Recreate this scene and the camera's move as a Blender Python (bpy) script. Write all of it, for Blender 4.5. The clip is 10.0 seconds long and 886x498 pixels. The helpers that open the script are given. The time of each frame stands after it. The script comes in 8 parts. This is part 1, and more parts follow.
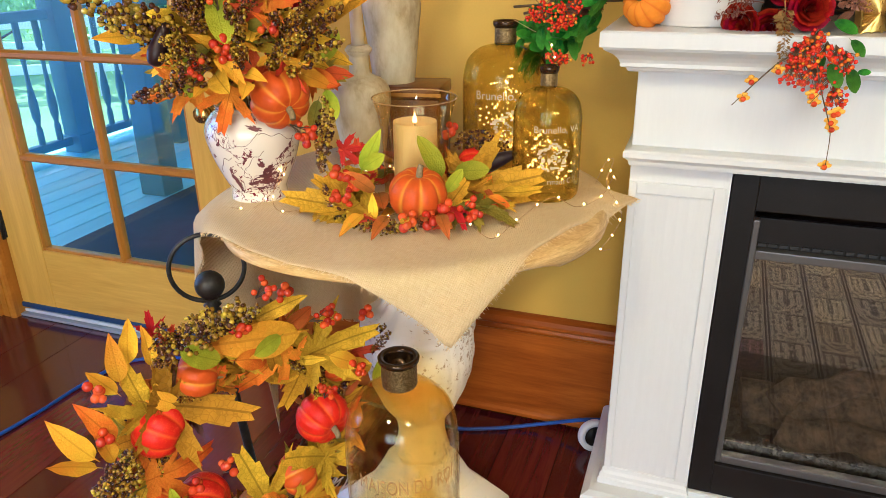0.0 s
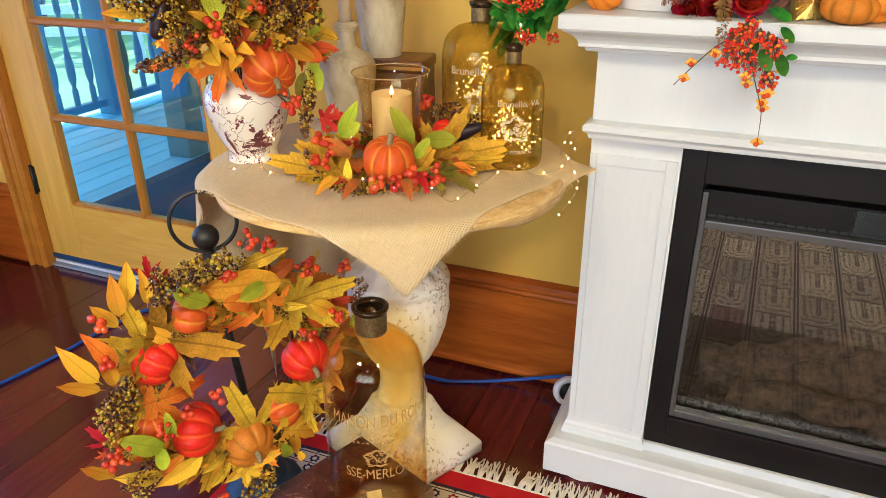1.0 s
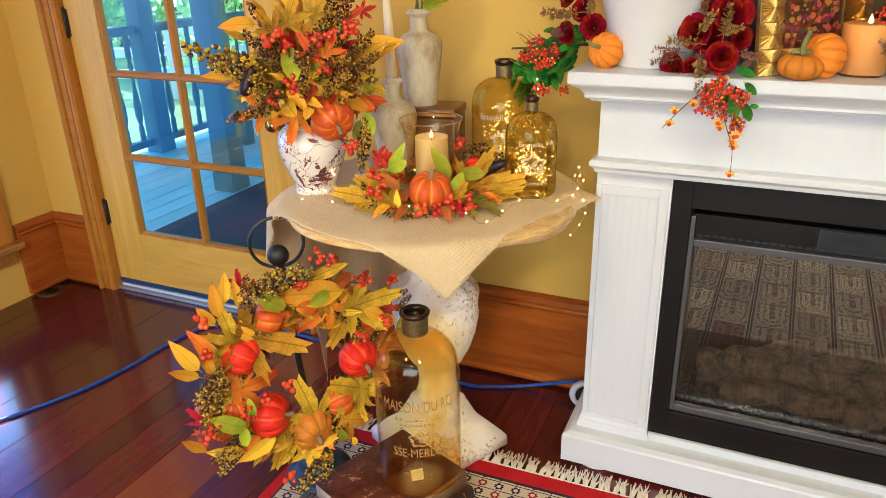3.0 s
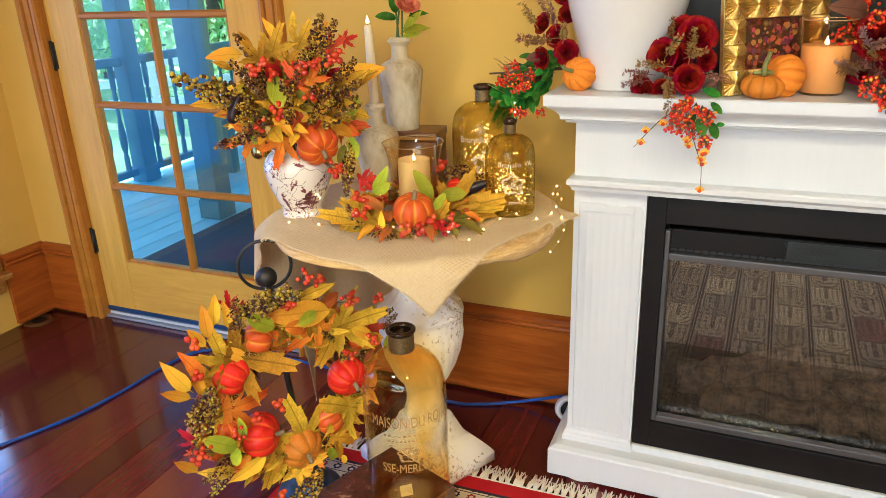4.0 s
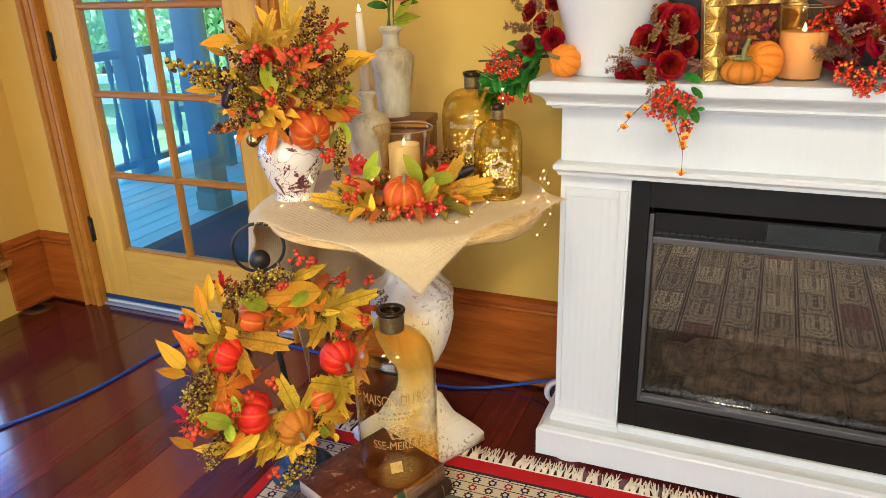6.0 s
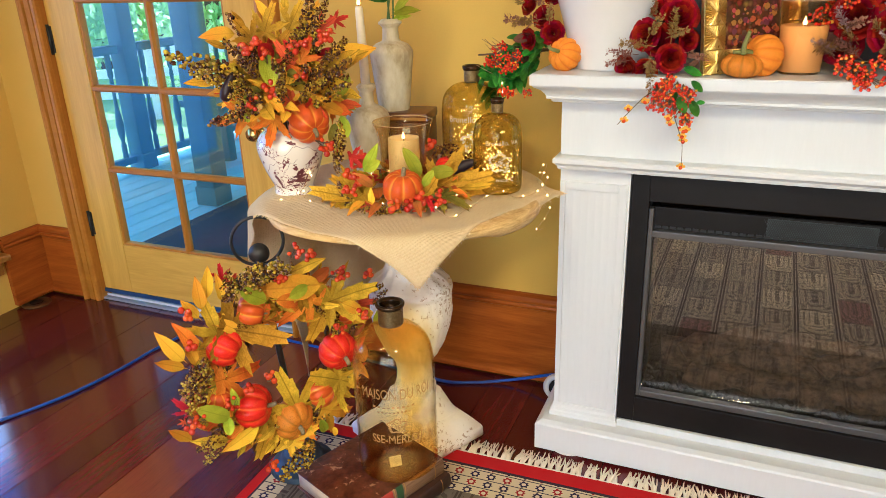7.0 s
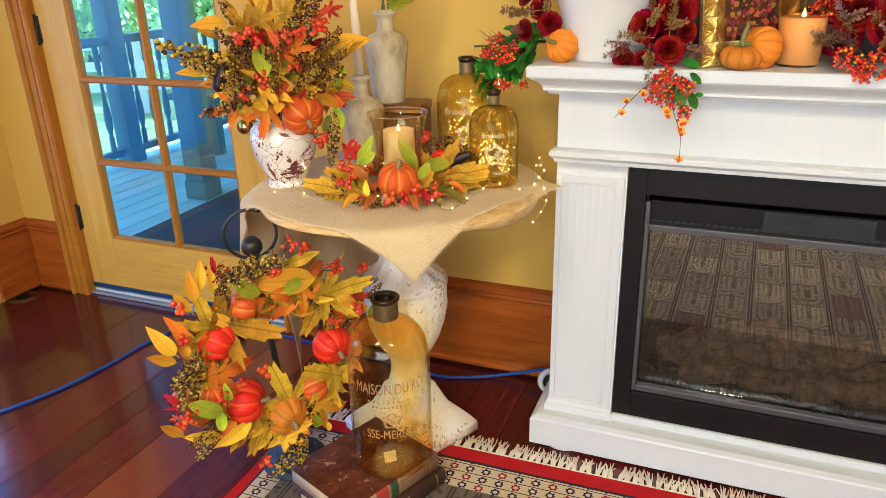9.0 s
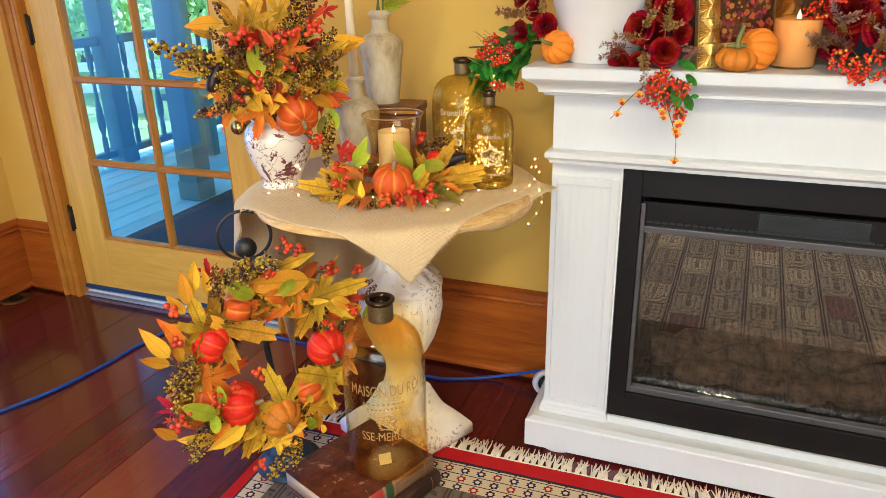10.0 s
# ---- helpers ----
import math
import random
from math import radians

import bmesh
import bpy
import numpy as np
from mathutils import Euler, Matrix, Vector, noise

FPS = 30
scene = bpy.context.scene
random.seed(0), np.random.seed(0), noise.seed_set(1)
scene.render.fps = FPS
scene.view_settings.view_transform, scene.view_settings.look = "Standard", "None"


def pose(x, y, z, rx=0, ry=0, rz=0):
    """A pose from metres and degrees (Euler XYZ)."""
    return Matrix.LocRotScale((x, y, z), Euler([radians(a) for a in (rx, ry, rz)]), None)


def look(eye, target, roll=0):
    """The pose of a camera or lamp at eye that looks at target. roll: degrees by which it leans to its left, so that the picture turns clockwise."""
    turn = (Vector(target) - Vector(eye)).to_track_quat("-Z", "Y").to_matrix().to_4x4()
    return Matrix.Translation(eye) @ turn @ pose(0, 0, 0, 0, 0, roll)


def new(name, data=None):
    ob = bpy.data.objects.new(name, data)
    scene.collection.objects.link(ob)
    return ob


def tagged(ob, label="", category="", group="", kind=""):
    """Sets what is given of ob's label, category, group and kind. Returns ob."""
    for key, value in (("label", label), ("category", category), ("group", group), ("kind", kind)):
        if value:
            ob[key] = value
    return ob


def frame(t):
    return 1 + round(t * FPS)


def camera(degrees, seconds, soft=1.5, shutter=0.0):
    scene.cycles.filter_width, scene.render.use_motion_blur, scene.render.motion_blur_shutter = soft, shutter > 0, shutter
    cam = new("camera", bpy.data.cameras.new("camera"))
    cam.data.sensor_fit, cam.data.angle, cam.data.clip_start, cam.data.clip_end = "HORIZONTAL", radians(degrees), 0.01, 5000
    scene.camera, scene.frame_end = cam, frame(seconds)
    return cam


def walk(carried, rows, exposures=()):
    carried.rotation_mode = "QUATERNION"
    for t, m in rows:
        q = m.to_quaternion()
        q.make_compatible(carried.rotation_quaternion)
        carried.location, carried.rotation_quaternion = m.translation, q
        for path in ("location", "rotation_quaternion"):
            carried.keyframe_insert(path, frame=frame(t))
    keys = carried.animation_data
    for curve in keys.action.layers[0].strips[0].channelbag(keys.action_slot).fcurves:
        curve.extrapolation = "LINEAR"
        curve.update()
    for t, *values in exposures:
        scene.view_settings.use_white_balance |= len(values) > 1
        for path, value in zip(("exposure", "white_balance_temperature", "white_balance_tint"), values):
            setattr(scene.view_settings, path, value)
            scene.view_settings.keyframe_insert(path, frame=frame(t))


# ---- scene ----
cam = camera(63.0, 10.0, soft=0.8)
PATH = [
    (0, (0.067, 0.044, 1.209), (-0.567, 1.773, 0.43), -0.9),
    (0.5, (0.135, 0.006, 1.227), (-0.53, 1.701, 0.4), -0.6),
    (1, (0.223, -0.031, 1.246), (-0.484, 1.633, 0.39), -0.4),
    (1.5, (0.277, -0.086, 1.291), (-0.47, 1.559, 0.432), -0.5),
    (2, (0.295, -0.172, 1.315), (-0.476, 1.471, 0.475), -0.7),
    (2.5, (0.3, -0.248, 1.325), (-0.479, 1.405, 0.513), -1.0),
    (4, (0.335, -0.344, 1.337), (-0.411, 1.371, 0.629), -2.1),
    (4.5, (0.35, -0.354, 1.335), (-0.395, 1.362, 0.629), -2.3),
    (5, (0.366, -0.366, 1.331), (-0.379, 1.35, 0.623), -2.4),
    (5.5, (0.374, -0.38, 1.326), (-0.369, 1.335, 0.613), -2.2),
    (7, (0.377, -0.384, 1.312), (-0.363, 1.327, 0.587), -1.9),
    (7.5, (0.375, -0.384, 1.312), (-0.359, 1.327, 0.582), -1.8),
    (8, (0.373, -0.381, 1.307), (-0.355, 1.332, 0.575), -1.7),
    (8.5, (0.366, -0.377, 1.304), (-0.354, 1.338, 0.568), -1.6),
    (9, (0.357, -0.376, 1.301), (-0.354, 1.341, 0.564), -1.5),
    (9.5, (0.357, -0.376, 1.302), (-0.346, 1.345, 0.564), -1.3),
    (10, (0.352, -0.372, 1.301), (-0.344, 1.353, 0.565), -1.3),
]
walk(cam, [(t, look(eye, target, roll)) for t, eye, target, roll in PATH], [(0, 1.88, 4690, 14.5), (10, 1.88, 4690, 14.5)])

# ---- world, sun, exposure ----
world = bpy.data.worlds.new("sky")
world.use_nodes = True
scene.world = world
wn = world.node_tree.nodes
sky = wn.new("ShaderNodeTexSky")
sky.sky_type, sky.sun_disc = "NISHITA", False
sky.sun_elevation, sky.sun_rotation = radians(48), radians(-60)
world.node_tree.links.new(sky.outputs[0], wn["Background"].inputs[0])
wn["Background"].inputs[1].default_value = 0.15


def lamp(name, kind, where, energy, color=(1, 1, 1), size=0.1, target=None):
    data = bpy.data.lights.new(name, kind)
    data.energy, data.color = energy, color
    if kind == "AREA":
        data.size = size
    elif kind == "SUN":
        data.angle = size
    else:
        data.shadow_soft_size = size
    ob = new(name, data)
    ob.matrix_world = look(where, target) if target else Matrix.Translation(where)
    return ob


lamp("sun", "SUN", (-6, 6, 9), 5.0, (1.0, 0.95, 0.86), 0.009, (-2.0, 3.5, 0))

# ---- mesh helpers ----


def link(name, me, mat=None, parent=None, label="", m=None):
    if mat is not None and not me.materials:
        me.materials.append(mat)
    ob = new(name, me)
    if parent is not None:
        ob.parent = parent
    if m is not None:
        ob.matrix_basis = m
    if label:
        ob["label"] = label
    return ob


def part(name, bm, mat, parent=None, label="", smooth=True, m=None):
    """One bmesh as one mesh object under its thing."""
    me = bpy.data.meshes.new(name)
    bm.to_mesh(me)
    bm.free()
    if smooth:
        for p in me.polygons:
            p.use_smooth = True
    return link(name, me, mat, parent, label, m)


def mesh(name, verts, faces, mat=None, smooth=True):
    me = bpy.data.meshes.new(name)
    me.from_pydata([tuple(v) for v in verts], [], faces)
    me.update()
    if smooth:
        for p in me.polygons:
            p.use_smooth = True
    if mat is not None:
        me.materials.append(mat)
    return me


def thing(name, where, label, category, group="", kind="", turn=0):
    ob = new(name)
    ob.matrix_basis = pose(*where, 0, 0, turn)
    ob.empty_display_size = 0.05
    return tagged(ob, label, category, group, kind)


def box(x0, x1, y0, y1, z0, z1, bevel=0.0, bm=None):
    bm = bm or bmesh.new()
    got = bmesh.ops.create_cube(bm, size=1)["verts"]
    for v in got:
        v.co = Vector(((x0 + x1) / 2 + v.co.x * (x1 - x0), (y0 + y1) / 2 + v.co.y * (y1 - y0), (z0 + z1) / 2 + v.co.z * (z1 - z0)))
    if bevel:
        edges = list({e for v in got for e in v.link_edges})
        bmesh.ops.bevel(bm, geom=edges, offset=bevel, segments=2, affect="EDGES", profile=0.6)
    return bm


def lathe(profile, seg=40, radial=None, close=False):
    """Verts and faces of a turned shape; radial(angle, r, z) may change the radius."""
    verts, faces, n = [], [], len(profile)
    for k in range(seg):
        a = 2 * math.pi * k / seg
        for r, z in profile:
            q = radial(a, r, z) if radial else r
            verts.append((q * math.cos(a), q * math.sin(a), z))
    for k in range(seg):
        for i in range(n - 1):
            p, q = k * n + i, ((k + 1) % seg) * n + i
            faces.append((p, q, q + 1, p + 1))
    if close:
        faces.append([k * n for k in range(seg)][::-1])
        faces.append([k * n + n - 1 for k in range(seg)])
    return verts, faces


def curve_points(pts, per=6):
    """A smooth run through points of any dimension."""
    pts = [np.array(p, float) for p in pts]
    ext = [2 * pts[0] - pts[1], *pts, 2 * pts[-1] - pts[-2]]
    out = []
    for i in range(1, len(ext) - 2):
        a, b, c, d = ext[i - 1:i + 3]
        for k in range(per):
            t = k / per
            out.append(0.5 * (2 * b + (c - a) * t + (2 * a - 5 * b + 4 * c - d) * t * t + (3 * b - a - 3 * c + d) * t ** 3))
    out.append(pts[-1])
    return out


def tube(pts, radius, seg=8, taper=1.0):
    """Verts and faces of a round rod along points, thinning to taper of its radius."""
    pts = [Vector(p) for p in pts]
    verts, faces, n = [], [], len(pts)
    side = None
    for i, p in enumerate(pts):
        d = (pts[min(i + 1, n - 1)] - pts[max(i - 1, 0)]).normalized()
        if side is None:
            side = d.orthogonal().normalized()
        side = (side - d * side.dot(d)).normalized()
        up = d.cross(side)
        r = radius * (1 + (taper - 1) * i / max(1, n - 1))
        for k in range(seg):
            a = 2 * math.pi * k / seg
            verts.append(p + side * (r * math.cos(a)) + up * (r * math.sin(a)))
    for i in range(n - 1):
        for k in range(seg):
            a, b = i * seg + k, i * seg + (k + 1) % seg
            faces.append((a, b, b + seg, a + seg))
    faces.append(list(range(seg))[::-1])
    faces.append(list(range((n - 1) * seg, n * seg)))
    return verts, faces


def ball_mesh(sub=1):
    bm = bmesh.new()
    bmesh.ops.create_icosphere(bm, subdivisions=sub, radius=1)
    bm.verts.ensure_lookup_table()
    v = [tuple(x.co) for x in bm.verts]
    f = [tuple(x.index for x in y.verts) for y in bm.faces]
    bm.free()
    return v, f


BALL = ball_mesh(1)
BALL_FINE = ball_mesh(2)


def add(acc, vf, m=None, s=1.0, o=(0, 0, 0)):
    """Join verts and faces into acc."""
    base = len(acc[0])
    if m is not None:
        acc[0].extend(m @ Vector(v) for v in vf[0])
    else:
        acc[0].extend((v[0] * s + o[0], v[1] * s + o[1], v[2] * s + o[2]) for v in vf[0])
    acc[1].extend(tuple(i + base for i in f) for f in vf[1])


def aim(p, along, normal=(0, 0, 1), s=1.0):
    """A pose whose x axis runs along and whose z axis leans to normal."""
    x = Vector(along).normalized()
    n = Vector(normal)
    z = n - x * n.dot(x)
    z = z.normalized() if z.length > 1e-4 else x.orthogonal().normalized()
    y = z.cross(x)
    k = s if isinstance(s, (tuple, list)) else (s, s, s)
    m = Matrix((x * k[0], y * k[1], z * k[2])).transposed().to_4x4()
    m.translation = Vector(p)
    return m


# ---- materials ----


def graph(name):
    m = bpy.data.materials.new(name)
    m.use_nodes = True
    t = m.node_tree
    return m, t, t.nodes["Principled BSDF"]


def mixc(t, fac, a, b, blend="MIX"):
    """A colour mix; each of fac, a, b is a socket or a value."""
    n = t.nodes.new("ShaderNodeMix")
    n.data_type, n.blend_type = "RGBA", blend
    for i, v in ((0, fac), (6, a), (7, b)):
        if hasattr(v, "links"):
            t.links.new(v, n.inputs[i])
        else:
            n.inputs[i].default_value = (*v, 1) if isinstance(v, tuple) and len(v) == 3 else v
    return n.outputs[2]


def math_(t, op, a, b=0.0, c=None):
    n = t.nodes.new("ShaderNodeMath")
    n.operation = op
    for i, v in enumerate((a, b) if c is None else (a, b, c)):
        if hasattr(v, "links"):
            t.links.new(v, n.inputs[i])
        else:
            n.inputs[i].default_value = v
    return n.outputs[0]


def coords(t, scale=(1, 1, 1), which="Object"):
    tc, mp = t.nodes.new("ShaderNodeTexCoord"), t.nodes.new("ShaderNodeMapping")
    mp.inputs["Scale"].default_value = scale
    t.links.new(tc.outputs[which], mp.inputs[0])
    return mp.outputs[0]


def noise_(t, vec, scale=5.0, detail=4.0, rough=0.55, dist=0.0):
    n = t.nodes.new("ShaderNodeTexNoise")
    n.inputs["Scale"].default_value, n.inputs["Detail"].default_value = scale, detail
    n.inputs["Roughness"].default_value, n.inputs["Distortion"].default_value = rough, dist
    t.links.new(vec, n.inputs["Vector"])
    return n.outputs[0]


def ramp(t, fac, stops, hard=False):
    n = t.nodes.new("ShaderNodeValToRGB")
    e = n.color_ramp.elements
    if hard:
        n.color_ramp.interpolation = "CONSTANT"
    while len(e) < len(stops):
        e.new(0.5)
    for el, (p, c) in zip(e, stops):
        el.position, el.color = p, (*c, 1) if len(c) == 3 else c
    t.links.new(fac, n.inputs[0])
    return n.outputs[0]


def bump(t, bsdf, height, strength=0.3, dist=0.002):
    n = t.nodes.new("ShaderNodeBump")
    n.inputs["Strength"].default_value, n.inputs["Distance"].default_value = strength, dist
    t.links.new(height, n.inputs["Height"])
    t.links.new(n.outputs[0], bsdf.inputs["Normal"])


def plain(name, c1, c2, rough=0.5, metal=0.0, scale=8.0, fine=120.0, bumps=0.2, dist=0.001, stretch=(1, 1, 1), coat=0.0, spread=0.0, spec=0.5):
    """A surface of two close colours, mottled at two scales, with fine relief."""
    m, t, b = graph(name)
    v = coords(t, stretch)
    big, small = noise_(t, v, scale, 5), noise_(t, v, fine, 3)
    f = ramp(t, math_(t, "ADD", math_(t, "MULTIPLY", big, 0.7), math_(t, "MULTIPLY", small, 0.3)), ((0.32, c1), (0.68, c2)))
    if spread:
        oi = t.nodes.new("ShaderNodeObjectInfo")
        hs = t.nodes.new("ShaderNodeHueSaturation")
        t.links.new(f, hs.inputs["Color"])
        t.links.new(math_(t, "MULTIPLY_ADD", oi.outputs["Random"], spread, 1 - spread / 2), hs.inputs["Value"])
        t.links.new(math_(t, "MULTIPLY_ADD", oi.outputs["Random"], spread * 0.08, 0.5 - spread * 0.04), hs.inputs["Hue"])
        f = hs.outputs[0]
    t.links.new(f, b.inputs["Base Color"])
    t.links.new(math_(t, "MULTIPLY_ADD", small, 0.16, rough - 0.08), b.inputs["Roughness"])
    b.inputs["Metallic"].default_value = metal
    b.inputs["Coat Weight"].default_value = coat
    b.inputs["Specular IOR Level"].default_value = spec
    b.inputs["Coat Roughness"].default_value = 0.1
    if bumps:
        bump(t, b, math_(t, "ADD", small, math_(t, "MULTIPLY", big, 0.6)), bumps, dist)
    return m


def wood(name, c1, c2, rough=0.35, grain=(1, 14, 14), coat=0.15, scale=3.0, bumps=0.1, spread=0.0, spec=0.5):
    """Planed wood with its grain along the axis that grain stretches least."""
    m, t, b = graph(name)
    v = coords(t, grain)
    g = noise_(t, v, scale, 6, 0.6, 0.6)
    w = noise_(t, v, scale * 6, 4, 0.6)
    f = ramp(t, math_(t, "ADD", math_(t, "MULTIPLY", g, 0.72), math_(t, "MULTIPLY", w, 0.28)), ((0.3, c1), (0.52, tuple((p + q) / 2 for p, q in zip(c1, c2))), (0.7, c2)))
    if spread:
        oi = t.nodes.new("ShaderNodeObjectInfo")
        hs = t.nodes.new("ShaderNodeHueSaturation")
        t.links.new(f, hs.inputs["Color"])
        t.links.new(math_(t, "MULTIPLY_ADD", oi.outputs["Random"], spread, 1 - spread / 2), hs.inputs["Value"])
        f = hs.outputs[0]
    t.links.new(f, b.inputs["Base Color"])
    t.links.new(math_(t, "MULTIPLY_ADD", w, 0.2, rough - 0.1), b.inputs["Roughness"])
    b.inputs["Coat Weight"].default_value = coat
    b.inputs["Coat Roughness"].default_value = 0.12
    b.inputs["Specular IOR Level"].default_value = spec
    bump(t, b, w, bumps, 0.0006)
    return m


def glass(name, tint, gloss_rough=0.02, ior=1.5, extra=0.0, veil=0.0, veil_color=(0.8, 0.8, 0.8)):
    """Thin clear glass: light passes with a tint, and reflects by Fresnel."""
    m, t, b = graph(name)
    t.nodes.remove(b)
    out = [n for n in t.nodes if n.type == "OUTPUT_MATERIAL"][0]
    tr, gl, mx, fr = t.nodes.new("ShaderNodeBsdfTransparent"), t.nodes.new("ShaderNodeBsdfGlossy"), t.nodes.new("ShaderNodeMixShader"), t.nodes.new("ShaderNodeLayerWeight")
    tr.inputs[0].default_value = (*tint, 1)
    gl.inputs["Roughness"].default_value = gloss_rough
    fr.inputs[0].default_value = 0.5
    base = ((ior - 1) / (ior + 1)) ** 2
    t.links.new(math_(t, "MULTIPLY_ADD", math_(t, "POWER", fr.outputs["Facing"], 5.0), 0.75, base + extra), mx.inputs[0])
    first = tr.outputs[0]
    # pale diffuse layer, which carries the large bottle's painted sheen
    if veil:
        df, m2 = t.nodes.new("ShaderNodeBsdfDiffuse"), t.nodes.new("ShaderNodeMixShader")
        df.inputs[0].default_value = (*veil_color, 1)
        f = ramp(t, noise_(t, coords(t), 6.0, 5), ((0.28, (0, 0, 0)), (0.82, (1, 1, 1))))
        t.links.new(math_(t, "MULTIPLY", f, veil), m2.inputs[0])
        t.links.new(first, m2.inputs[1])
        t.links.new(df.outputs[0], m2.inputs[2])
        first = m2.outputs[0]
    t.links.new(first, mx.inputs[1])
    t.links.new(gl.outputs[0], mx.inputs[2])
    t.links.new(mx.outputs[0], out.inputs[0])
    return m


def refracting(name, tint, ior=1.45, veil=0.0, veil_color=(0.8, 0.8, 0.8), low=0.42, high=0.75, clear=0.0):
    """Thick tinted glass, which bends light, with a patchy film of dust."""
    m, t, b = graph(name)
    t.nodes.remove(b)
    out = [n for n in t.nodes if n.type == "OUTPUT_MATERIAL"][0]
    gl, df, mx = t.nodes.new("ShaderNodeBsdfGlass"), t.nodes.new("ShaderNodeBsdfDiffuse"), t.nodes.new("ShaderNodeMixShader")
    gl.inputs["Color"].default_value, gl.inputs["IOR"].default_value, gl.inputs["Roughness"].default_value = (*tint, 1), ior, 0.0
    df.inputs[0].default_value = (*veil_color, 1)
    f = ramp(t, noise_(t, coords(t), 9.0, 5), ((low, (0, 0, 0)), (high, (1, 1, 1))))
    t.links.new(math_(t, "MULTIPLY", f, veil), mx.inputs[0])
    body = gl.outputs[0]
    if clear:
        tr, m2 = t.nodes.new("ShaderNodeBsdfTransparent"), t.nodes.new("ShaderNodeMixShader")
        tr.inputs[0].default_value, m2.inputs[0].default_value = (*tint, 1), clear
        t.links.new(body, m2.inputs[1])
        t.links.new(tr.outputs[0], m2.inputs[2])
        body = m2.outputs[0]
    t.links.new(body, mx.inputs[1])
    t.links.new(df.outputs[0], mx.inputs[2])
    t.links.new(mx.outputs[0], out.inputs[0])
    return m


def glow(name, color, strength):
    m, t, b = graph(name)
    b.inputs["Base Color"].default_value = (*color, 1)
    b.inputs["Emission Color"].default_value = (*color, 1)
    b.inputs["Emission Strength"].default_value = strength
    return m


M_WALL = plain("wall_paint", (0.63, 0.398, 0.043), (0.69, 0.445, 0.056), 0.75, scale=1.6, fine=260, bumps=0.12)
# the ceiling is out of view; its dark tan holds down bounced fill
M_CEIL = plain("ceiling_paint", (0.36, 0.24, 0.11), (0.42, 0.29, 0.14), 0.85, scale=2, fine=200)
M_TRIM = wood("fir_trim", (0.36, 0.135, 0.006), (0.52, 0.215, 0.011), 0.38, (9, 9, 0.6), 0.04, 1.6, spec=0.3)
M_TRIM_H = wood("fir_trim_flat", (0.26, 0.10, 0.006), (0.47, 0.21, 0.017), 0.38, (1, 14, 14), 0.08)
M_BASE = wood("baseboard_wood", (0.20, 0.036, 0.001), (0.52, 0.145, 0.004), 0.32, (1, 9, 12), 0.04, 2.0, spec=0.25)
M_DOOR = wood("door_wood", (0.58, 0.315, 0.030), (0.79, 0.485, 0.065), 0.38, (12, 12, 1), 0.05, 2.0, spec=0.3)
M_DOOR_H = wood("door_wood_rail", (0.58, 0.315, 0.030), (0.79, 0.485, 0.065), 0.38, (1, 12, 12), 0.05, 2.0, spec=0.3)
M_PANE = glass("window_glass", (0.92, 1.0, 1.0))
M_WHITE = plain("white_enamel", (0.645, 0.665, 0.69), (0.69, 0.71, 0.735), 0.34, scale=3, fine=60, bumps=0.1, stretch=(3, 3, 0.4))
M_BLACK = plain("black_metal", (0.006, 0.005, 0.005), (0.012, 0.010, 0.010), 0.45, scale=6, fine=300, spec=0.20)
M_GREYMETAL = plain("dark_grey_metal", (0.085, 0.082, 0.084), (0.115, 0.11, 0.112), 0.35, 0.4, scale=6, fine=300)
M_VENT = plain("dull_vent_metal", (0.018, 0.018, 0.019), (0.03, 0.03, 0.031), 0.5, 0.3, scale=6, fine=300)
M_IRON = plain("aged_iron", (0.02, 0.022, 0.026), (0.07, 0.065, 0.06), 0.45, 0.6, scale=25, fine=150, bumps=0.4)
M_BRASS = plain("aged_brass", (0.46, 0.34, 0.08), (0.68, 0.54, 0.16), 0.24, 1.0, scale=30, fine=200)
M_WAX = plain("ivory_wax", (0.82, 0.70, 0.46), (0.86, 0.76, 0.54), 0.45, scale=10, fine=80)
M_WICK = plain("charred_wick", (0.01, 0.01, 0.01), (0.03, 0.02, 0.01), 0.9)
M_FLAME = glow("flame", (1.0, 0.50, 0.10), 3.0)

# ---- structure: floor, walls, ceiling ----
X0, X1, Y0, Y1, H = -2.452, 2.9, -3.4, 1.685, 2.6
WT = 0.16
DX0, DX1, DTOP = -2.152, -1.155, 2.06
WY0, WY1, WZ0, WZ1 = 0.35, 1.40, 0.287, 2.06

floor = tagged(part("floor", box(X0 - WT, X1 + WT, Y0 - WT, Y1 + WT, -0.09, -0.012), plain("subfloor", (0.02, 0.012, 0.008), (0.03, 0.018, 0.01), 0.8)), "dark red-brown polished hardwood plank floor", "floor", kind="structure")
north = box(X0 - WT, DX0 - 0.02, Y1, Y1 + WT, -0.012, H)
box(DX1 + 0.02, X1 + WT, Y1, Y1 + WT, -0.012, H, bm=north)
box(DX0 - 0.02, DX1 + 0.02, Y1, Y1 + WT, DTOP, H, bm=north)
tagged(part("wall_north", north, M_WALL, smooth=False), "mustard tan painted wall behind the mantel", "wall", kind="structure")
west = box(X0 - WT, X0, Y0, WY0, -0.012, H)
box(X0 - WT, X0, WY1, Y1, -0.012, H, bm=west)
box(X0 - WT, X0, WY0, WY1, -0.012, WZ0, bm=west)
box(X0 - WT, X0, WY0, WY1, WZ1, H, bm=west)
tagged(part("wall_west", west, M_WALL, smooth=False), "mustard tan painted side wall with a window", "wall", kind="structure")
tagged(part("wall_east", box(X1, X1 + WT, Y0, Y1, -0.012, H), M_WALL, smooth=False), "mustard tan painted wall", "wall", kind="structure")
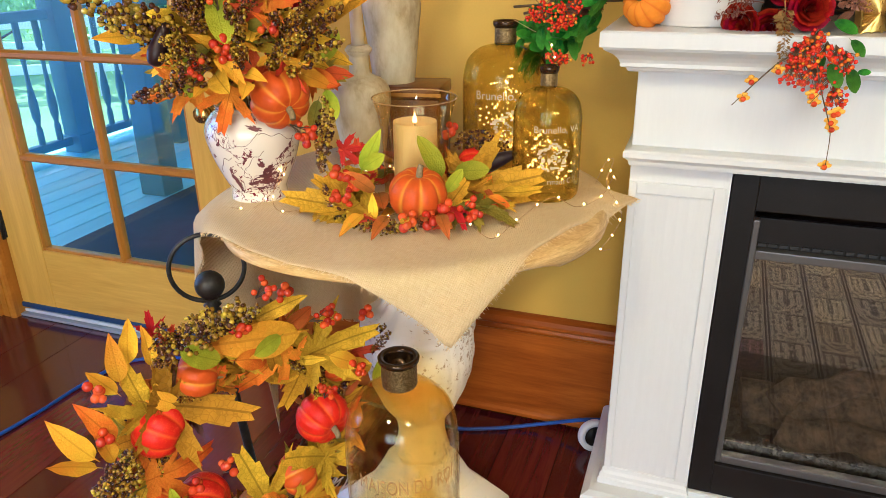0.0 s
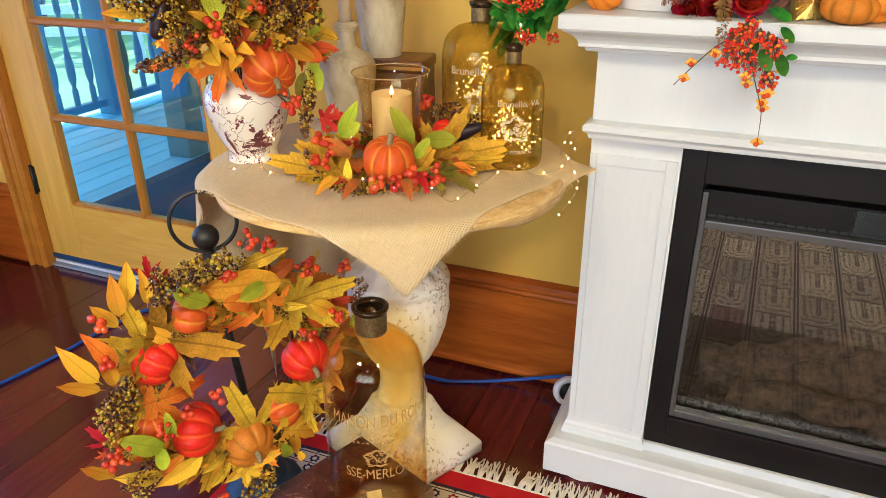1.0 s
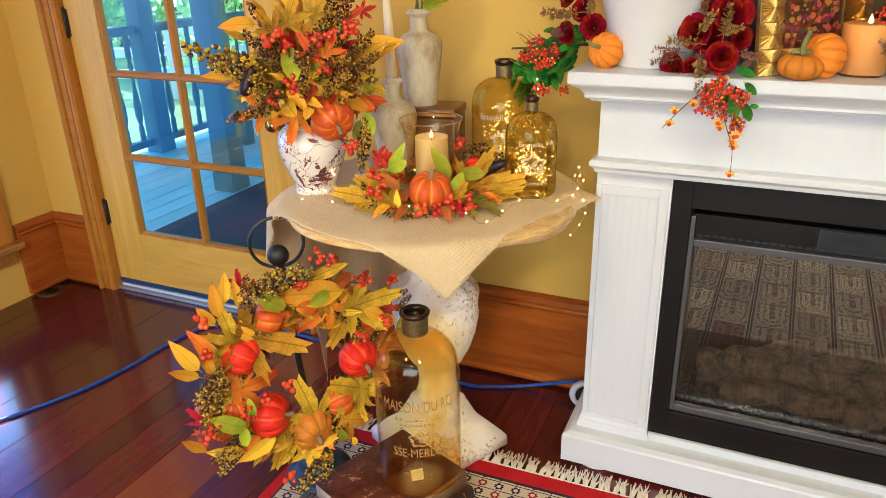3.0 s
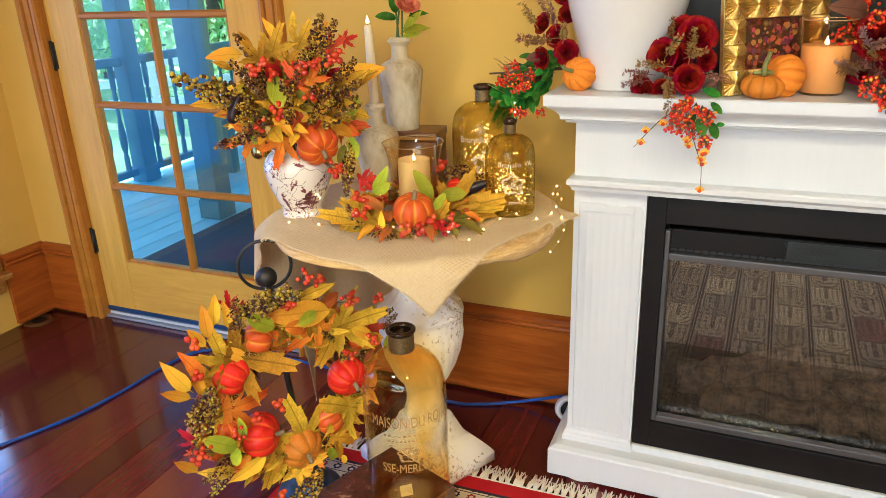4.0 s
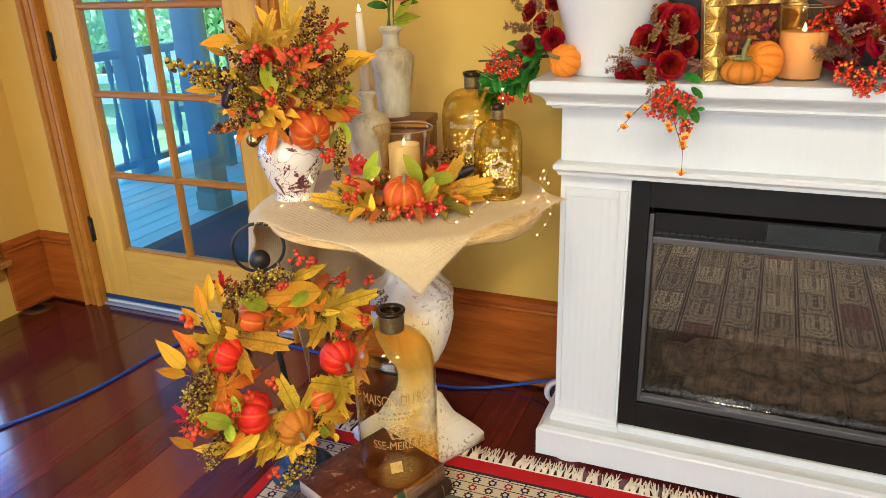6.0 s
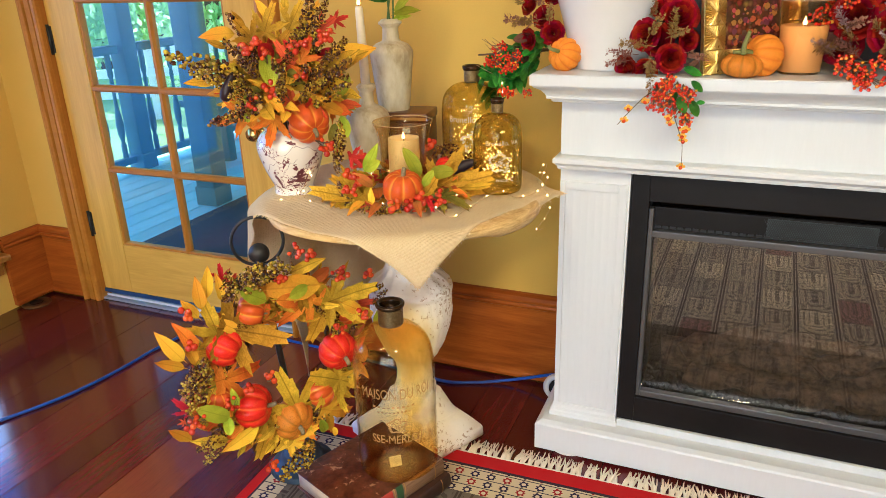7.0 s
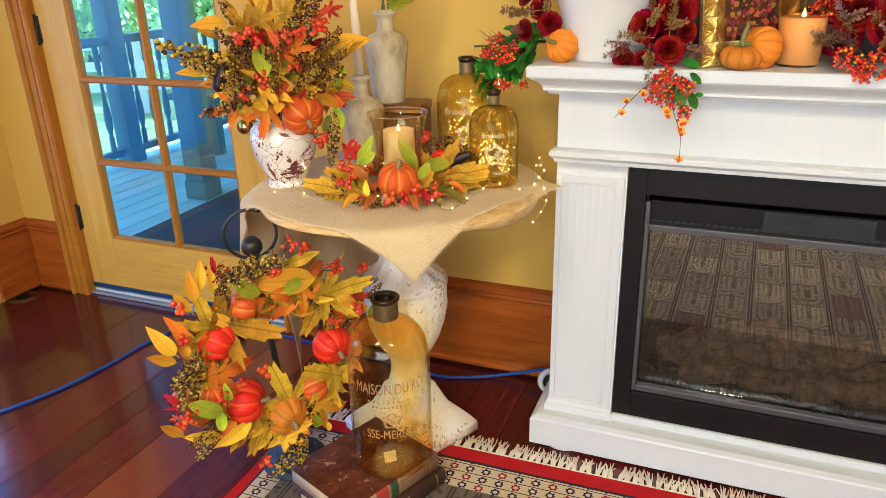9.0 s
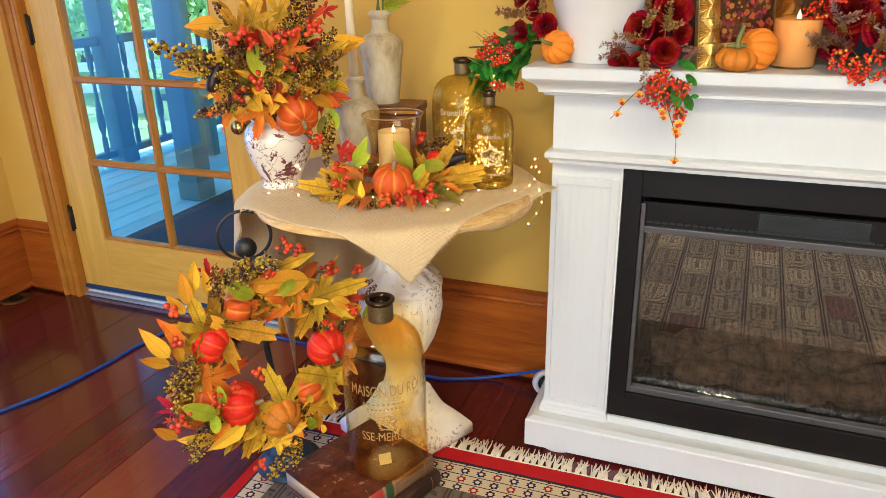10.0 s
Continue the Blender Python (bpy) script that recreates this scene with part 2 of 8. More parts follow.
SX0, SX1, SZ0, SZ1 = -1.1, 2.1, 0.2, 2.15
south = box(X0 - WT, SX0, Y0 - WT, Y0, -0.012, H)
box(SX1, X1 + WT, Y0 - WT, Y0, -0.012, H, bm=south)
box(SX0, SX1, Y0 - WT, Y0, -0.012, SZ0, bm=south)
box(SX0, SX1, Y0 - WT, Y0, SZ1, H, bm=south)
tagged(part("wall_south", south, M_WALL, smooth=False), "mustard tan painted wall", "wall", kind="structure")
tagged(part("ceiling", box(X0 - WT, X1 + WT, Y0 - WT, Y1 + WT, H, H + 0.1), M_CEIL, smooth=False), "unseen ceiling, coloured dark tan to cut bounced light", "ceiling", kind="structure")


def moulded(profile, length, name, mat, parent, m, label=""):
    """A strip along local x of the given cross-section (depth, height)."""
    n = len(profile)
    v = [(x, -d, z) for x in (0, length) for d, z in profile]
    f = [(i, i + 1, i + 1 + n, i + n) for i in range(n - 1)] + [(n - 1, 0, n, 2 * n - 1)]
    f += [tuple(range(n))[::-1], tuple(range(n, 2 * n))]
    me = mesh(name, v, f, mat, smooth=False)
    return link(name, me, mat, parent, label, m)


BASE_PROFILE = [(0, 0.012), (0.026, 0.012), (0.026, 0.022), (0.021, 0.03), (0.019, 0.04), (0.017, 0.268), (0.021, 0.272), (0.024, 0.28), (0.021, 0.287), (0.027, 0.294), (0.027, 0.302), (0.022, 0.312), (0.012, 0.318), (0, 0.32)]


def baseboard(name, length, mat, m):
    moulded(BASE_PROFILE, length, name, mat, None, m)
    tagged(bpy.data.objects[name], "tall reddish-brown varnished wood baseboard with a moulded cap", "baseboard", kind="structure")


baseboard("baseboard_north_a", X1 - (DX1 + 0.091), M_BASE, pose(DX1 + 0.091, Y1, 0))
baseboard("baseboard_north_b", DX0 - 0.091 - X0 - 0.028, M_BASE, pose(X0 + 0.028, Y1, 0))
baseboard("baseboard_west_a", Y1 - WY1 - 0.09, M_BASE, pose(X0, WY1 + 0.09, 0, 0, 0, 90))
baseboard("baseboard_west_b", WY0 - 0.09 - Y0, M_BASE, pose(X0, Y0, 0, 0, 0, 90))
baseboard("baseboard_east", Y1 - Y0 - 0.06, M_BASE, pose(X1, Y1 - 0.03, 0, 0, 0, -90))
baseboard("baseboard_south", X1 - X0 - 0.06, M_BASE, pose(X1 - 0.03, Y0, 0, 0, 0, 180))

# ---- glazed door with its casing ----
door = thing("door_1", (0, 0, 0), "closed fir door with ten glass panes and brass knob", "door", kind="structure")
DY = 1.705
CAS = [(0, 0), (0.014, 0), (0.022, 0.006), (0.024, 0.016), (0.018, 0.022), (0.009, 0.024), (0.009, 0.028), (0.018, 0.031), (0.018, 0.056), (0.009, 0.059), (0.009, 0.063), (0.022, 0.067), (0.030, 0.074), (0.030, 0.082), (0.022, 0.088), (0, 0.088)]


def casing(name, parent, length, m):
    return moulded(CAS, length, name, M_TRIM, parent, m)


# casing boards stand with their length upward; the fine edge faces the opening
casing("casing", door, DTOP + 0.088, pose(DX0, Y1, 0, 0, -90, 0))
casing("casing", door, DTOP + 0.088, Matrix.Translation((DX1, Y1, DTOP + 0.088)) @ pose(0, 0, 0, 0, 90, 0))
casing("casing", door, DX1 - DX0, pose(DX0, Y1, DTOP))
for x0, x1 in ((DX0 - 0.02, DX0), (DX1, DX1 + 0.02)):
    part("jamb", box(x0, x1, Y1 + 0.001, Y1 + WT, 0.0, DTOP, 0.001), M_TRIM, door, smooth=False)
part("jamb", box(DX0, DX1, Y1 + 0.001, Y1 + WT, DTOP - 0.022, DTOP, 0.001), M_TRIM_H, door, smooth=False)
part("threshold", box(DX0, DX1, Y1 + 0.002, Y1 + WT, 0.0, 0.010, 0.003), plain("threshold_metal", (0.30, 0.32, 0.36), (0.42, 0.44, 0.48), 0.4, 0.2), door, "pale metal threshold", smooth=False)
LX0, LX1 = DX0 + 0.004, DX1 - 0.004
GX0, GX1, GZ0, GZ1 = -1.993, -1.31, 0.266, 1.893
DD = 0.04
leafd = part("leaf", box(LX0, GX0, DY, DY + DD, 0.03, 2.03, 0.003), M_DOOR, door, smooth=False)
part("stile", box(GX1, LX1, DY, DY + DD, 0.03, 2.03, 0.003), M_DOOR, leafd, smooth=False)
part("bottom_rail", box(GX0, GX1, DY + 0.001, DY + DD - 0.001, 0.03, GZ0, 0.002), M_DOOR_H, leafd, smooth=False)
part("top_rail", box(GX0, GX1, DY + 0.001, DY + DD - 0.001, GZ1, 2.03, 0.002), M_DOOR_H, leafd, smooth=False)
part("weather_strip", box(LX0, LX1, DY - 0.006, DY + 0.001, 0.032, 0.05, 0.002), plain("strip_vinyl", (0.012, 0.035, 0.10), (0.02, 0.06, 0.16), 0.5), leafd, "dark weather strip along the bottom", smooth=False)
GXM = (GX0 + GX1) / 2
ROWH = (GZ1 - GZ0) / 5


def bar_mesh(name, length, mat):
    """A glazing bar along z, bevelled on both faces."""
    prof = [(-0.013, -0.008), (-0.013, 0.008), (-0.006, 0.017), (0.006, 0.017), (0.013, 0.008), (0.013, -0.008), (0.006, -0.017), (-0.006, -0.017)]
    v = [(x, y, z) for z in (0, length) for x, y in prof]
    f = [(i, (i + 1) % 8, (i + 1) % 8 + 8, i + 8) for i in range(8)] + [tuple(range(8))[::-1], tuple(range(8, 16))]
    return mesh(name, v, f, mat, smooth=False)


vbar, hbar = bar_mesh("muntin", ROWH, M_TRIM), bar_mesh("muntin_flat", (GX1 - GX0) / 2, M_TRIM)
pane_me = None
for r in range(5):
    link("muntin", vbar, None, leafd, m=pose(GXM, DY + DD / 2, GZ0 + r * ROWH))
    for c in range(2):
        x = GX0 + c * (GX1 - GX0) / 2
        if r:
            link("muntin", hbar, None, leafd, m=Matrix.Translation((x, DY + DD / 2, GZ0 + r * ROWH)) @ pose(0, 0, 0, 0, 90, 0))
        if pane_me is None:
            bm = box(0.001, (GX1 - GX0) / 2 - 0.001, -0.002, 0.002, 0.001, ROWH - 0.001)
            pane_me = bpy.data.meshes.new("pane")
            bm.to_mesh(pane_me)
            bm.free()
            pane_me.materials.append(M_PANE)
        p = link("pane", pane_me, None, leafd, m=Matrix.Translation((x, DY + DD / 2, GZ0 + r * ROWH)))
        p.visible_shadow = False
# glazing beads round the glass
for x0, x1, z0, z1 in ((GX0, GX0 + 0.011, GZ0, GZ1), (GX1 - 0.011, GX1, GZ0, GZ1), (GX0 + 0.011, GX1 - 0.011, GZ0, GZ0 + 0.011), (GX0 + 0.011, GX1 - 0.011, GZ1 - 0.011, GZ1)):
    part("glazing_bead", box(x0, x1, DY + 0.006, DY + DD - 0.006, z0, z1, 0.003), M_TRIM, leafd, smooth=False)
kv, kf = lathe([(0.0, 0.0), (0.03, 0.0), (0.03, 0.006), (0.012, 0.009), (0.011, 0.03), (0.022, 0.038), (0.026, 0.05), (0.021, 0.062), (0.0, 0.066)], 24)
knob = link("door_knob", mesh("door_knob", kv, kf, M_BRASS), None, leafd, "aged brass round knob", pose(LX1 - 0.055, DY, 0.79, 90))
link("lock_rose", mesh("lock_rose", *lathe([(0.0, 0.0), (0.028, 0.0), (0.028, 0.008), (0.02, 0.012), (0.0, 0.012)], 24), M_BRASS), None, leafd, "round brass lock rose", pose(LX1 - 0.055, DY, 0.93, 90))
for z in (0.348, 1.10, 1.85):
    hinge = part("hinge", box(LX0 - 0.012, LX0 + 0.012, DY - 0.004, DY + 0.002, z - 0.05, z + 0.05, 0.001), M_IRON, door, "dark metal butt hinge", smooth=False)
    link("hinge_pin", mesh("hinge_pin", *tube([(LX0, DY - 0.006, z - 0.056), (LX0, DY - 0.006, z + 0.056)], 0.006, 10), M_IRON), None, hinge)

part("door_sweep", box(LX0 + 0.01, LX1 - 0.01, DY - 0.007, DY - 0.0005, 0.016, 0.026, 0.001), M_WHITE, leafd, "white weather strip", smooth=False)

# ---- side window ----
win = thing("window_1", (0, 0, 0), "low wood-framed side window with a projecting sill", "window", kind="structure")
part("window_sill", box(X0 - 0.03, X0 + 0.06, WY0 - 0.09, WY1 + 0.088, WZ0 - 0.055, WZ0 - 0.028, 0.006), M_TRIM_H, win, smooth=False)
for y0, y1, z0, z1 in ((WY0 - 0.07, WY0, WZ0 - 0.028, WZ1), (WY1, WY1 + 0.07, WZ0 - 0.028, WZ1), (WY0 - 0.07, WY1 + 0.07, WZ1, WZ1 + 0.09)):
    part("casing", box(X0 + 0.001, X0 + 0.022, y0, y1, z0, z1, 0.004), M_TRIM, win, smooth=False)
part("apron", box(X0 + 0.001, X0 + 0.018, WY0 - 0.07, WY1 + 0.07, WZ0 - 0.12, WZ0 - 0.056, 0.004), M_TRIM_H, win, smooth=False)
WM = (WY0 + WY1) / 2
for y0, y1, z0, z1 in ((WY0, WY0 + 0.05, WZ0, WZ1), (WY1 - 0.05, WY1, WZ0, WZ1), (WM - 0.02, WM + 0.02, WZ0 + 0.05, WZ1 - 0.05), (WY0 + 0.05, WY1 - 0.05, WZ0, WZ0 + 0.05), (WY0 + 0.05, WY1 - 0.05, WZ1 - 0.05, WZ1)):
    part("sash", box(X0 - 0.08, X0 - 0.04, y0, y1, z0, z1, 0.003), M_TRIM, win, smooth=False)
for y0, y1 in ((WY0 + 0.05, WM - 0.02), (WM + 0.02, WY1 - 0.05)):
    p = part("pane", box(X0 - 0.062, X0 - 0.058, y0, y1, WZ0 + 0.05, WZ1 - 0.05), M_PANE, win, smooth=False)
    p.visible_shadow = False

west_sky = lamp("side_window_daylight", "AREA", (X0 - 0.13, (WY0 + WY1) / 2, (WZ0 + WZ1) / 2), 2.6, (0.06, 0.24, 1.0), WY1 - WY0 - 0.1, (X0 + 2, (WY0 + WY1) / 2, (WZ0 + WZ1) / 2))
west_sky.data.shape, west_sky.data.size_y = "RECTANGLE", WZ1 - WZ0 - 0.1

# ---- unseen wide window added in the wall opposite the mantel ----
win2 = thing("window_2", (0, 0, 0), "unseen wood-framed window opening added opposite the mantel for fill light", "window", kind="structure")
for x0, x1, z0, z1 in ((SX0, SX0 + 0.06, SZ0, SZ1), (SX1 - 0.06, SX1, SZ0, SZ1), (SX0 + 0.06, SX1 - 0.06, SZ0, SZ0 + 0.06), (SX0 + 0.06, SX1 - 0.06, SZ1 - 0.06, SZ1), (SX0 + 1.04, SX0 + 1.10, SZ0 + 0.06, SZ1 - 0.06), (SX0 + 2.10, SX0 + 2.16, SZ0 + 0.06, SZ1 - 0.06)):
    part("window_frame", box(x0, x1, Y0 - 0.10, Y0 + 0.01, z0, z1, 0.004), M_TRIM, win2, smooth=False)
# warm area lamp added as front fill for mantel, urn and wreath
front_fill_lamp = lamp("window_daylight", "AREA", ((SX0 + SX1) / 2, Y0 - 0.13, (SZ0 + SZ1) / 2), 28.0, (1.0, 0.85, 0.54), SX1 - SX0, ((SX0 + SX1) / 2, Y0 + 2, (SZ0 + SZ1) / 2))
front_fill_lamp.data.shape, front_fill_lamp.data.size_y = "RECTANGLE", SZ1 - SZ0

# ---- ceiling lights of the room, all out of view ----
M_BULB = glow("lit_bulb", (1.0, 0.72, 0.45), 10.0)
# the third one, far back, is added only to fill the lower fronts
for cx, cy, power in ((1.0, -0.5, 8.5), (-0.8, -0.9, 8.0), (0.5, -2.3, 12.0)):
    cl = thing("ceiling_light", (cx, cy, H), "lit ceiling light with a row of round bulbs, out of view", "ceiling light", "ceiling lights")
    part("ceiling_bar", box(-0.32, 0.32, -0.04, 0.04, -0.04, 0.0, 0.006), M_BRASS, cl)
    for k in range(4):
        x = -0.27 + 0.18 * k
        link("bulb", mesh("bulb", [tuple(c * 0.035 for c in v) for v in BALL_FINE[0]], BALL_FINE[1], M_BULB), None, cl, m=Matrix.Translation((x, 0, -0.075)))
    lamp("ceiling_lamp", "AREA", (cx, cy, H - 0.14), power, (1.0, 0.76, 0.36), 0.30, (cx * 0.7, cy + 0.5, 0))

# ---- porch and garden beyond the glass ----
M_BEAM = plain("deck_beam", (0.2, 0.3, 0.34), (0.26, 0.36, 0.4), 0.6)
M_DECK = wood("painted_deck", (0.26, 0.58, 0.64), (0.42, 0.72, 0.76), 0.6, (8, 1, 8), 0.0, 2.0, 0.2, spread=0.25)
M_PORCH = plain("porch_paint", (0.060, 0.145, 0.14), (0.10, 0.20, 0.19), 0.55, scale=4, fine=90)
M_GRASS = plain("lawn_grass", (0.20, 0.34, 0.08), (0.34, 0.46, 0.16), 0.9, scale=0.6, fine=30, bumps=0.5, dist=0.03)
M_LEAF_T = plain("tree_foliage", (0.20, 0.32, 0.09), (0.40, 0.50, 0.20), 0.6, scale=2, fine=20)
lt = M_LEAF_T.node_tree
thin, both = lt.nodes.new("ShaderNodeBsdfTranslucent"), lt.nodes.new("ShaderNodeMixShader")
thin.inputs[0].default_value, both.inputs[0].default_value = (0.60, 0.80, 0.34, 1), 0.65
lt.links.new(lt.nodes["Principled BSDF"].outputs[0], both.inputs[1])
lt.links.new(thin.outputs[0], both.inputs[2])
lt.links.new(both.outputs[0], [n for n in lt.nodes if n.type == "OUTPUT_MATERIAL"][0].inputs[0])
M_BARK = plain("tree_bark", (0.07, 0.05, 0.035), (0.14, 0.10, 0.07), 0.9, scale=6, fine=60, bumps=0.6, dist=0.01)
tagged(part("ground", box(-120, 60, Y1 + WT + 0.01, 180, -0.75, -0.7), M_GRASS), "sunlit green lawn running to the trees", "lawn", kind="structure")
porch = tagged(part("porch_deck", box(-4.02, 1.5, Y1 + WT + 0.002, 6.8, -0.12, -0.075), M_BEAM, smooth=False), "pale blue-grey painted wooden porch deck", "deck", kind="structure")
for k in range(38):
    x0 = -4.05 + k * 0.142
    part("plank", box(x0, x0 + 0.136, Y1 + WT + 0.01, 6.85, -0.074, -0.052, 0.003), M_DECK, porch, smooth=False)
# unseen roof, sized to keep the sun off deck, posts and room
tagged(part("porch_roof", box(-5.1, 3.5, Y1 + WT + 0.002, 7.1, 2.45, 2.55), M_PORCH, smooth=False), "unseen roof added over the porch to shade deck and posts", "roof", kind="structure")


# thin dark sheet laid over the deck to paint its shaded part
tagged(part("porch_mat", box(-2.63, -0.8, 1.98, 4.6, -0.0519, -0.045, 0.002), plain("deck_shade_navy", (0.005, 0.018, 0.034), (0.012, 0.035, 0.06), 0.9, scale=20, fine=200, bumps=0.5)), "thin dark navy sheet painting the shaded part of the porch deck", "mat")


def baluster_mesh():
    prof = [(0.02, 0), (0.02, 0.12), (0.012, 0.14), (0.026, 0.2), (0.028, 0.28), (0.014, 0.4), (0.012, 0.5), (0.017, 0.56), (0.012, 0.6), (0.02, 0.62), (0.02, 0.8)]
    return mesh("baluster", *lathe(prof, 10), M_PORCH)


BALU = baluster_mesh()


def railing(a, b, label):
    a, b = Vector((*a, -0.05)), Vector((*b, -0.05))
    d = b - a
    yaw = math.degrees(math.atan2(d.y, d.x))
    r = thing("porch_railing", a, label, "railing", "porch railings", turn=yaw)
    ln = d.length
    part("top_rail", box(0, ln, -0.045, 0.045, 0.86, 0.92, 0.01), M_PORCH, r)
    part("bottom_rail", box(0, ln, -0.03, 0.03, 0.06, 0.11, 0.005), M_PORCH, r)
    n = int(ln / 0.135)
    for k in range(n):
        link("baluster", BALU, None, r, m=pose((k + 0.5) * ln / n, 0, 0.09))


railing((-3.90, 1.95), (-3.88, 3.63), "grey-blue painted porch railing with turned balusters")
railing((-3.88, 3.81), (-3.88, 6.62), "grey-blue painted porch railing with turned balusters")
railing((-3.76, 6.70), (1.2, 6.70), "grey-blue painted porch railing facing the lawn")
for x, y, w in ((-2.736, 3.142, 0.070), (-3.88, 3.72, 0.065), (0.6, 6.62, 0.07)):
    po = thing("porch_post", (x, y, -0.052), "square blue-grey painted porch post", "post", "porch posts")
    part("shaft", box(-w, w, -w, w, 0.0, 2.5, 0.008), M_PORCH, po)
    part("plinth", box(-w - 0.008, w + 0.008, -w - 0.008, w + 0.008, 0.0, 0.12, 0.006), M_PORCH, po)
bench = thing("porch_bench", (-3.50, 4.75, -0.052), "plain blue-grey wooden porch bench", "bench", turn=90)
part("seat", box(-0.75, 0.75, -0.2, 0.2, 0.42, 0.47, 0.006), M_PORCH, bench)
for x in (-0.65, 0.65):
    part("leg", box(x - 0.04, x + 0.04, -0.17, 0.17, 0, 0.42, 0.004), M_PORCH, bench)


def tree(x, y, h, r, seed):
    rnd = random.Random(seed)
    t = thing("tree", (x, y, -0.71), "leafy green garden tree in sunlight", "tree", "garden trees")
    acc = ([], [])
    add(acc, tube([(0, 0, -0.1), (0.05, 0.02, h * 0.3), (0, 0.1, h * 0.6), (0.1, 0, h * 0.85)], 0.03 * h, 9, 0.25))
    limbs = []
    for k in range(9):
        a, z = rnd.uniform(0, 6.28), h * rnd.uniform(0.18, 0.7)
        e = (r * 0.75 * math.cos(a), r * 0.75 * math.sin(a), z + h * 0.12)
        limbs.append(e)
        add(acc, tube([(0.03, 0.03, z), (e[0] * 0.5, e[1] * 0.5, z + h * 0.08), e], 0.011 * h, 6, 0.3))
    link("trunk", mesh("trunk", *acc), M_BARK, t)
    v, f = [], []
    for k in range(2600):
        c = rnd.choice(limbs)
        p = Vector((c[0], c[1], c[2] + h * 0.08)) + Vector((rnd.gauss(0, r * 0.3), rnd.gauss(0, r * 0.3), rnd.gauss(0, h * 0.13)))
        q = Euler((rnd.uniform(0, 6), rnd.uniform(0, 6), rnd.uniform(0, 6))).to_matrix()
        s = rnd.uniform(0.07, 0.16) * r * 0.5
        b = len(v)
        for dx, dy in ((-1, 0), (0, -0.55), (1, 0), (0, 0.55)):
            v.append(p + q @ Vector((dx * s, dy * s, 0.1 * s * abs(dx))))
        f.append((b, b + 1, b + 2, b + 3))
    link("crown", mesh("crown", v, f), M_LEAF_T, t)


for i, (x, y, h, r) in enumerate(((-9.5, 11.5, 6.5, 2.6), (-14, 13, 8, 3.2), (-6.0, 15.5, 7.5, 3.0), (-18, 19, 10, 4.2), (-11, 20, 10, 4.0), (-3, 22, 9, 3.6), (-24, 24, 12, 5.0), (-15, 28, 13, 5.2), (-7.6, 9.6, 1.7, 1.1), (-11.5, 9.5, 2.0, 1.4), (-9.0, 12.5, 2.4, 1.6), (-4.6, 11.5, 2.0, 1.3), (-13.5, 15.5, 3.0, 2.0), (-6.5, 18.5, 3.2, 2.2), (-20, 14.5, 3.2, 2.2), (-1.5, 15.0, 2.6, 1.8))):
    tree(x, y, h, r, 40 + i)
fence = thing("garden_fence", (-9.6, 7.0, -0.71), "white painted garden fence across the lawn", "fence", turn=32)
M_FWHITE = plain("fence_white", (0.72, 0.72, 0.70), (0.8, 0.8, 0.78), 0.6)
for k in range(7):
    part("post", box(k * 2.0 - 0.05, k * 2.0 + 0.05, -0.05, 0.05, -0.02, 1.1, 0.01), M_FWHITE, fence)
for z in (0.35, 0.65, 0.95):
    part("board", box(0, 12, -0.075, -0.052, z, z + 0.13, 0.004), M_FWHITE, fence)

# ---- electric fireplace with its white mantel ----
MZ = 1.074
mant = thing("fireplace_mantel", (0, 0, 0), "white enamel mantel with fluted pilasters round a black electric fireplace", "fireplace")
ML, MR = -0.050, 1.175
FY = 1.365


def stepped(name, prof, x0, x1, y_front, y_back, label=""):
    """A mantel member whose outline (outset, z) runs round the front and both ends."""
    v, f, n = [], [], len(prof)
    for o, z in prof:
        v += [(x0 - o, y_back, z), (x0 - o, y_front - o, z), (x1 + o, y_front - o, z), (x1 + o, y_back, z)]
    for i in range(n - 1):
        for k in range(3):
            a = i * 4 + k
            f.append((a, a + 1, a + 5, a + 4))
        f.append((i * 4 + 3, i * 4, i * 4 + 4, i * 4 + 7))
    f += [(0, 3, 2, 1), tuple((n - 1) * 4 + k for k in range(4))]
    me = mesh(name, v, f, M_WHITE, smooth=False)
    return link(name, me, M_WHITE, mant, label)


YB = Y1 - 0.028
stepped("shelf", [(0.0, 1.004), (0.016, 1.004), (0.019, 1.007), (0.020, 1.011), (0.026, 1.012), (0.030, 1.014), (0.030, 1.020), (0.033, 1.026), (0.040, 1.034), (0.050, 1.040), (0.055, 1.043), (0.057, 1.047), (0.062, 1.048), (0.062, 1.071), (0.059, 1.074), (0, 1.074)], ML + 0.004, MR - 0.004, FY - 0.023, YB)
part("frieze", box(ML + 0.001, MR - 0.001, FY - 0.002, YB, 0.829, 1.006, 0.002), M_WHITE, mant, smooth=False)
stepped("frieze_moulding", [(0, 0.836), (0.004, 0.836), (0.006, 0.840), (0.007, 0.845), (0.012, 0.850), (0.016, 0.853), (0.016, 0.862), (0.013, 0.866), (0.004, 0.868), (0, 0.868)], ML + 0.006, MR - 0.006, FY - 0.022, YB)
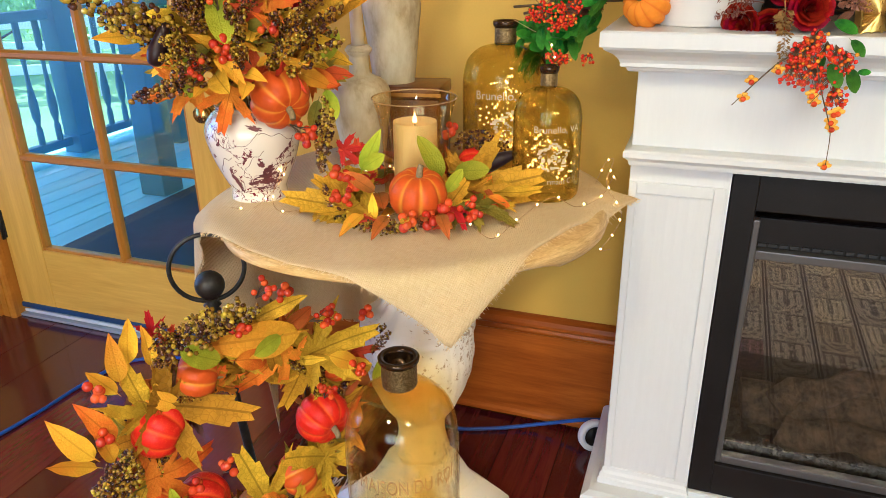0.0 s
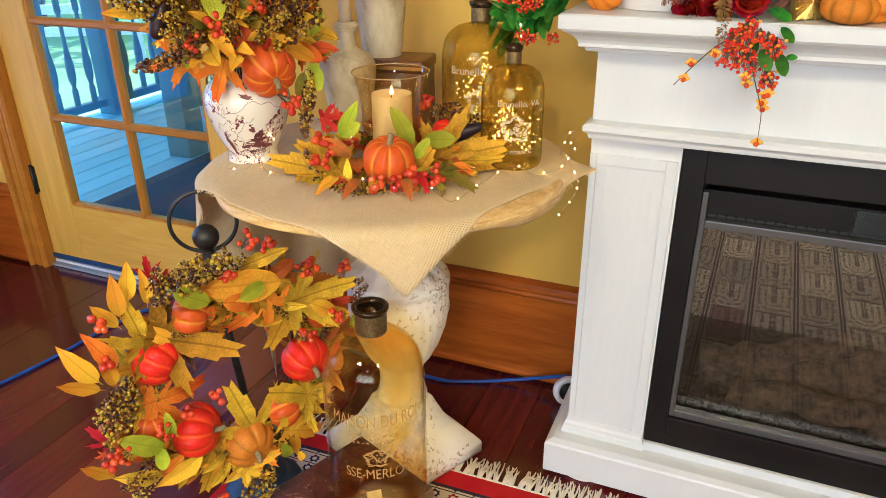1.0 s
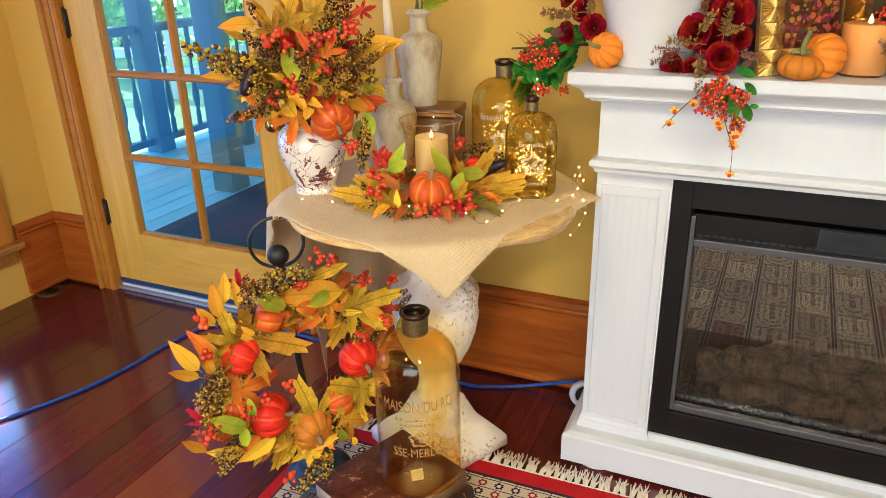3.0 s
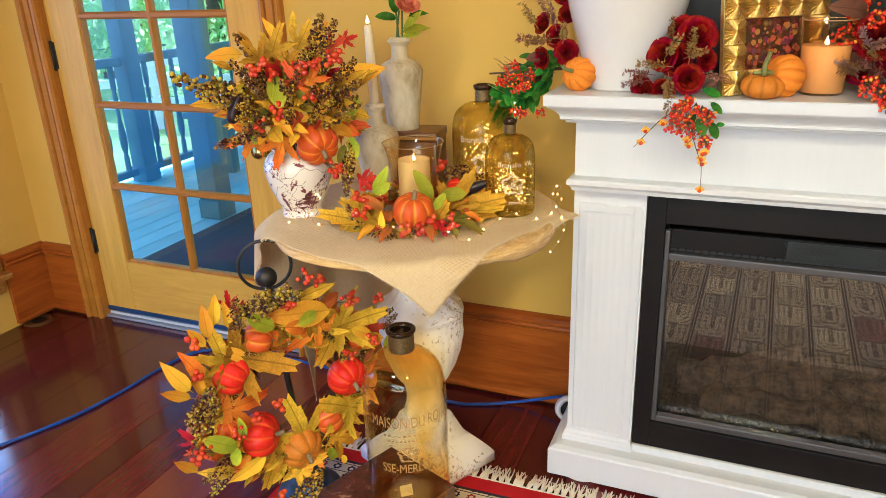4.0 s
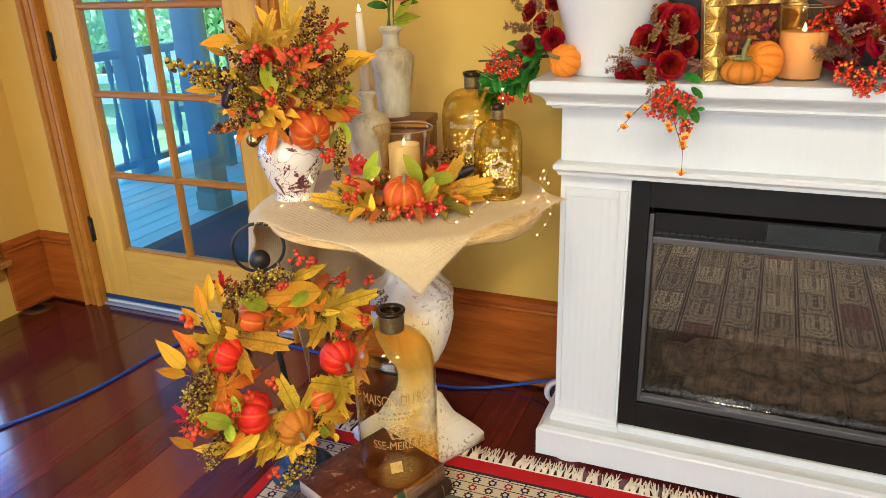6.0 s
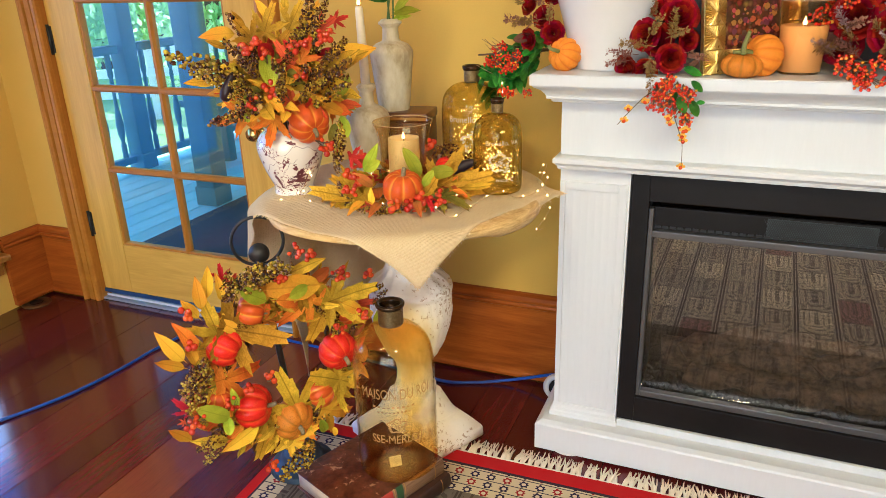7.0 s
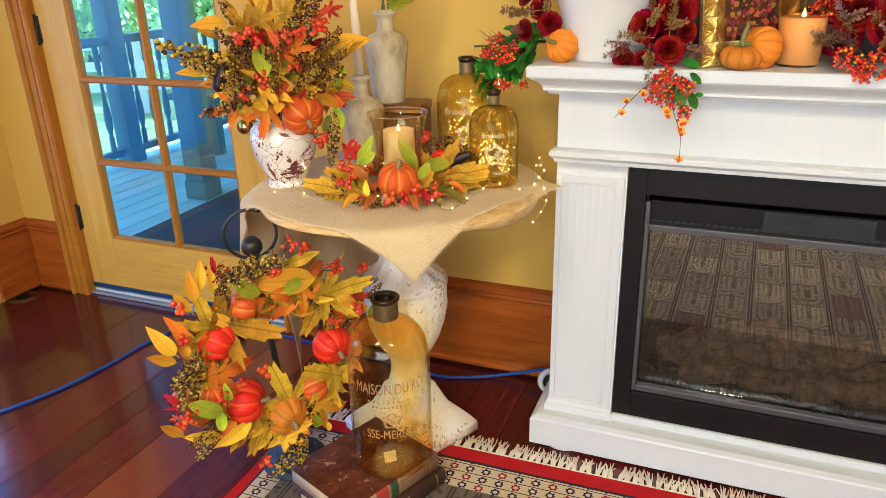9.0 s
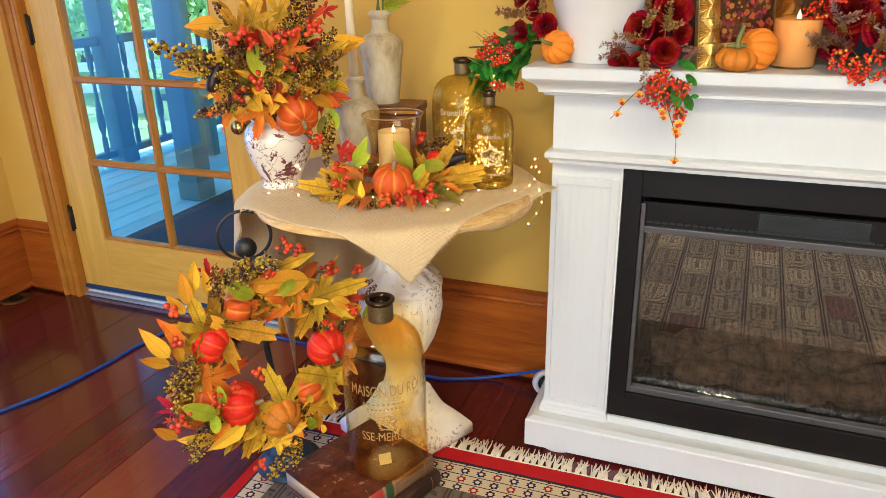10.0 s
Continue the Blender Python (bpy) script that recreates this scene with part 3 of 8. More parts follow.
for x0, x1 in ((ML, 0.128), (0.997, MR)):
    pil = part("pilaster", box(x0 + 0.002, x1, FY, YB, 0.11, 0.83, 0.002), M_WHITE, mant, smooth=False)
    # fluted face: a raised field of narrow rounded flutes in a frame
    fx0, fx1 = x0 + 0.018, x1 - 0.028
    n = 7
    w = (fx1 - fx0) / n
    v, f = [], []
    for k in range(n):
        for j in range(5):
            a = math.pi * j / 4
            x = fx0 + w * (k + 0.5 - 0.5 * math.cos(a) * 0.9)
            v += [(x, FY - 0.0014 + 0.0006 * math.sin(a), 0.15), (x, FY - 0.0014 + 0.0006 * math.sin(a), 0.775)]
    for i in range(len(v) // 2 - 1):
        f.append((2 * i, 2 * i + 1, 2 * i + 3, 2 * i + 2))
    link("fluting", mesh("fluting", v, f, M_WHITE), None, pil)
    for a, b, c, d in ((x0 + 0.003, fx0 - 0.001, 0.145, 0.80), (fx1 + 0.001, x1 - 0.006, 0.145, 0.80), (fx0 - 0.001, fx1 + 0.001, 0.778, 0.80)):
        part("pilaster_frame", box(a, b, FY - 0.005, FY + 0.001, c, d, 0.0015), M_WHITE, pil, smooth=False)
    stepped("pilaster_foot", [(0, 0.104), (0.012, 0.104), (0.012, 0.118), (0.009, 0.122), (0.008, 0.130), (0.004, 0.136), (0.003, 0.144), (0, 0.146)], x0 + 0.003, x1 - 0.008, FY, YB)
stepped("hearth_base", [(0.0, 0.012), (0.036, 0.012), (0.038, 0.014), (0.038, 0.092), (0.035, 0.097), (0.022, 0.104), (0, 0.105)], ML, MR, FY - 0.018, YB)
# black surround
for x0, x1, z0, z1 in ((0.130, 0.174, 0.127, 0.828), (0.951, 0.995, 0.127, 0.828), (0.174, 0.951, 0.762, 0.828), (0.174, 0.951, 0.127, 0.203)):
    part("surround", box(x0, x1, FY + 0.004, FY + 0.06, z0, z1, 0.0015), M_BLACK, mant, "satin black metal surround", smooth=False)
part("hearth_sill", box(0.130, 0.995, FY - 0.004, FY + 0.06, 0.104, 0.1265, 0.003), M_WHITE, mant, smooth=False)
ins = part("firebox", box(0.173, 0.952, 1.60, 1.61, 0.186, 0.761), M_BLACK, mant, "black firebox behind glass", smooth=False)
for x0, x1, z0, z1 in ((0.173, 0.179, 0.186, 0.761), (0.946, 0.952, 0.186, 0.761), (0.179, 0.946, 0.186, 0.192), (0.179, 0.946, 0.755, 0.761)):
    part("firebox_side", box(x0, x1, FY + 0.05, 1.60, z0, z1), M_BLACK, ins, smooth=False)
for x0, x1, z0, z1 in ((0.1745, 0.186, 0.204, 0.742), (0.939, 0.9505, 0.204, 0.742), (0.186, 0.939, 0.204, 0.222), (0.186, 0.939, 0.667, 0.684)):
    part("insert_frame", box(x0, x1, FY + 0.012, FY + 0.034, z0, z1, 0.002), M_GREYMETAL, ins, "dark grey metal insert frame", smooth=False)
part("upper_panel", box(0.186, 0.939, FY + 0.03, FY + 0.04, 0.684, 0.742, 0.001), M_BLACK, ins, smooth=False)
for k in range(42):
    x = 0.19 + k * 0.018
    part("vent_slot", box(x, x + 0.013, FY + 0.026, FY + 0.031, 0.688, 0.694), M_VENT, ins, smooth=False)
# mesh-covered outlet in the upper panel
gv, gf = [], []
for k in range(46):
    for sgn in (1, -1):
        x = 0.447 + 0.227 * (k + 0.5) / 46
        dx = 0.012 * sgn
        b = len(gv)
        gv += [(x - dx - 0.0008, FY + 0.027, 0.690), (x - dx + 0.0008, FY + 0.027, 0.690), (x + dx + 0.0008, FY + 0.027, 0.735), (x + dx - 0.0008, FY + 0.027, 0.735)]
        gf.append((b, b + 1, b + 2, b + 3))
link("outlet_mesh", mesh("outlet_mesh", gv, gf, M_VENT, smooth=False), None, ins, "fine metal mesh over the warm-air outlet")
part("outlet", box(0.445, 0.676, FY + 0.0285, FY + 0.0295, 0.688, 0.737), plain("outlet_grey", (0.018, 0.024, 0.024), (0.05, 0.062, 0.058), 0.35, 0.3, stretch=(1, 1, 6), scale=14), ins, smooth=False)
part("glass_front", box(0.186, 0.939, FY + 0.040, FY + 0.044, 0.222, 0.667), glass("fireplace_glass", (0.92, 0.91, 0.90), 0.002, 1.5, 0.14), ins, "dark reflective fireplace glass", smooth=False)
M_LOG = plain("resin_log", (0.003, 0.003, 0.003), (0.20, 0.135, 0.08), 0.85, scale=34, fine=110, bumps=1.0, dist=0.006)
M_EMBER = plain("crushed_glass_bed", (0.004, 0.004, 0.004), (0.045, 0.04, 0.035), 0.9, scale=60, fine=200, bumps=1.0, dist=0.004)
rl = random.Random(5)


def log_shape(a, b, r, seed):
    """A split log with furrowed bark, thicker at one end."""
    q = Vector((seed * 3.1, seed * 1.7, 0))
    pts = [Vector(a).lerp(Vector(b), i / 18) + Vector((0, 0.008 * math.sin(i * 0.7 + seed), 0.006 * math.sin(i * 0.9 + seed))) for i in range(19)]
    v, f = tube(pts, r, 20, 0.82)
    out = []
    for i, co in enumerate(v):
        c = pts[min(18, i // 20)]
        d = co - c
        k = 1 + 0.30 * noise.noise(co * 26 + q) + 0.16 * noise.noise(Vector((co.x * 20, co.y * 90, co.z * 90)) + q)
        out.append(c + d * k)
    return out, f


for k, (a, b, r) in enumerate((((0.22, 1.53, 0.262), (0.60, 1.55, 0.285), 0.046), ((0.52, 1.55, 0.268), (0.91, 1.53, 0.270), 0.050), ((0.30, 1.48, 0.245), (0.66, 1.47, 0.250), 0.036), ((0.58, 1.47, 0.246), (0.90, 1.49, 0.262), 0.038), ((0.28, 1.50, 0.300), (0.52, 1.56, 0.365), 0.030), ((0.62, 1.50, 0.300), (0.84, 1.56, 0.372), 0.031), ((0.44, 1.56, 0.325), (0.72, 1.555, 0.335), 0.034))):
    link("log", mesh("log", *log_shape(a, b, r, k + 1), M_LOG), None, ins, "charred imitation log")
acc = ([], [])
for k in range(260):
    add(acc, BALL, Matrix.Translation((rl.uniform(0.19, 0.935), rl.uniform(1.425, 1.585), 0.206)) @ Euler((rl.uniform(0, 3), rl.uniform(0, 3), 0)).to_matrix().to_4x4() @ Matrix.Diagonal((rl.uniform(0.008, 0.018), rl.uniform(0.006, 0.012), 0.009, 1)))
emb = link("ember_bed", mesh("ember_bed", *acc, M_EMBER, smooth=False), None, ins, "bed of crushed glass embers")
emb["kind"] = "stuff"

# ---- table: slab top on a painted urn pedestal ----
TX, TY, TR, TT = -0.44, 1.235, 0.370, 0.778
UX, UY = -0.433, 1.253
rim = [random.Random(11).uniform(-1, 1) for _ in range(64)]


def notch(a):
    """Where the live edge of the slab runs in a little."""
    d = math.degrees(a) % 360
    q, p, k = (d - 250) / 22, ((d + 180) % 360 - 180 + 10) / 28, (d - 193) / 30
    return 0.008 * math.exp(-q * q) + 0.027 * math.exp(-p * p) + 0.026 * math.exp(-k * k)


def rim_wave(a):
    k = a / (2 * math.pi) * 64
    i = int(k) % 64
    s = k - int(k)
    return (rim[i] * (1 - s) + rim[(i + 1) % 64] * s) * 0.0035 + 0.004 * math.sin(3 * a + 1) + 0.003 * math.sin(7 * a) - notch(a)


M_SLAB = wood("slab_wood", (0.44, 0.23, 0.03), (0.97, 0.73, 0.30), 0.5, (2.5, 2.5, 22), 0.05, 9.0, 0.9)


def urn_paint():
    m, t, b = graph("distressed_white_paint")
    v = coords(t)
    n = noise_(t, v, 88, 7, 0.72)
    p = noise_(t, v, 5, 2)
    f = ramp(t, math_(t, "ADD", math_(t, "MULTIPLY", n, 0.62), math_(t, "MULTIPLY", p, 0.38)), ((0.562, (0, 0, 0)), (0.590, (1, 1, 1))))
    col = mixc(t, math_(t, "MULTIPLY", f, 0.75), (0.99, 0.97, 0.90), (0.34, 0.20, 0.07))
    col = mixc(t, math_(t, "MULTIPLY", noise_(t, v, 3, 3), 0.07), col, (0.82, 0.68, 0.44))
    t.links.new(col, b.inputs["Base Color"])
    b.inputs["Roughness"].default_value = 0.62
    bump(t, b, math_(t, "ADD", n, math_(t, "MULTIPLY", noise_(t, v, 21, 3), 0.9)), 0.6, 0.005)
    return m


M_URN = urn_paint()
table = thing("pedestal_table", (UX, UY, 0.011), "round slab-topped table on a distressed white urn pedestal", "table")
z1, z0 = TT - 0.011, TT - 0.011 - 0.046
tv, tf = lathe([(0, z0), (0.34, z0), (0.358, z0 + 0.004), (TR - 0.004, z0 + 0.014), (TR, z0 + 0.026), (TR - 0.002, z1 - 0.006), (TR - 0.008, z1), (0, z1)], 128, lambda a, r, z: r + (rim_wave(a + z * 3) if r > 0.3 else 0))
for i, (x, y, z) in enumerate(tv):
    if math.hypot(x, y) > 0.3 and z < z1 - 0.012:
        lean = max(0.0, math.cos(math.atan2(y, x) - radians(243))) ** 0.35
        tv[i] = (x, y, z + (z1 - 0.012 - z) * 0.82 * lean)
link("tabletop", mesh("tabletop", tv, tf, M_SLAB), None, table, "pale live-edge wood slab top", Matrix.Translation((TX - UX, TY - UY, 0)))


def gadroon(a, r, z):
    if 0.28 < z < 0.47:
        leafy = abs(math.sin(a * 6 + 0.4)) * math.sin((z - 0.28) / 0.19 * math.pi)
        return r + 0.0022 * leafy + 0.0016 * math.sin(a * 23 + z * 70) * math.sin(a * 9 - z * 40)
    if 0.503 <= z < 0.55:
        return r + 0.0035 * math.sin(a * 14)
    return r + 0.0012 * math.sin(a * 5 + z * 30)


prof = curve_points([(0.050, 0.130), (0.056, 0.158), (0.058, 0.166), (0.060, 0.174), (0.057, 0.184), (0.053, 0.205), (0.050, 0.230), (0.053, 0.254), (0.060, 0.271), (0.073, 0.288), (0.087, 0.318), (0.099, 0.350), (0.108, 0.385), (0.1135, 0.420), (0.1135, 0.465), (0.115, 0.477), (0.118, 0.484), (0.117, 0.493), (0.111, 0.500), (0.097, 0.515), (0.072, 0.535), (0.062, 0.570), (0.062, 0.640), (0.075, 0.690), (0.10, z0)], 4)
link("urn", mesh("urn", *lathe(prof, 128, gadroon), M_URN), None, table, "white urn with worn carved relief")
bm = bmesh.new()
for zz, rr in ((0.0, 0.199), (0.033, 0.199), (0.039, 0.191), (0.058, 0.167), (0.076, 0.146), (0.085, 0.124), (0.112, 0.104), (0.165, 0.074)):
    for k in range(4):
        a = radians(18 + 90 * k)
        bm.verts.new((rr * math.cos(a), rr * math.sin(a), zz))
bm.verts.ensure_lookup_table()
for i in range(7):
    for k in range(4):
        bm.faces.new((bm.verts[i * 4 + k], bm.verts[i * 4 + (k + 1) % 4], bm.verts[i * 4 + 4 + (k + 1) % 4], bm.verts[i * 4 + 4 + k]))
bm.faces.new([bm.verts[k] for k in range(3, -1, -1)])
bm.faces.new([bm.verts[28 + k] for k in range(4)])
bmesh.ops.bevel(bm, geom=bm.edges[:], offset=0.0025, segments=2, affect="EDGES")
bmesh.ops.subdivide_edges(bm, edges=bm.edges[:], cuts=2, use_grid_fill=True)
for v in bm.verts:
    v.co += Vector((noise.noise(v.co * 30), noise.noise(v.co * 30 + Vector((9, 0, 0))), 0)) * 0.003
part("plinth", bm, M_URN, table, "square stepped plinth with chipped paint")


# ---- burlap cloth over the table ----
def weave(name, c1, c2, size=1350.0):
    m, t, b = graph(name)
    uv = t.nodes.new("ShaderNodeUVMap")
    sep = t.nodes.new("ShaderNodeSeparateXYZ")
    t.links.new(uv.outputs[0], sep.inputs[0])
    sx = math_(t, "SINE", math_(t, "MULTIPLY", sep.outputs[0], size))
    sy = math_(t, "SINE", math_(t, "MULTIPLY", sep.outputs[1], size))
    w = math_(t, "MULTIPLY", sx, sy)
    v = coords(t)
    runs = []
    for k in ((7, 110, 1), (110, 7, 1)):
        mp = t.nodes.new("ShaderNodeMapping")
        mp.inputs["Scale"].default_value = k
        t.links.new(uv.outputs[0], mp.inputs[0])
        runs.append(noise_(t, mp.outputs[0], 6, 3, 0.7))
    slub = math_(t, "ADD", runs[0], runs[1])
    stain = noise_(t, v, 6, 4)
    f = math_(t, "ADD", math_(t, "MULTIPLY_ADD", w, 0.07, math_(t, "MULTIPLY", stain, 0.36)), math_(t, "MULTIPLY_ADD", slub, 0.62, -0.24))
    t.links.new(ramp(t, f, ((0.28, c1), (0.72, c2))), b.inputs["Base Color"])
    b.inputs["Roughness"].default_value = 0.9
    b.inputs["Sheen Weight"].default_value = 0.05
    bump(t, b, math_(t, "ADD", w, math_(t, "MULTIPLY", noise_(t, v, 300, 2), 0.8)), 0.55, 0.0016)
    thin, both = t.nodes.new("ShaderNodeBsdfTranslucent"), t.nodes.new("ShaderNodeMixShader")
    thin.inputs[0].default_value, both.inputs[0].default_value = (*c2, 1), 0.15
    out = [n for n in t.nodes if n.type == "OUTPUT_MATERIAL"][0]
    t.links.new(b.outputs[0], both.inputs[1])
    t.links.new(thin.outputs[0], both.inputs[2])
    t.links.new(both.outputs[0], out.inputs[0])
    return m


M_BURLAP = weave("burlap", (0.68, 0.47, 0.19), (0.95, 0.78, 0.45), 1750.0)
# outline of the cloth as laid flat: degrees round the table's middle, distance from it
HEM = [(12.8, 0.425), (33, 0.372), (60, 0.378), (88, 0.39), (100, 0.60), (115, 0.82), (130, 0.86), (150, 0.80), (168, 0.72), (179, 0.99), (182.5, 0.84), (194, 0.58), (210, 0.44), (222, 0.388), (237, 0.360), (249, 0.358), (264, 0.364), (280, 0.376), (301, 0.486), (324.4, 0.354), (345, 0.340)]
hem = [Vector((r * math.cos(radians(a)), r * math.sin(radians(a)), 0)) for a, r in HEM]


def hem_reach(a):
    d = Vector((math.cos(a), math.sin(a), 0))
    best = 0.37
    for k in range(len(hem)):
        p, q = hem[k], hem[(k + 1) % len(hem)]
        e = q - p
        den = d.x * e.y - d.y * e.x
        if abs(den) > 1e-9:
            t = (p.x * e.y - p.y * e.x) / den
            s = (p.x * d.y - p.y * d.x) / den
            if t > 0 and -1e-6 <= s <= 1 + 1e-6:
                best = t
    return best


def drape(a, r):
    """From a flat place on the cloth, by angle and distance, to where it lies or hangs."""
    x, y = r * math.cos(a), r * math.sin(a)
    edge = TR + 0.004 + 0.004 * math.sin(3 * a + 1) - notch(a)
    fold = noise.noise(Vector((x * 9, y * 9, 3))) + 0.5 * noise.noise(Vector((x * 22, y * 22, 8)))
    if r < edge - 0.012:
        return Vector((x, y, TT + 0.0025 + 0.004 * max(0, fold) + 0.0035 * max(0, noise.noise(Vector((x * 5 + y * 9, y * 2 - x, 5))))))
    over = r - (edge - 0.012)
    stiff = ((math.degrees(a) + 180) % 360 - 180 - 12) / 12
    if abs(stiff) < 1:
        over *= 1 - 0.8 * (1 - stiff * stiff)
    bend = 0.02
    if over < bend * math.pi / 2:
        th = over / bend
        rr, dz = edge - 0.012 + bend * math.sin(th), bend * (1 - math.cos(th))
    else:
        rr, dz = edge - 0.012 + bend, bend + over - bend * math.pi / 2
    wave = min(dz, 0.25) / 0.25
    rr += wave * (0.026 * math.sin(a * 9 + 2.2) + 0.012 * math.sin(a * 17)) + 0.012 * min(1, dz / 0.06)
    turn = (math.degrees(a) % 360 - 196) / 15
    rr += 0.040 * math.exp(-turn * turn) * min(1, dz / 0.05) * (1 - 0.75 * min(1, max(0, dz - 0.2) / 0.25))
    if abs(stiff) < 1:
        rr = max(rr, r)
    return Vector((rr * math.cos(a), rr * math.sin(a), TT + 0.0025 - dz))


NA, NR = 264, 40
cv, cf, cuv = [Vector((0, 0, 0.0025))], [], [(0, 0)]
for i in range(NA):
    a = 2 * math.pi * i / NA
    reach = hem_reach(a)
    for j in range(1, NR + 1):
        r = reach * (j / NR) ** 0.8
        cv.append(drape(a, r) - Vector((0, 0, TT)))
        cuv.append((r * math.cos(a), r * math.sin(a)))
for i in range(NA):
    a, b = 1 + i * NR, 1 + ((i + 1) % NA) * NR
    cf.append((0, a, b))
    for j in range(NR - 1):
        cf.append((a + j, a + j + 1, b + j + 1, b + j))
me = mesh("burlap_cloth", cv, cf, M_BURLAP)
uvl = me.uv_layers.new(name="UVMap")
for lp in me.loops:
    uvl.data[lp.index].uv = cuv[lp.vertex_index]
cloth = link("burlap_cloth", me, M_BURLAP, None, m=pose(TX, TY, TT))
tagged(cloth, "frayed beige burlap draped cornerwise over the round table", "tablecloth")
so = cloth.modifiers.new("thick", "SOLIDIFY")
so.thickness, so.offset = 0.0016, 1.0
# frayed threads along the hem
acc = ([], [])
rf = random.Random(3)
for k in range(len(hem)):
    p, q = hem[k], hem[(k + 1) % len(hem)]
    out = Vector(((q - p).y, -(q - p).x, 0)).normalized()
    for j in range(int((q - p).length / 0.0032)):
        c = p.lerp(q, rf.random())
        ln = rf.uniform(0.002, 0.008)
        sk = (q - p).normalized() * rf.uniform(-0.004, 0.004)
        run = []
        for w in (-0.002, ln * 0.5, ln):
            g = c + out * w + sk * max(0, w / ln)
            run.append(drape(math.atan2(g.y, g.x), g.length) - Vector((0, 0, TT - 0.0004)))
        add(acc, tube(run, 0.00055, 3, 0.6))
fr = link("frayed_edge", mesh("frayed_edge", *acc, M_BURLAP, smooth=False), M_BURLAP, cloth)
fr["kind"] = "stuff"

# ---- bottles ----
M_AMBER = refracting("amber_glass", (0.980, 0.938, 0.55), 1.45, 0.0, (0.95, 0.85, 0.55), clear=0.35)
M_CLEARAMBER = glass("sheen_painted_glass", (0.99, 0.96, 0.86), 0.0, 1.45, 0.0, 0.30, (0.98, 0.92, 0.78))
# amber by height and a milky middle layer paint in refraction and reflected white
oz = M_CLEARAMBER.node_tree
osep, omp = oz.nodes.new("ShaderNodeSeparateXYZ"), noise_(oz, coords(oz), 7.0, 3)
oz.links.new(coords(oz), osep.inputs[0])
oh = math_(oz, "MULTIPLY", math_(oz, "ADD", osep.outputs[2], math_(oz, "MULTIPLY_ADD", omp, 0.14, -0.07)), 2.2)
otint = ramp(oz, oh, ((0.02, (0.985, 0.86, 0.48)), (0.20, (0.990, 0.925, 0.66)), (0.32, (1.0, 0.995, 0.97)), (0.50, (1.0, 0.975, 0.86)), (0.72, (0.995, 0.875, 0.46))))
osheen = ramp(oz, oh, ((0.02, (0.62, 0.34, 0.04)), (0.20, (0.80, 0.52, 0.13)), (0.34, (0.98, 0.95, 0.88)), (0.56, (0.98, 0.90, 0.68)), (0.76, (0.88, 0.50, 0.06))))
osheen_amount = ramp(oz, oh, ((0.08, (0.22, 0.22, 0.22)), (0.28, (1, 1, 1)), (0.52, (1, 1, 1)), (0.72, (0.30, 0.30, 0.30))))
for on in list(oz.nodes):
    if on.type in ("BSDF_TRANSPARENT", "BSDF_GLASS"):
        oz.links.new(otint, on.inputs["Color"])
    elif on.type == "BSDF_DIFFUSE":
        oz.links.new(osheen, on.inputs["Color"])
        sheen_mix = on.outputs[0].links[0].to_node
        oz.links.new(math_(oz, "MULTIPLY", sheen_mix.inputs[0].links[0].from_socket, osheen_amount), sheen_mix.inputs[0])
    elif on.type == "VALTORGB" and abs(on.color_ramp.elements[0].position - 0.28) < 0.001:
        on.color_ramp.elements[0].position, on.color_ramp.elements[1].position = 0.50, 0.66
M_PRINT = plain("tan_print", (0.40, 0.21, 0.035), (0.54, 0.32, 0.07), 0.5)
M_PRINT_W = plain("cream_print", (0.60, 0.48, 0.22), (0.70, 0.58, 0.30), 0.5)


def wrapped_text(parent, words, radius, z, size, centre, mat, name="lettering", narrow=1.0):
    """Words bent round a bottle of that radius; centre in degrees."""
    cu = bpy.data.curves.new(name, "FONT")
    cu.body, cu.size, cu.align_x = words, size, "CENTER"
    ob = bpy.data.objects.new(name, cu)
    scene.collection.objects.link(ob)
    bpy.context.view_layer.update()
    me = bpy.data.meshes.new_from_object(ob.evaluated_get(bpy.context.evaluated_depsgraph_get()))
    bpy.data.objects.remove(ob)
    bpy.data.curves.remove(cu)
    bm = bmesh.new()
    bm.from_mesh(me)
    bpy.data.meshes.remove(me)
    bmesh.ops.triangulate(bm, faces=bm.faces[:])
    long = [e for e in bm.edges if e.calc_length() > size * 0.3]
    bmesh.ops.subdivide_edges(bm, edges=long, cuts=2)
    for v in bm.verts:
        a = radians(centre) + v.co.x * narrow / radius
        v.co = Vector((radius * math.cos(a), radius * math.sin(a), z + v.co.y))
    return part(name, bm, mat, parent, smooth=False)


def arc_strip(acc, radius, centre, a0, a1, z0, z1, n=6):
    b = len(acc[0])
    for i in range(n + 1):
        a = radians(centre + a0 + (a1 - a0) * i / n)
        acc[0].extend([(radius * math.cos(a), radius * math.sin(a), z0), (radius * math.cos(a), radius * math.sin(a), z1)])
    acc[1].extend((b + 2 * i, b + 2 * i + 2, b + 2 * i + 3, b + 2 * i + 1) for i in range(n))


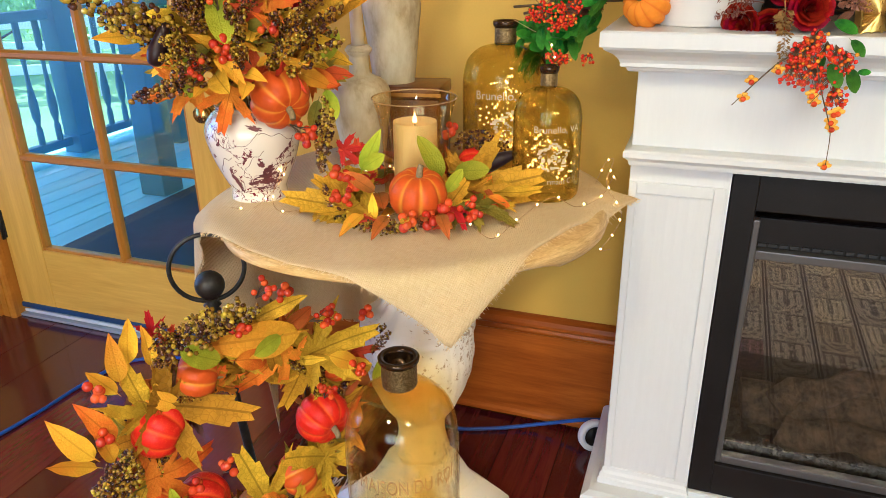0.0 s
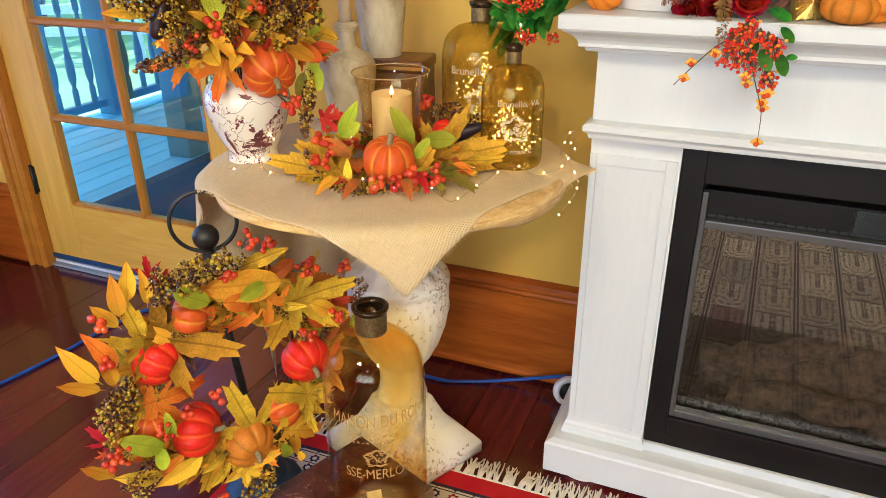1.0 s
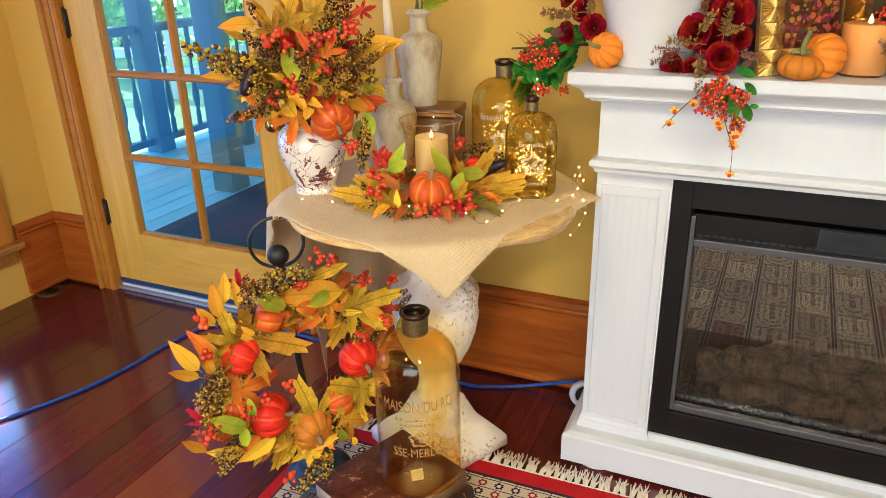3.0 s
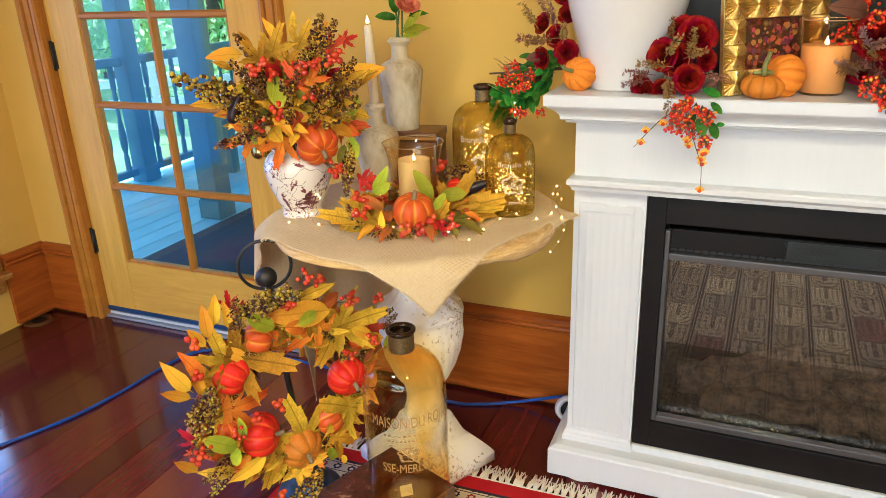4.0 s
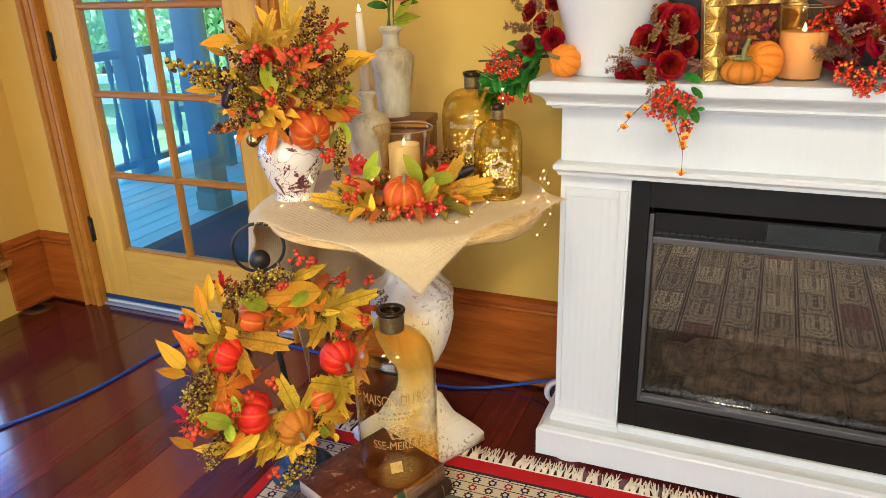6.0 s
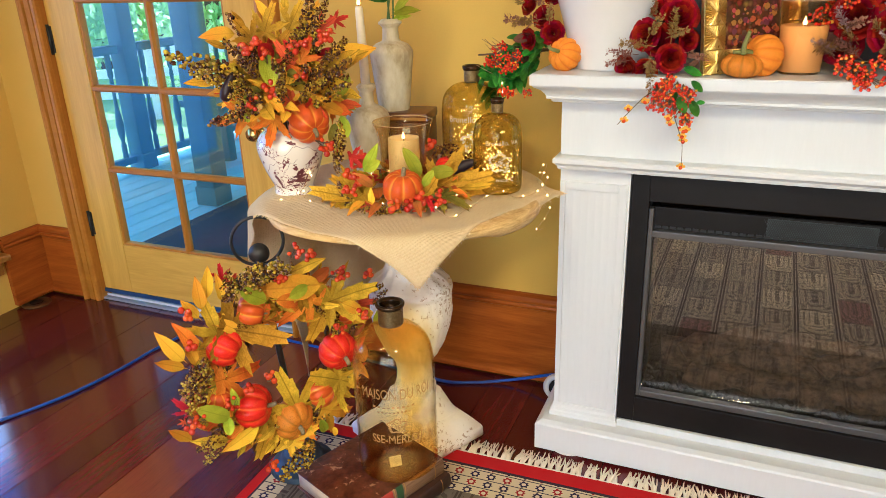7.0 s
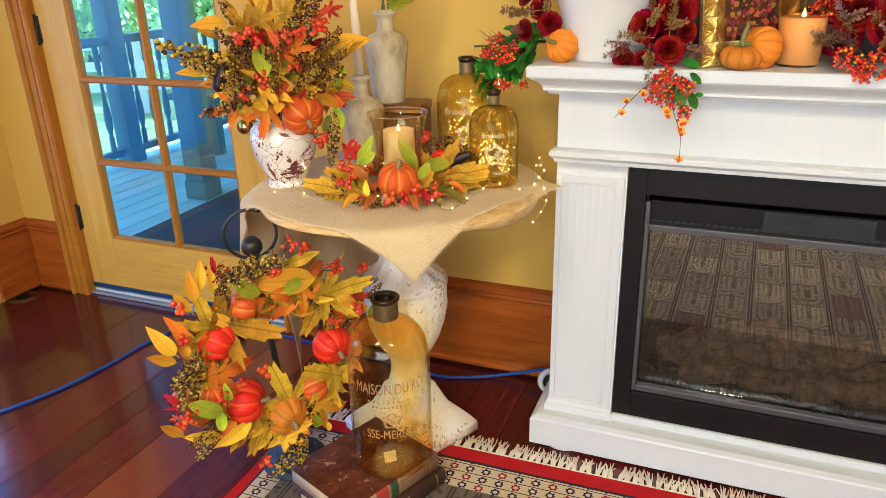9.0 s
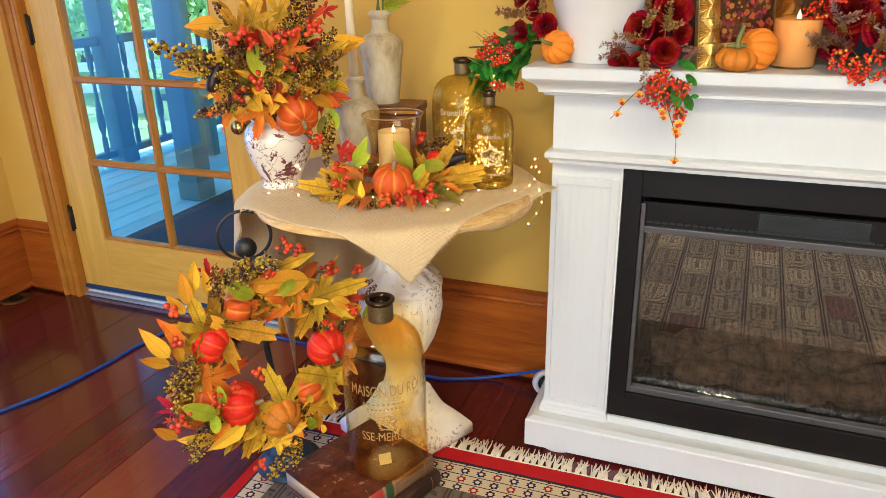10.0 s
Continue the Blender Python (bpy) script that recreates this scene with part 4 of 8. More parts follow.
def ornament(parent, radius, centre, z, size, mat, seed):
    """A printed round crest of curls and strokes without letters."""
    rr = random.Random(seed)
    acc = ([], [])
    for k in range(46):
        a = k / 46 * 2 * math.pi
        q = size * (0.42 + 0.06 * math.sin(5 * a) + rr.uniform(-0.05, 0.05))
        dx, dz = q * math.cos(a) / radius, q * 0.9 * math.sin(a)
        w = math.degrees(size * rr.uniform(0.03, 0.08) / radius)
        d = math.degrees(dx)
        arc_strip(acc, radius, centre, d - w, d + w, z + dz - size * 0.03, z + dz + size * 0.03, 2)
    for k in range(34):
        d, dz = math.degrees(rr.gauss(0, size * 0.16) / radius), rr.gauss(0, size * 0.16)
        w = math.degrees(size * rr.uniform(0.015, 0.05) / radius)
        arc_strip(acc, radius, centre, d - w, d + w, z + dz, z + dz + size * rr.uniform(0.02, 0.08), 2)
    link("printed_crest", mesh("printed_crest", *acc, mat, smooth=False), None, parent)


def bottle(where, label, R, h, neck_r, neck_h, mat, collar_mat):
    b = thing("glass_bottle", where, label, "bottle", "amber bottles")
    hs = h - neck_h
    prof = curve_points([(0.0, 0.012), (R * 0.55, 0.010), (R * 0.86, 0.003), (R * 0.96, 0.006), (R, 0.02), (R, hs * 0.3), (R, hs * 0.62), (R * 0.985, hs * 0.76), (R * 0.88, hs * 0.885), (R * 0.62, hs * 0.965), (neck_r * 1.25, hs * 0.995), (neck_r, hs * 1.01)], 5)
    inner = [(max(0.0, r - 0.003), z + (0.004 if r < R * 0.9 and z < 0.03 else 0.0)) for r, z in prof]
    link("body", mesh("body", *lathe([*prof, *inner[::-1]], 64), mat), None, b)
    cp = [(neck_r * 0.86, hs + 0.004), (neck_r * 1.06, hs + 0.002)]
    for k in range(9):
        z = hs + 0.004 + (neck_h - 0.016) * k / 9
        cp += [(neck_r * 1.09, z + 0.001), (neck_r * 1.04, z + (neck_h - 0.016) / 9 * 0.8)]
    cp += [(neck_r * 1.05, h - 0.012), (neck_r * 1.24, h - 0.008), (neck_r * 1.26, h - 0.002), (neck_r * 1.15, h), (neck_r * 0.9, h - 0.001), (neck_r * 0.84, h - 0.008), (neck_r * 0.8, h - 0.03), (0, h - 0.032)]
    link("neck_wrap", mesh("neck_wrap", *lathe(cp[:20], 40), collar_mat), None, b, "woven bronze neck wrap")
    link("lip", mesh("lip", *lathe([(neck_r * 1.04, h - 0.014), *cp[21:]], 40), M_LIP), None, b, "glossy dark bronze lip")
    return b


def collar_mat():
    m, t, b = graph("stamped_bronze")
    v = coords(t, (1, 1, 1))
    vo = t.nodes.new("ShaderNodeTexVoronoi")
    vo.inputs["Scale"].default_value = 330
    t.links.new(v, vo.inputs["Vector"])
    t.links.new(ramp(t, vo.outputs[0], ((0.1, (0.34, 0.25, 0.10)), (0.7, (0.14, 0.095, 0.035)))), b.inputs["Base Color"])
    b.inputs["Metallic"].default_value, b.inputs["Roughness"].default_value = 0.7, 0.4
    bump(t, b, vo.outputs[0], 0.6, 0.0015)
    return m


M_COLLAR = collar_mat()
M_LIP = plain("dark_bronze_lip", (0.045, 0.026, 0.012), (0.09, 0.055, 0.025), 0.16, 0.7, scale=30, fine=200, bumps=0.1)
BK = (-0.372, 1.013, 0.105)
big = bottle(BK, "large pale amber glass bottle with worn tan lettering, on old books", 0.1025, 0.460, 0.0285, 0.058, M_CLEARAMBER, M_COLLAR)
BA = math.degrees(math.atan2(-0.38 - BK[1], 0.30 - BK[0]))
wrapped_text(big, "MAISON DU ROI", 0.1031, 0.250, 0.041, BA + 3, M_PRINT, narrow=0.60)
wrapped_text(big, "SSE-MERLOT", 0.1031, 0.126, 0.034, BA + 3, M_PRINT, narrow=0.72)
ornament(big, 0.1031, BA + 2, 0.176, 0.05, M_PRINT, 8)
acc = ([], [])
rb = random.Random(2)
for z, w in ((0.226, 30), (0.212, 24)):
    for k in range(9):
        a = -w + 2 * w * k / 9
        arc_strip(acc, 0.1031, BA, a, a + w * 0.12, z, z + rb.uniform(0.002, 0.006), 2)
link("worn_lettering", mesh("worn_lettering", *acc, M_PRINT, smooth=False), None, big)
part("paper_tag", box(-0.015, 0.015, -0.013, 0.013, 0, 0.0008), plain("tag_paper", (0.75, 0.66, 0.5), (0.8, 0.72, 0.58), 0.8), big, "small cream paper tag", smooth=False, m=pose(0.030, -0.078, 0.060, 62, 0, 40))

B3 = (-0.190, 1.288, TT + 0.005)
small = bottle(B3, "amber glass bottle with cream lettering and fairy lights inside", 0.0605, 0.232, 0.0135, 0.036, M_AMBER, M_COLLAR)
SA = math.degrees(math.atan2(-0.38 - B3[1], 0.30 - B3[0]))
wrapped_text(small, "Brunello, VA", 0.0611, 0.128, 0.0165, SA + 14, M_PRINT_W)
ornament(small, 0.0611, SA + 8, 0.085, 0.055, M_PRINT_W, 4)
wrapped_text(small, "rmant C", 0.0611, 0.038, 0.0135, SA + 20, M_PRINT_W)
B2 = (-0.302, 1.412, TT + 0.005)
tall = bottle(B2, "taller amber glass bottle with fairy lights inside", 0.0815, 0.292, 0.0195, 0.042, M_AMBER, M_COLLAR)
TA = math.degrees(math.atan2(-0.38 - B2[1], 0.30 - B2[0]))
wrapped_text(tall, "Brunello, VA", 0.0821, 0.158, 0.022, TA - 4, M_PRINT_W)
ornament(tall, 0.0821, TA + 6, 0.105, 0.07, M_PRINT_W, 6)
link("neck_wire", mesh("neck_wire", *tube([(0.0205 * math.cos(a), 0.0205 * math.sin(a), 0.250) for a in np.linspace(0, 6.2, 24)] + [(0.05, -0.035, 0.245)], 0.0011, 5), M_IRON), None, tall)

# ---- old books on the rug ----
M_LEATHER = plain("worn_leather", (0.030, 0.004, 0.003), (0.15, 0.040, 0.018), 0.36, scale=22, fine=90, bumps=0.5, dist=0.002, coat=0.1)
lw = M_LEATHER.node_tree
lb = lw.nodes["Principled BSDF"]
scuff = ramp(lw, noise_(lw, coords(lw), 26, 8, 0.7, 0.4), ((0.585, (0, 0, 0)), (0.625, (1, 1, 1))))
lw.links.new(mixc(lw, math_(lw, "MULTIPLY", scuff, 0.8), lb.inputs["Base Color"].links[0].from_socket, (0.42, 0.24, 0.12)), lb.inputs["Base Color"])
M_PAGES = plain("aged_page_edges", (0.52, 0.38, 0.22), (0.72, 0.58, 0.38), 0.8, scale=4, fine=60, bumps=0.4, stretch=(1, 1, 40))
M_RED = plain("red_leather_label", (0.30, 0.02, 0.012), (0.42, 0.05, 0.03), 0.45)
M_GREEN = plain("green_leather_label", (0.02, 0.06, 0.02), (0.05, 0.11, 0.04), 0.45)
M_GILT = plain("gilt", (0.5, 0.3, 0.08), (0.65, 0.42, 0.15), 0.35, 0.8)
M_CALF = plain("tan_calf_spine", (0.12, 0.055, 0.02), (0.56, 0.36, 0.19), 0.55, scale=9, fine=60, bumps=0.7, stretch=(1, 1, 26))


def book(where, turn, w, d, h, cover, label, spine=None, pages=None, ornamented=True):
    """An old book lying flat; its spine is the long side at +x."""
    b = thing("old_book", where, label, "book", "stacked old books", turn=turn)
    t = 0.0035
    for z in (0.0, h - t):
        part("cover", box(-w / 2, w / 2 - 0.004, -d / 2, d / 2, z, z + t, 0.0012), cover, b)
    part("pages", box(-w / 2 + 0.005, w / 2 - 0.008, -d / 2 + 0.005, d / 2 - 0.005, t, h - t), pages or M_PAGES, b, "yellowed page block")
    sp = []
    for k in range(9):
        a = -math.pi / 2 + math.pi * k / 8
        sp.append((w / 2 - 0.006 + 0.008 * math.cos(a), h / 2 + h / 2 * math.sin(a)))
    v = [(x, y, z) for y in (-d / 2, d / 2) for x, z in sp]
    f = [(i, i + 9, i + 10, i + 1) for i in range(8)] + [tuple(range(9)), tuple(range(9, 18))[::-1]]
    s = link("spine", mesh("spine", v, f, spine or cover), None, b)
    if ornamented:
        for y, half, mm in ((-0.046, 0.017, M_RED), (-0.006, 0.011, M_GREEN)):
            v2 = [(x + 0.0009, y + dy, z) for dy in (-half, half) for x, z in sp]
            link("spine_label", mesh("spine_label", v2, [(i, i + 9, i + 10, i + 1) for i in range(8)], mm), None, s)
        for y in (-0.12, -0.068, -0.024, 0.010, 0.115):
            v2 = [(x + 0.0022, y + dy, z) for dy in (-0.0016, 0.0016) for x, z in sp]
            link("raised_band", mesh("raised_band", v2, [(i, i + 9, i + 10, i + 1) for i in range(8)], M_GILT), None, s)
    return b


BTURN = 68 - 90
book((-0.437, 0.968, 0.053), BTURN, 0.246, 0.298, 0.052, M_LEATHER, "worn brown leather-bound old book under the bottle", M_CALF)
book((-0.412, 0.962, 0.009), BTURN + 4, 0.24, 0.30, 0.044, plain("dark_leather", (0.03, 0.012, 0.008), (0.09, 0.04, 0.025), 0.5, scale=12), "dark brown leather-bound old book at the bottom", None)

# ---- patterned rug ----
def rug_cloth():
    m, t, b = graph("rug_pile")
    tc = t.nodes.new("ShaderNodeTexCoord")
    sep = t.nodes.new("ShaderNodeSeparateXYZ")
    t.links.new(tc.outputs["Object"], sep.inputs[0])
    X, Y = sep.outputs[0], sep.outputs[1]
    # distance in from the two edges that meet at the fringed corner
    dx, dy = X, math_(t, "MULTIPLY", Y, -1.0)
    edge = math_(t, "MINIMUM", math_(t, "MULTIPLY", dx, 1.6), dy)
    # garden panels in columns, each with its own motif
    px = math_(t, "DIVIDE", X, 0.140)
    cx = math_(t, "FLOOR", px)
    wc = t.nodes.new("ShaderNodeTexWhiteNoise")
    wc.noise_dimensions = "1D"
    t.links.new(cx, wc.inputs["W"])
    py = math_(t, "ADD", math_(t, "DIVIDE", Y, 0.205), wc.outputs["Value"])
    cy = math_(t, "FLOOR", py)
    fx, fy = math_(t, "FRACT", px), math_(t, "FRACT", py)
    cell = t.nodes.new("ShaderNodeCombineXYZ")
    t.links.new(cx, cell.inputs[0])
    t.links.new(cy, cell.inputs[1])
    wn_ = t.nodes.new("ShaderNodeTexWhiteNoise")
    t.links.new(cell.outputs[0], wn_.inputs["Vector"])
    rnd_ = wn_.outputs["Value"]
    pcol = ramp(t, rnd_, ((0.0, (0.43, 0.36, 0.27)), (0.30, (0.37, 0.31, 0.24)), (0.52, (0.45, 0.38, 0.28)), (0.72, (0.30, 0.17, 0.15)), (0.80, (0.39, 0.32, 0.23)), (0.93, (0.56, 0.48, 0.34))), True)
    ax = math_(t, "ABSOLUTE", math_(t, "SUBTRACT", fx, 0.5))
    ay = math_(t, "ABSOLUTE", math_(t, "SUBTRACT", fy, 0.5))
    dark = (0.12, 0.09, 0.085)
    # arch: a round head over straight sides
    hx = math_(t, "MULTIPLY", ax, 1.5)
    hy = math_(t, "MAXIMUM", math_(t, "SUBTRACT", fy, 0.55), 0.0)
    arch = math_(t, "POWER", math_(t, "ADD", math_(t, "MULTIPLY", hx, hx), math_(t, "MULTIPLY", math_(t, "MULTIPLY", hy, hy), 2.5)), 0.5)
    bands = math_(t, "SINE", math_(t, "MULTIPLY", arch, math_(t, "MULTIPLY_ADD", rnd_, 9.0, 22.0)))
    petals = math_(t, "COSINE", math_(t, "MULTIPLY", math_(t, "ARCTAN2", math_(t, "SUBTRACT", fx, 0.5), math_(t, "SUBTRACT", math_(t, "FRACT", math_(t, "MULTIPLY", fy, 2.0)), 0.5)), 6.0))
    zig = math_(t, "SINE", math_(t, "MULTIPLY", fy, math_(t, "MULTIPLY_ADD", rnd_, 24.0, 26.0)))
    lines = math_(t, "GREATER_THAN", math_(t, "ADD", bands, math_(t, "MULTIPLY", math_(t, "ADD", petals, zig), 0.45)), 0.55)
    inner = math_(t, "MULTIPLY", math_(t, "LESS_THAN", ax, 0.39), math_(t, "LESS_THAN", ay, 0.45))
    field = mixc(t, math_(t, "MULTIPLY", math_(t, "MULTIPLY", inner, lines), 0.82), pcol, dark)
    # long stripes between the columns
    stripes = math_(t, "GREATER_THAN", math_(t, "SINE", math_(t, "MULTIPLY", ax, 44.0)), 0.55)
    side = mixc(t, stripes, (0.38, 0.32, 0.25), dark)
    field = mixc(t, math_(t, "GREATER_THAN", ax, 0.39), field, side)
    field = mixc(t, math_(t, "MULTIPLY", math_(t, "GREATER_THAN", ay, 0.475), math_(t, "LESS_THAN", ax, 0.39)), field, dark)
    # beige border with small flowers between dark lines
    bx = math_(t, "SUBTRACT", math_(t, "FRACT", math_(t, "DIVIDE", X, 0.046)), 0.5)
    by = math_(t, "SUBTRACT", math_(t, "FRACT", math_(t, "DIVIDE", Y, 0.034)), 0.5)
    rad = math_(t, "POWER", math_(t, "ADD", math_(t, "MULTIPLY", bx, bx), math_(t, "MULTIPLY", math_(t, "MULTIPLY", by, by), 0.55)), 0.5)
    ang = math_(t, "ARCTAN2", by, bx)
    pet = math_(t, "ADD", 0.26, math_(t, "MULTIPLY", math_(t, "COSINE", math_(t, "MULTIPLY", ang, 7.0)), 0.045))
    flower = math_(t, "LESS_THAN", rad, pet)
    cen = math_(t, "LESS_THAN", rad, 0.13)
    chk = math_(t, "MODULO", math_(t, "ADD", math_(t, "FLOOR", math_(t, "DIVIDE", X, 0.046)), math_(t, "FLOOR", math_(t, "DIVIDE", Y, 0.034))), 3.0)
    fcol = mixc(t, math_(t, "GREATER_THAN", math_(t, "ABSOLUTE", chk), 1.5), (0.012, 0.010, 0.055), (0.28, 0.012, 0.02))
    band = mixc(t, flower, (0.60, 0.50, 0.32), fcol)
    band = mixc(t, cen, band, (0.62, 0.50, 0.36))
    line = math_(t, "GREATER_THAN", math_(t, "ABSOLUTE", by), 0.455)
    band = mixc(t, line, band, (0.03, 0.025, 0.05))
    # field darkened in a made-up band, to dim the low reflection in the fireplace glass
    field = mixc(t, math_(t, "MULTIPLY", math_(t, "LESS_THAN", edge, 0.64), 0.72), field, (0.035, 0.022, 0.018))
    col = mixc(t, math_(t, "LESS_THAN", edge, 0.165), field, band)
    col = mixc(t, math_(t, "LESS_THAN", edge, 0.052), col, (0.46, 0.004, 0.006))
    col = mixc(t, math_(t, "LESS_THAN", math_(t, "ABSOLUTE", math_(t, "SUBTRACT", edge, 0.056)), 0.005), col, (0.03, 0.02, 0.04))
    wear = noise_(t, tc.outputs["Object"], 14, 4)
    col = mixc(t, math_(t, "MULTIPLY", wear, 0.07), col, (0.42, 0.34, 0.22))
    t.links.new(col, b.inputs["Base Color"])
    b.inputs["Roughness"].default_value = 0.95
    b.inputs["Specular IOR Level"].default_value = 0.05
    bump(t, b, noise_(t, tc.outputs["Object"], 420, 3), 0.7, 0.002)
    return m


RX, RY = -0.785, 1.215
rug = thing("rug", (RX, RY, 0), "patterned oriental rug with red border and cream fringe", "rug", turn=1.2)
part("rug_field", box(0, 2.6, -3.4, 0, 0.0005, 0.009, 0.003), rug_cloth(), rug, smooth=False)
M_FRINGE = plain("cream_fringe", (0.74, 0.65, 0.50), (0.88, 0.80, 0.66), 0.9, scale=40, fine=300, bumps=0.4)
rf = random.Random(9)
strand_meshes = []
for k in range(10):
    acc = ([], [])
    sway = rf.uniform(-0.012, 0.012)
    for j in range(6):
        x, dx = (j - 2.5) * 0.0022, sway + rf.uniform(-0.005, 0.005)
        ln = rf.uniform(0.055, 0.078)
        pts = [(x * 0.4, -0.003, 0.006), (x + dx * 0.2, ln * 0.3, 0.007 + rf.uniform(0, 0.004)), (x * 1.6 + dx * 0.7, ln * 0.65, 0.0035), (x * 2.4 + dx + rf.uniform(-0.004, 0.004), ln, 0.002)]
        add(acc, tube(curve_points(pts, 3), 0.0031, 5, 0.45))
    strand_meshes.append(mesh("fringe_tassel", *acc, M_FRINGE))
for k in range(130):
    link("fringe_tassel", strand_meshes[rf.randrange(10)], None, rug, m=pose(0.004 + k * 0.020 + rf.uniform(-0.002, 0.002), 0, 0, 0, 0, rf.uniform(-14, 14)))
link("fringe_band", mesh("fringe_band", *tube([(x, 0.001, 0.006 + 0.001 * math.sin(x * 300)) for x in np.linspace(0, 2.6, 300)], 0.0042, 6), M_FRINGE), None, rug, "knotted cream cord along the edge")

# ---- leaves, berries, pumpkins, roses ----
def leaf_mat(name, c_in, c_out, c_vein, rough=0.55):
    """Cloth leaf: colour runs from the stalk to the tips, with a net of veins."""
    m, t, b = graph(name)
    tc, oi = t.nodes.new("ShaderNodeTexCoord"), t.nodes.new("ShaderNodeObjectInfo")
    ln = t.nodes.new("ShaderNodeVectorMath")
    ln.operation = "LENGTH"
    t.links.new(tc.outputs["Object"], ln.inputs[0])
    blot = noise_(t, tc.outputs["Object"], 3.5, 3)
    f = math_(t, "ADD", math_(t, "MULTIPLY", ln.outputs["Value"], 0.75), math_(t, "MULTIPLY_ADD", blot, 0.9, -0.45))
    col = ramp(t, f, ((0.12, c_in), (0.8, c_out)))
    vo = t.nodes.new("ShaderNodeTexVoronoi")
    vo.feature = "DISTANCE_TO_EDGE"
    vo.inputs["Scale"].default_value = 16
    t.links.new(tc.outputs["Object"], vo.inputs["Vector"])
    sep = t.nodes.new("ShaderNodeSeparateXYZ")
    t.links.new(tc.outputs["Object"], sep.inputs[0])
    rib = math_(t, "LESS_THAN", math_(t, "ABSOLUTE", sep.outputs[1]), 0.012)
    net = math_(t, "LESS_THAN", vo.outputs["Distance"], 0.05)
    col = mixc(t, math_(t, "MAXIMUM", math_(t, "MULTIPLY", rib, 0.5), math_(t, "MULTIPLY", net, 0.24)), col, c_vein)
    hs = t.nodes.new("ShaderNodeHueSaturation")
    t.links.new(col, hs.inputs["Color"])
    t.links.new(math_(t, "MULTIPLY_ADD", oi.outputs["Random"], 0.03, 0.488), hs.inputs["Hue"])
    t.links.new(math_(t, "MULTIPLY_ADD", oi.outputs["Random"], 0.58, 0.78), hs.inputs["Value"])
    t.links.new(hs.outputs[0], b.inputs["Base Color"])
    b.inputs["Roughness"].default_value = rough
    b.inputs["Specular IOR Level"].default_value = 0.1
    bump(t, b, vo.outputs["Distance"], 0.25, 0.012)
    return m


LM = {
    "gold": leaf_mat("gold_leaf", (0.34, 0.185, 0.002), (0.82, 0.46, 0.002), (0.07, 0.03, 0.001)),
    "yellow": leaf_mat("yellow_leaf", (0.78, 0.46, 0.002), (0.88, 0.38, 0.001), (0.50, 0.21, 0.002)),
    "orange": leaf_mat("orange_leaf", (0.80, 0.30, 0.002), (0.80, 0.13, 0.002), (0.36, 0.08, 0.002)),
    "rust": leaf_mat("rust_leaf", (0.30, 0.11, 0.012), (0.62, 0.15, 0.012), (0.15, 0.05, 0.01)),
    "red": leaf_mat("red_leaf", (0.44, 0.03, 0.012), (0.62, 0.035, 0.015), (0.2, 0.01, 0.01)),
    "lime": leaf_mat("lime_leaf", (0.26, 0.30, 0.003), (0.46, 0.46, 0.006), (0.20, 0.22, 0.004)),
    "olive": leaf_mat("olive_leaf", (0.16, 0.15, 0.012), (0.36, 0.26, 0.02), (0.10, 0.09, 0.01)),
    "green": leaf_mat("green_leaf", (0.016, 0.080, 0.007), (0.085, 0.25, 0.014), (0.05, 0.15, 0.012), 0.35),
    "bronze": leaf_mat("bronze_leaf", (0.11, 0.05, 0.03), (0.22, 0.10, 0.05), (0.06, 0.03, 0.02)),
    "mauve": leaf_mat("mauve_leaf", (0.26, 0.16, 0.15), (0.40, 0.27, 0.25), (0.18, 0.10, 0.10)),
}


def maple_shape(curl, seed):
    rr = random.Random(seed)
    n, rings = 76, (0.3, 0.62, 1.0)
    lobes = ((0, 0.80, 30), (52, 0.60, 25), (-52, 0.60, 25), (108, 0.36, 27), (-108, 0.36, 27))
    v, f = [(0, 0, 0)], []
    for k in range(n):
        th = k / n * 360 - 180
        r = 0.20 if abs(th) < 150 else 0.20 * max(0.25, (180 - abs(th)) / 30)
        for c, amp, w in lobes:
            r = max(r, 0.17 + amp * max(0, 1 - abs(th - c) / w) ** 0.85)
        r *= 1 + 0.09 * (1 if k % 2 else -1) * (r > 0.25) + rr.uniform(-0.03, 0.03)
        near = min(abs(th - c) for c, _, _ in lobes)
        for s in rings:
            x, y = s * r * math.cos(radians(th)), s * r * math.sin(radians(th))
            z = curl * (x * x + 0.8 * y * y) + 0.05 * (near / 25) * s * min(1, r * 2) + rr.uniform(-0.012, 0.012) * s
            v.append((x, y, z))
    m = len(rings)
    for k in range(n):
        a, b = 1 + k * m, 1 + (k + 1) % n * m
        f.append((0, a, b))
        for i in range(m - 1):
            f.append((a + i, a + i + 1, b + i + 1, b + i))
    acc = (v, f)
    add(acc, tube([(0, 0, -0.005), (-0.12, 0.01, -0.02), (-0.25, 0.03, 0.0)], 0.012, 5, 0.7))
    return acc


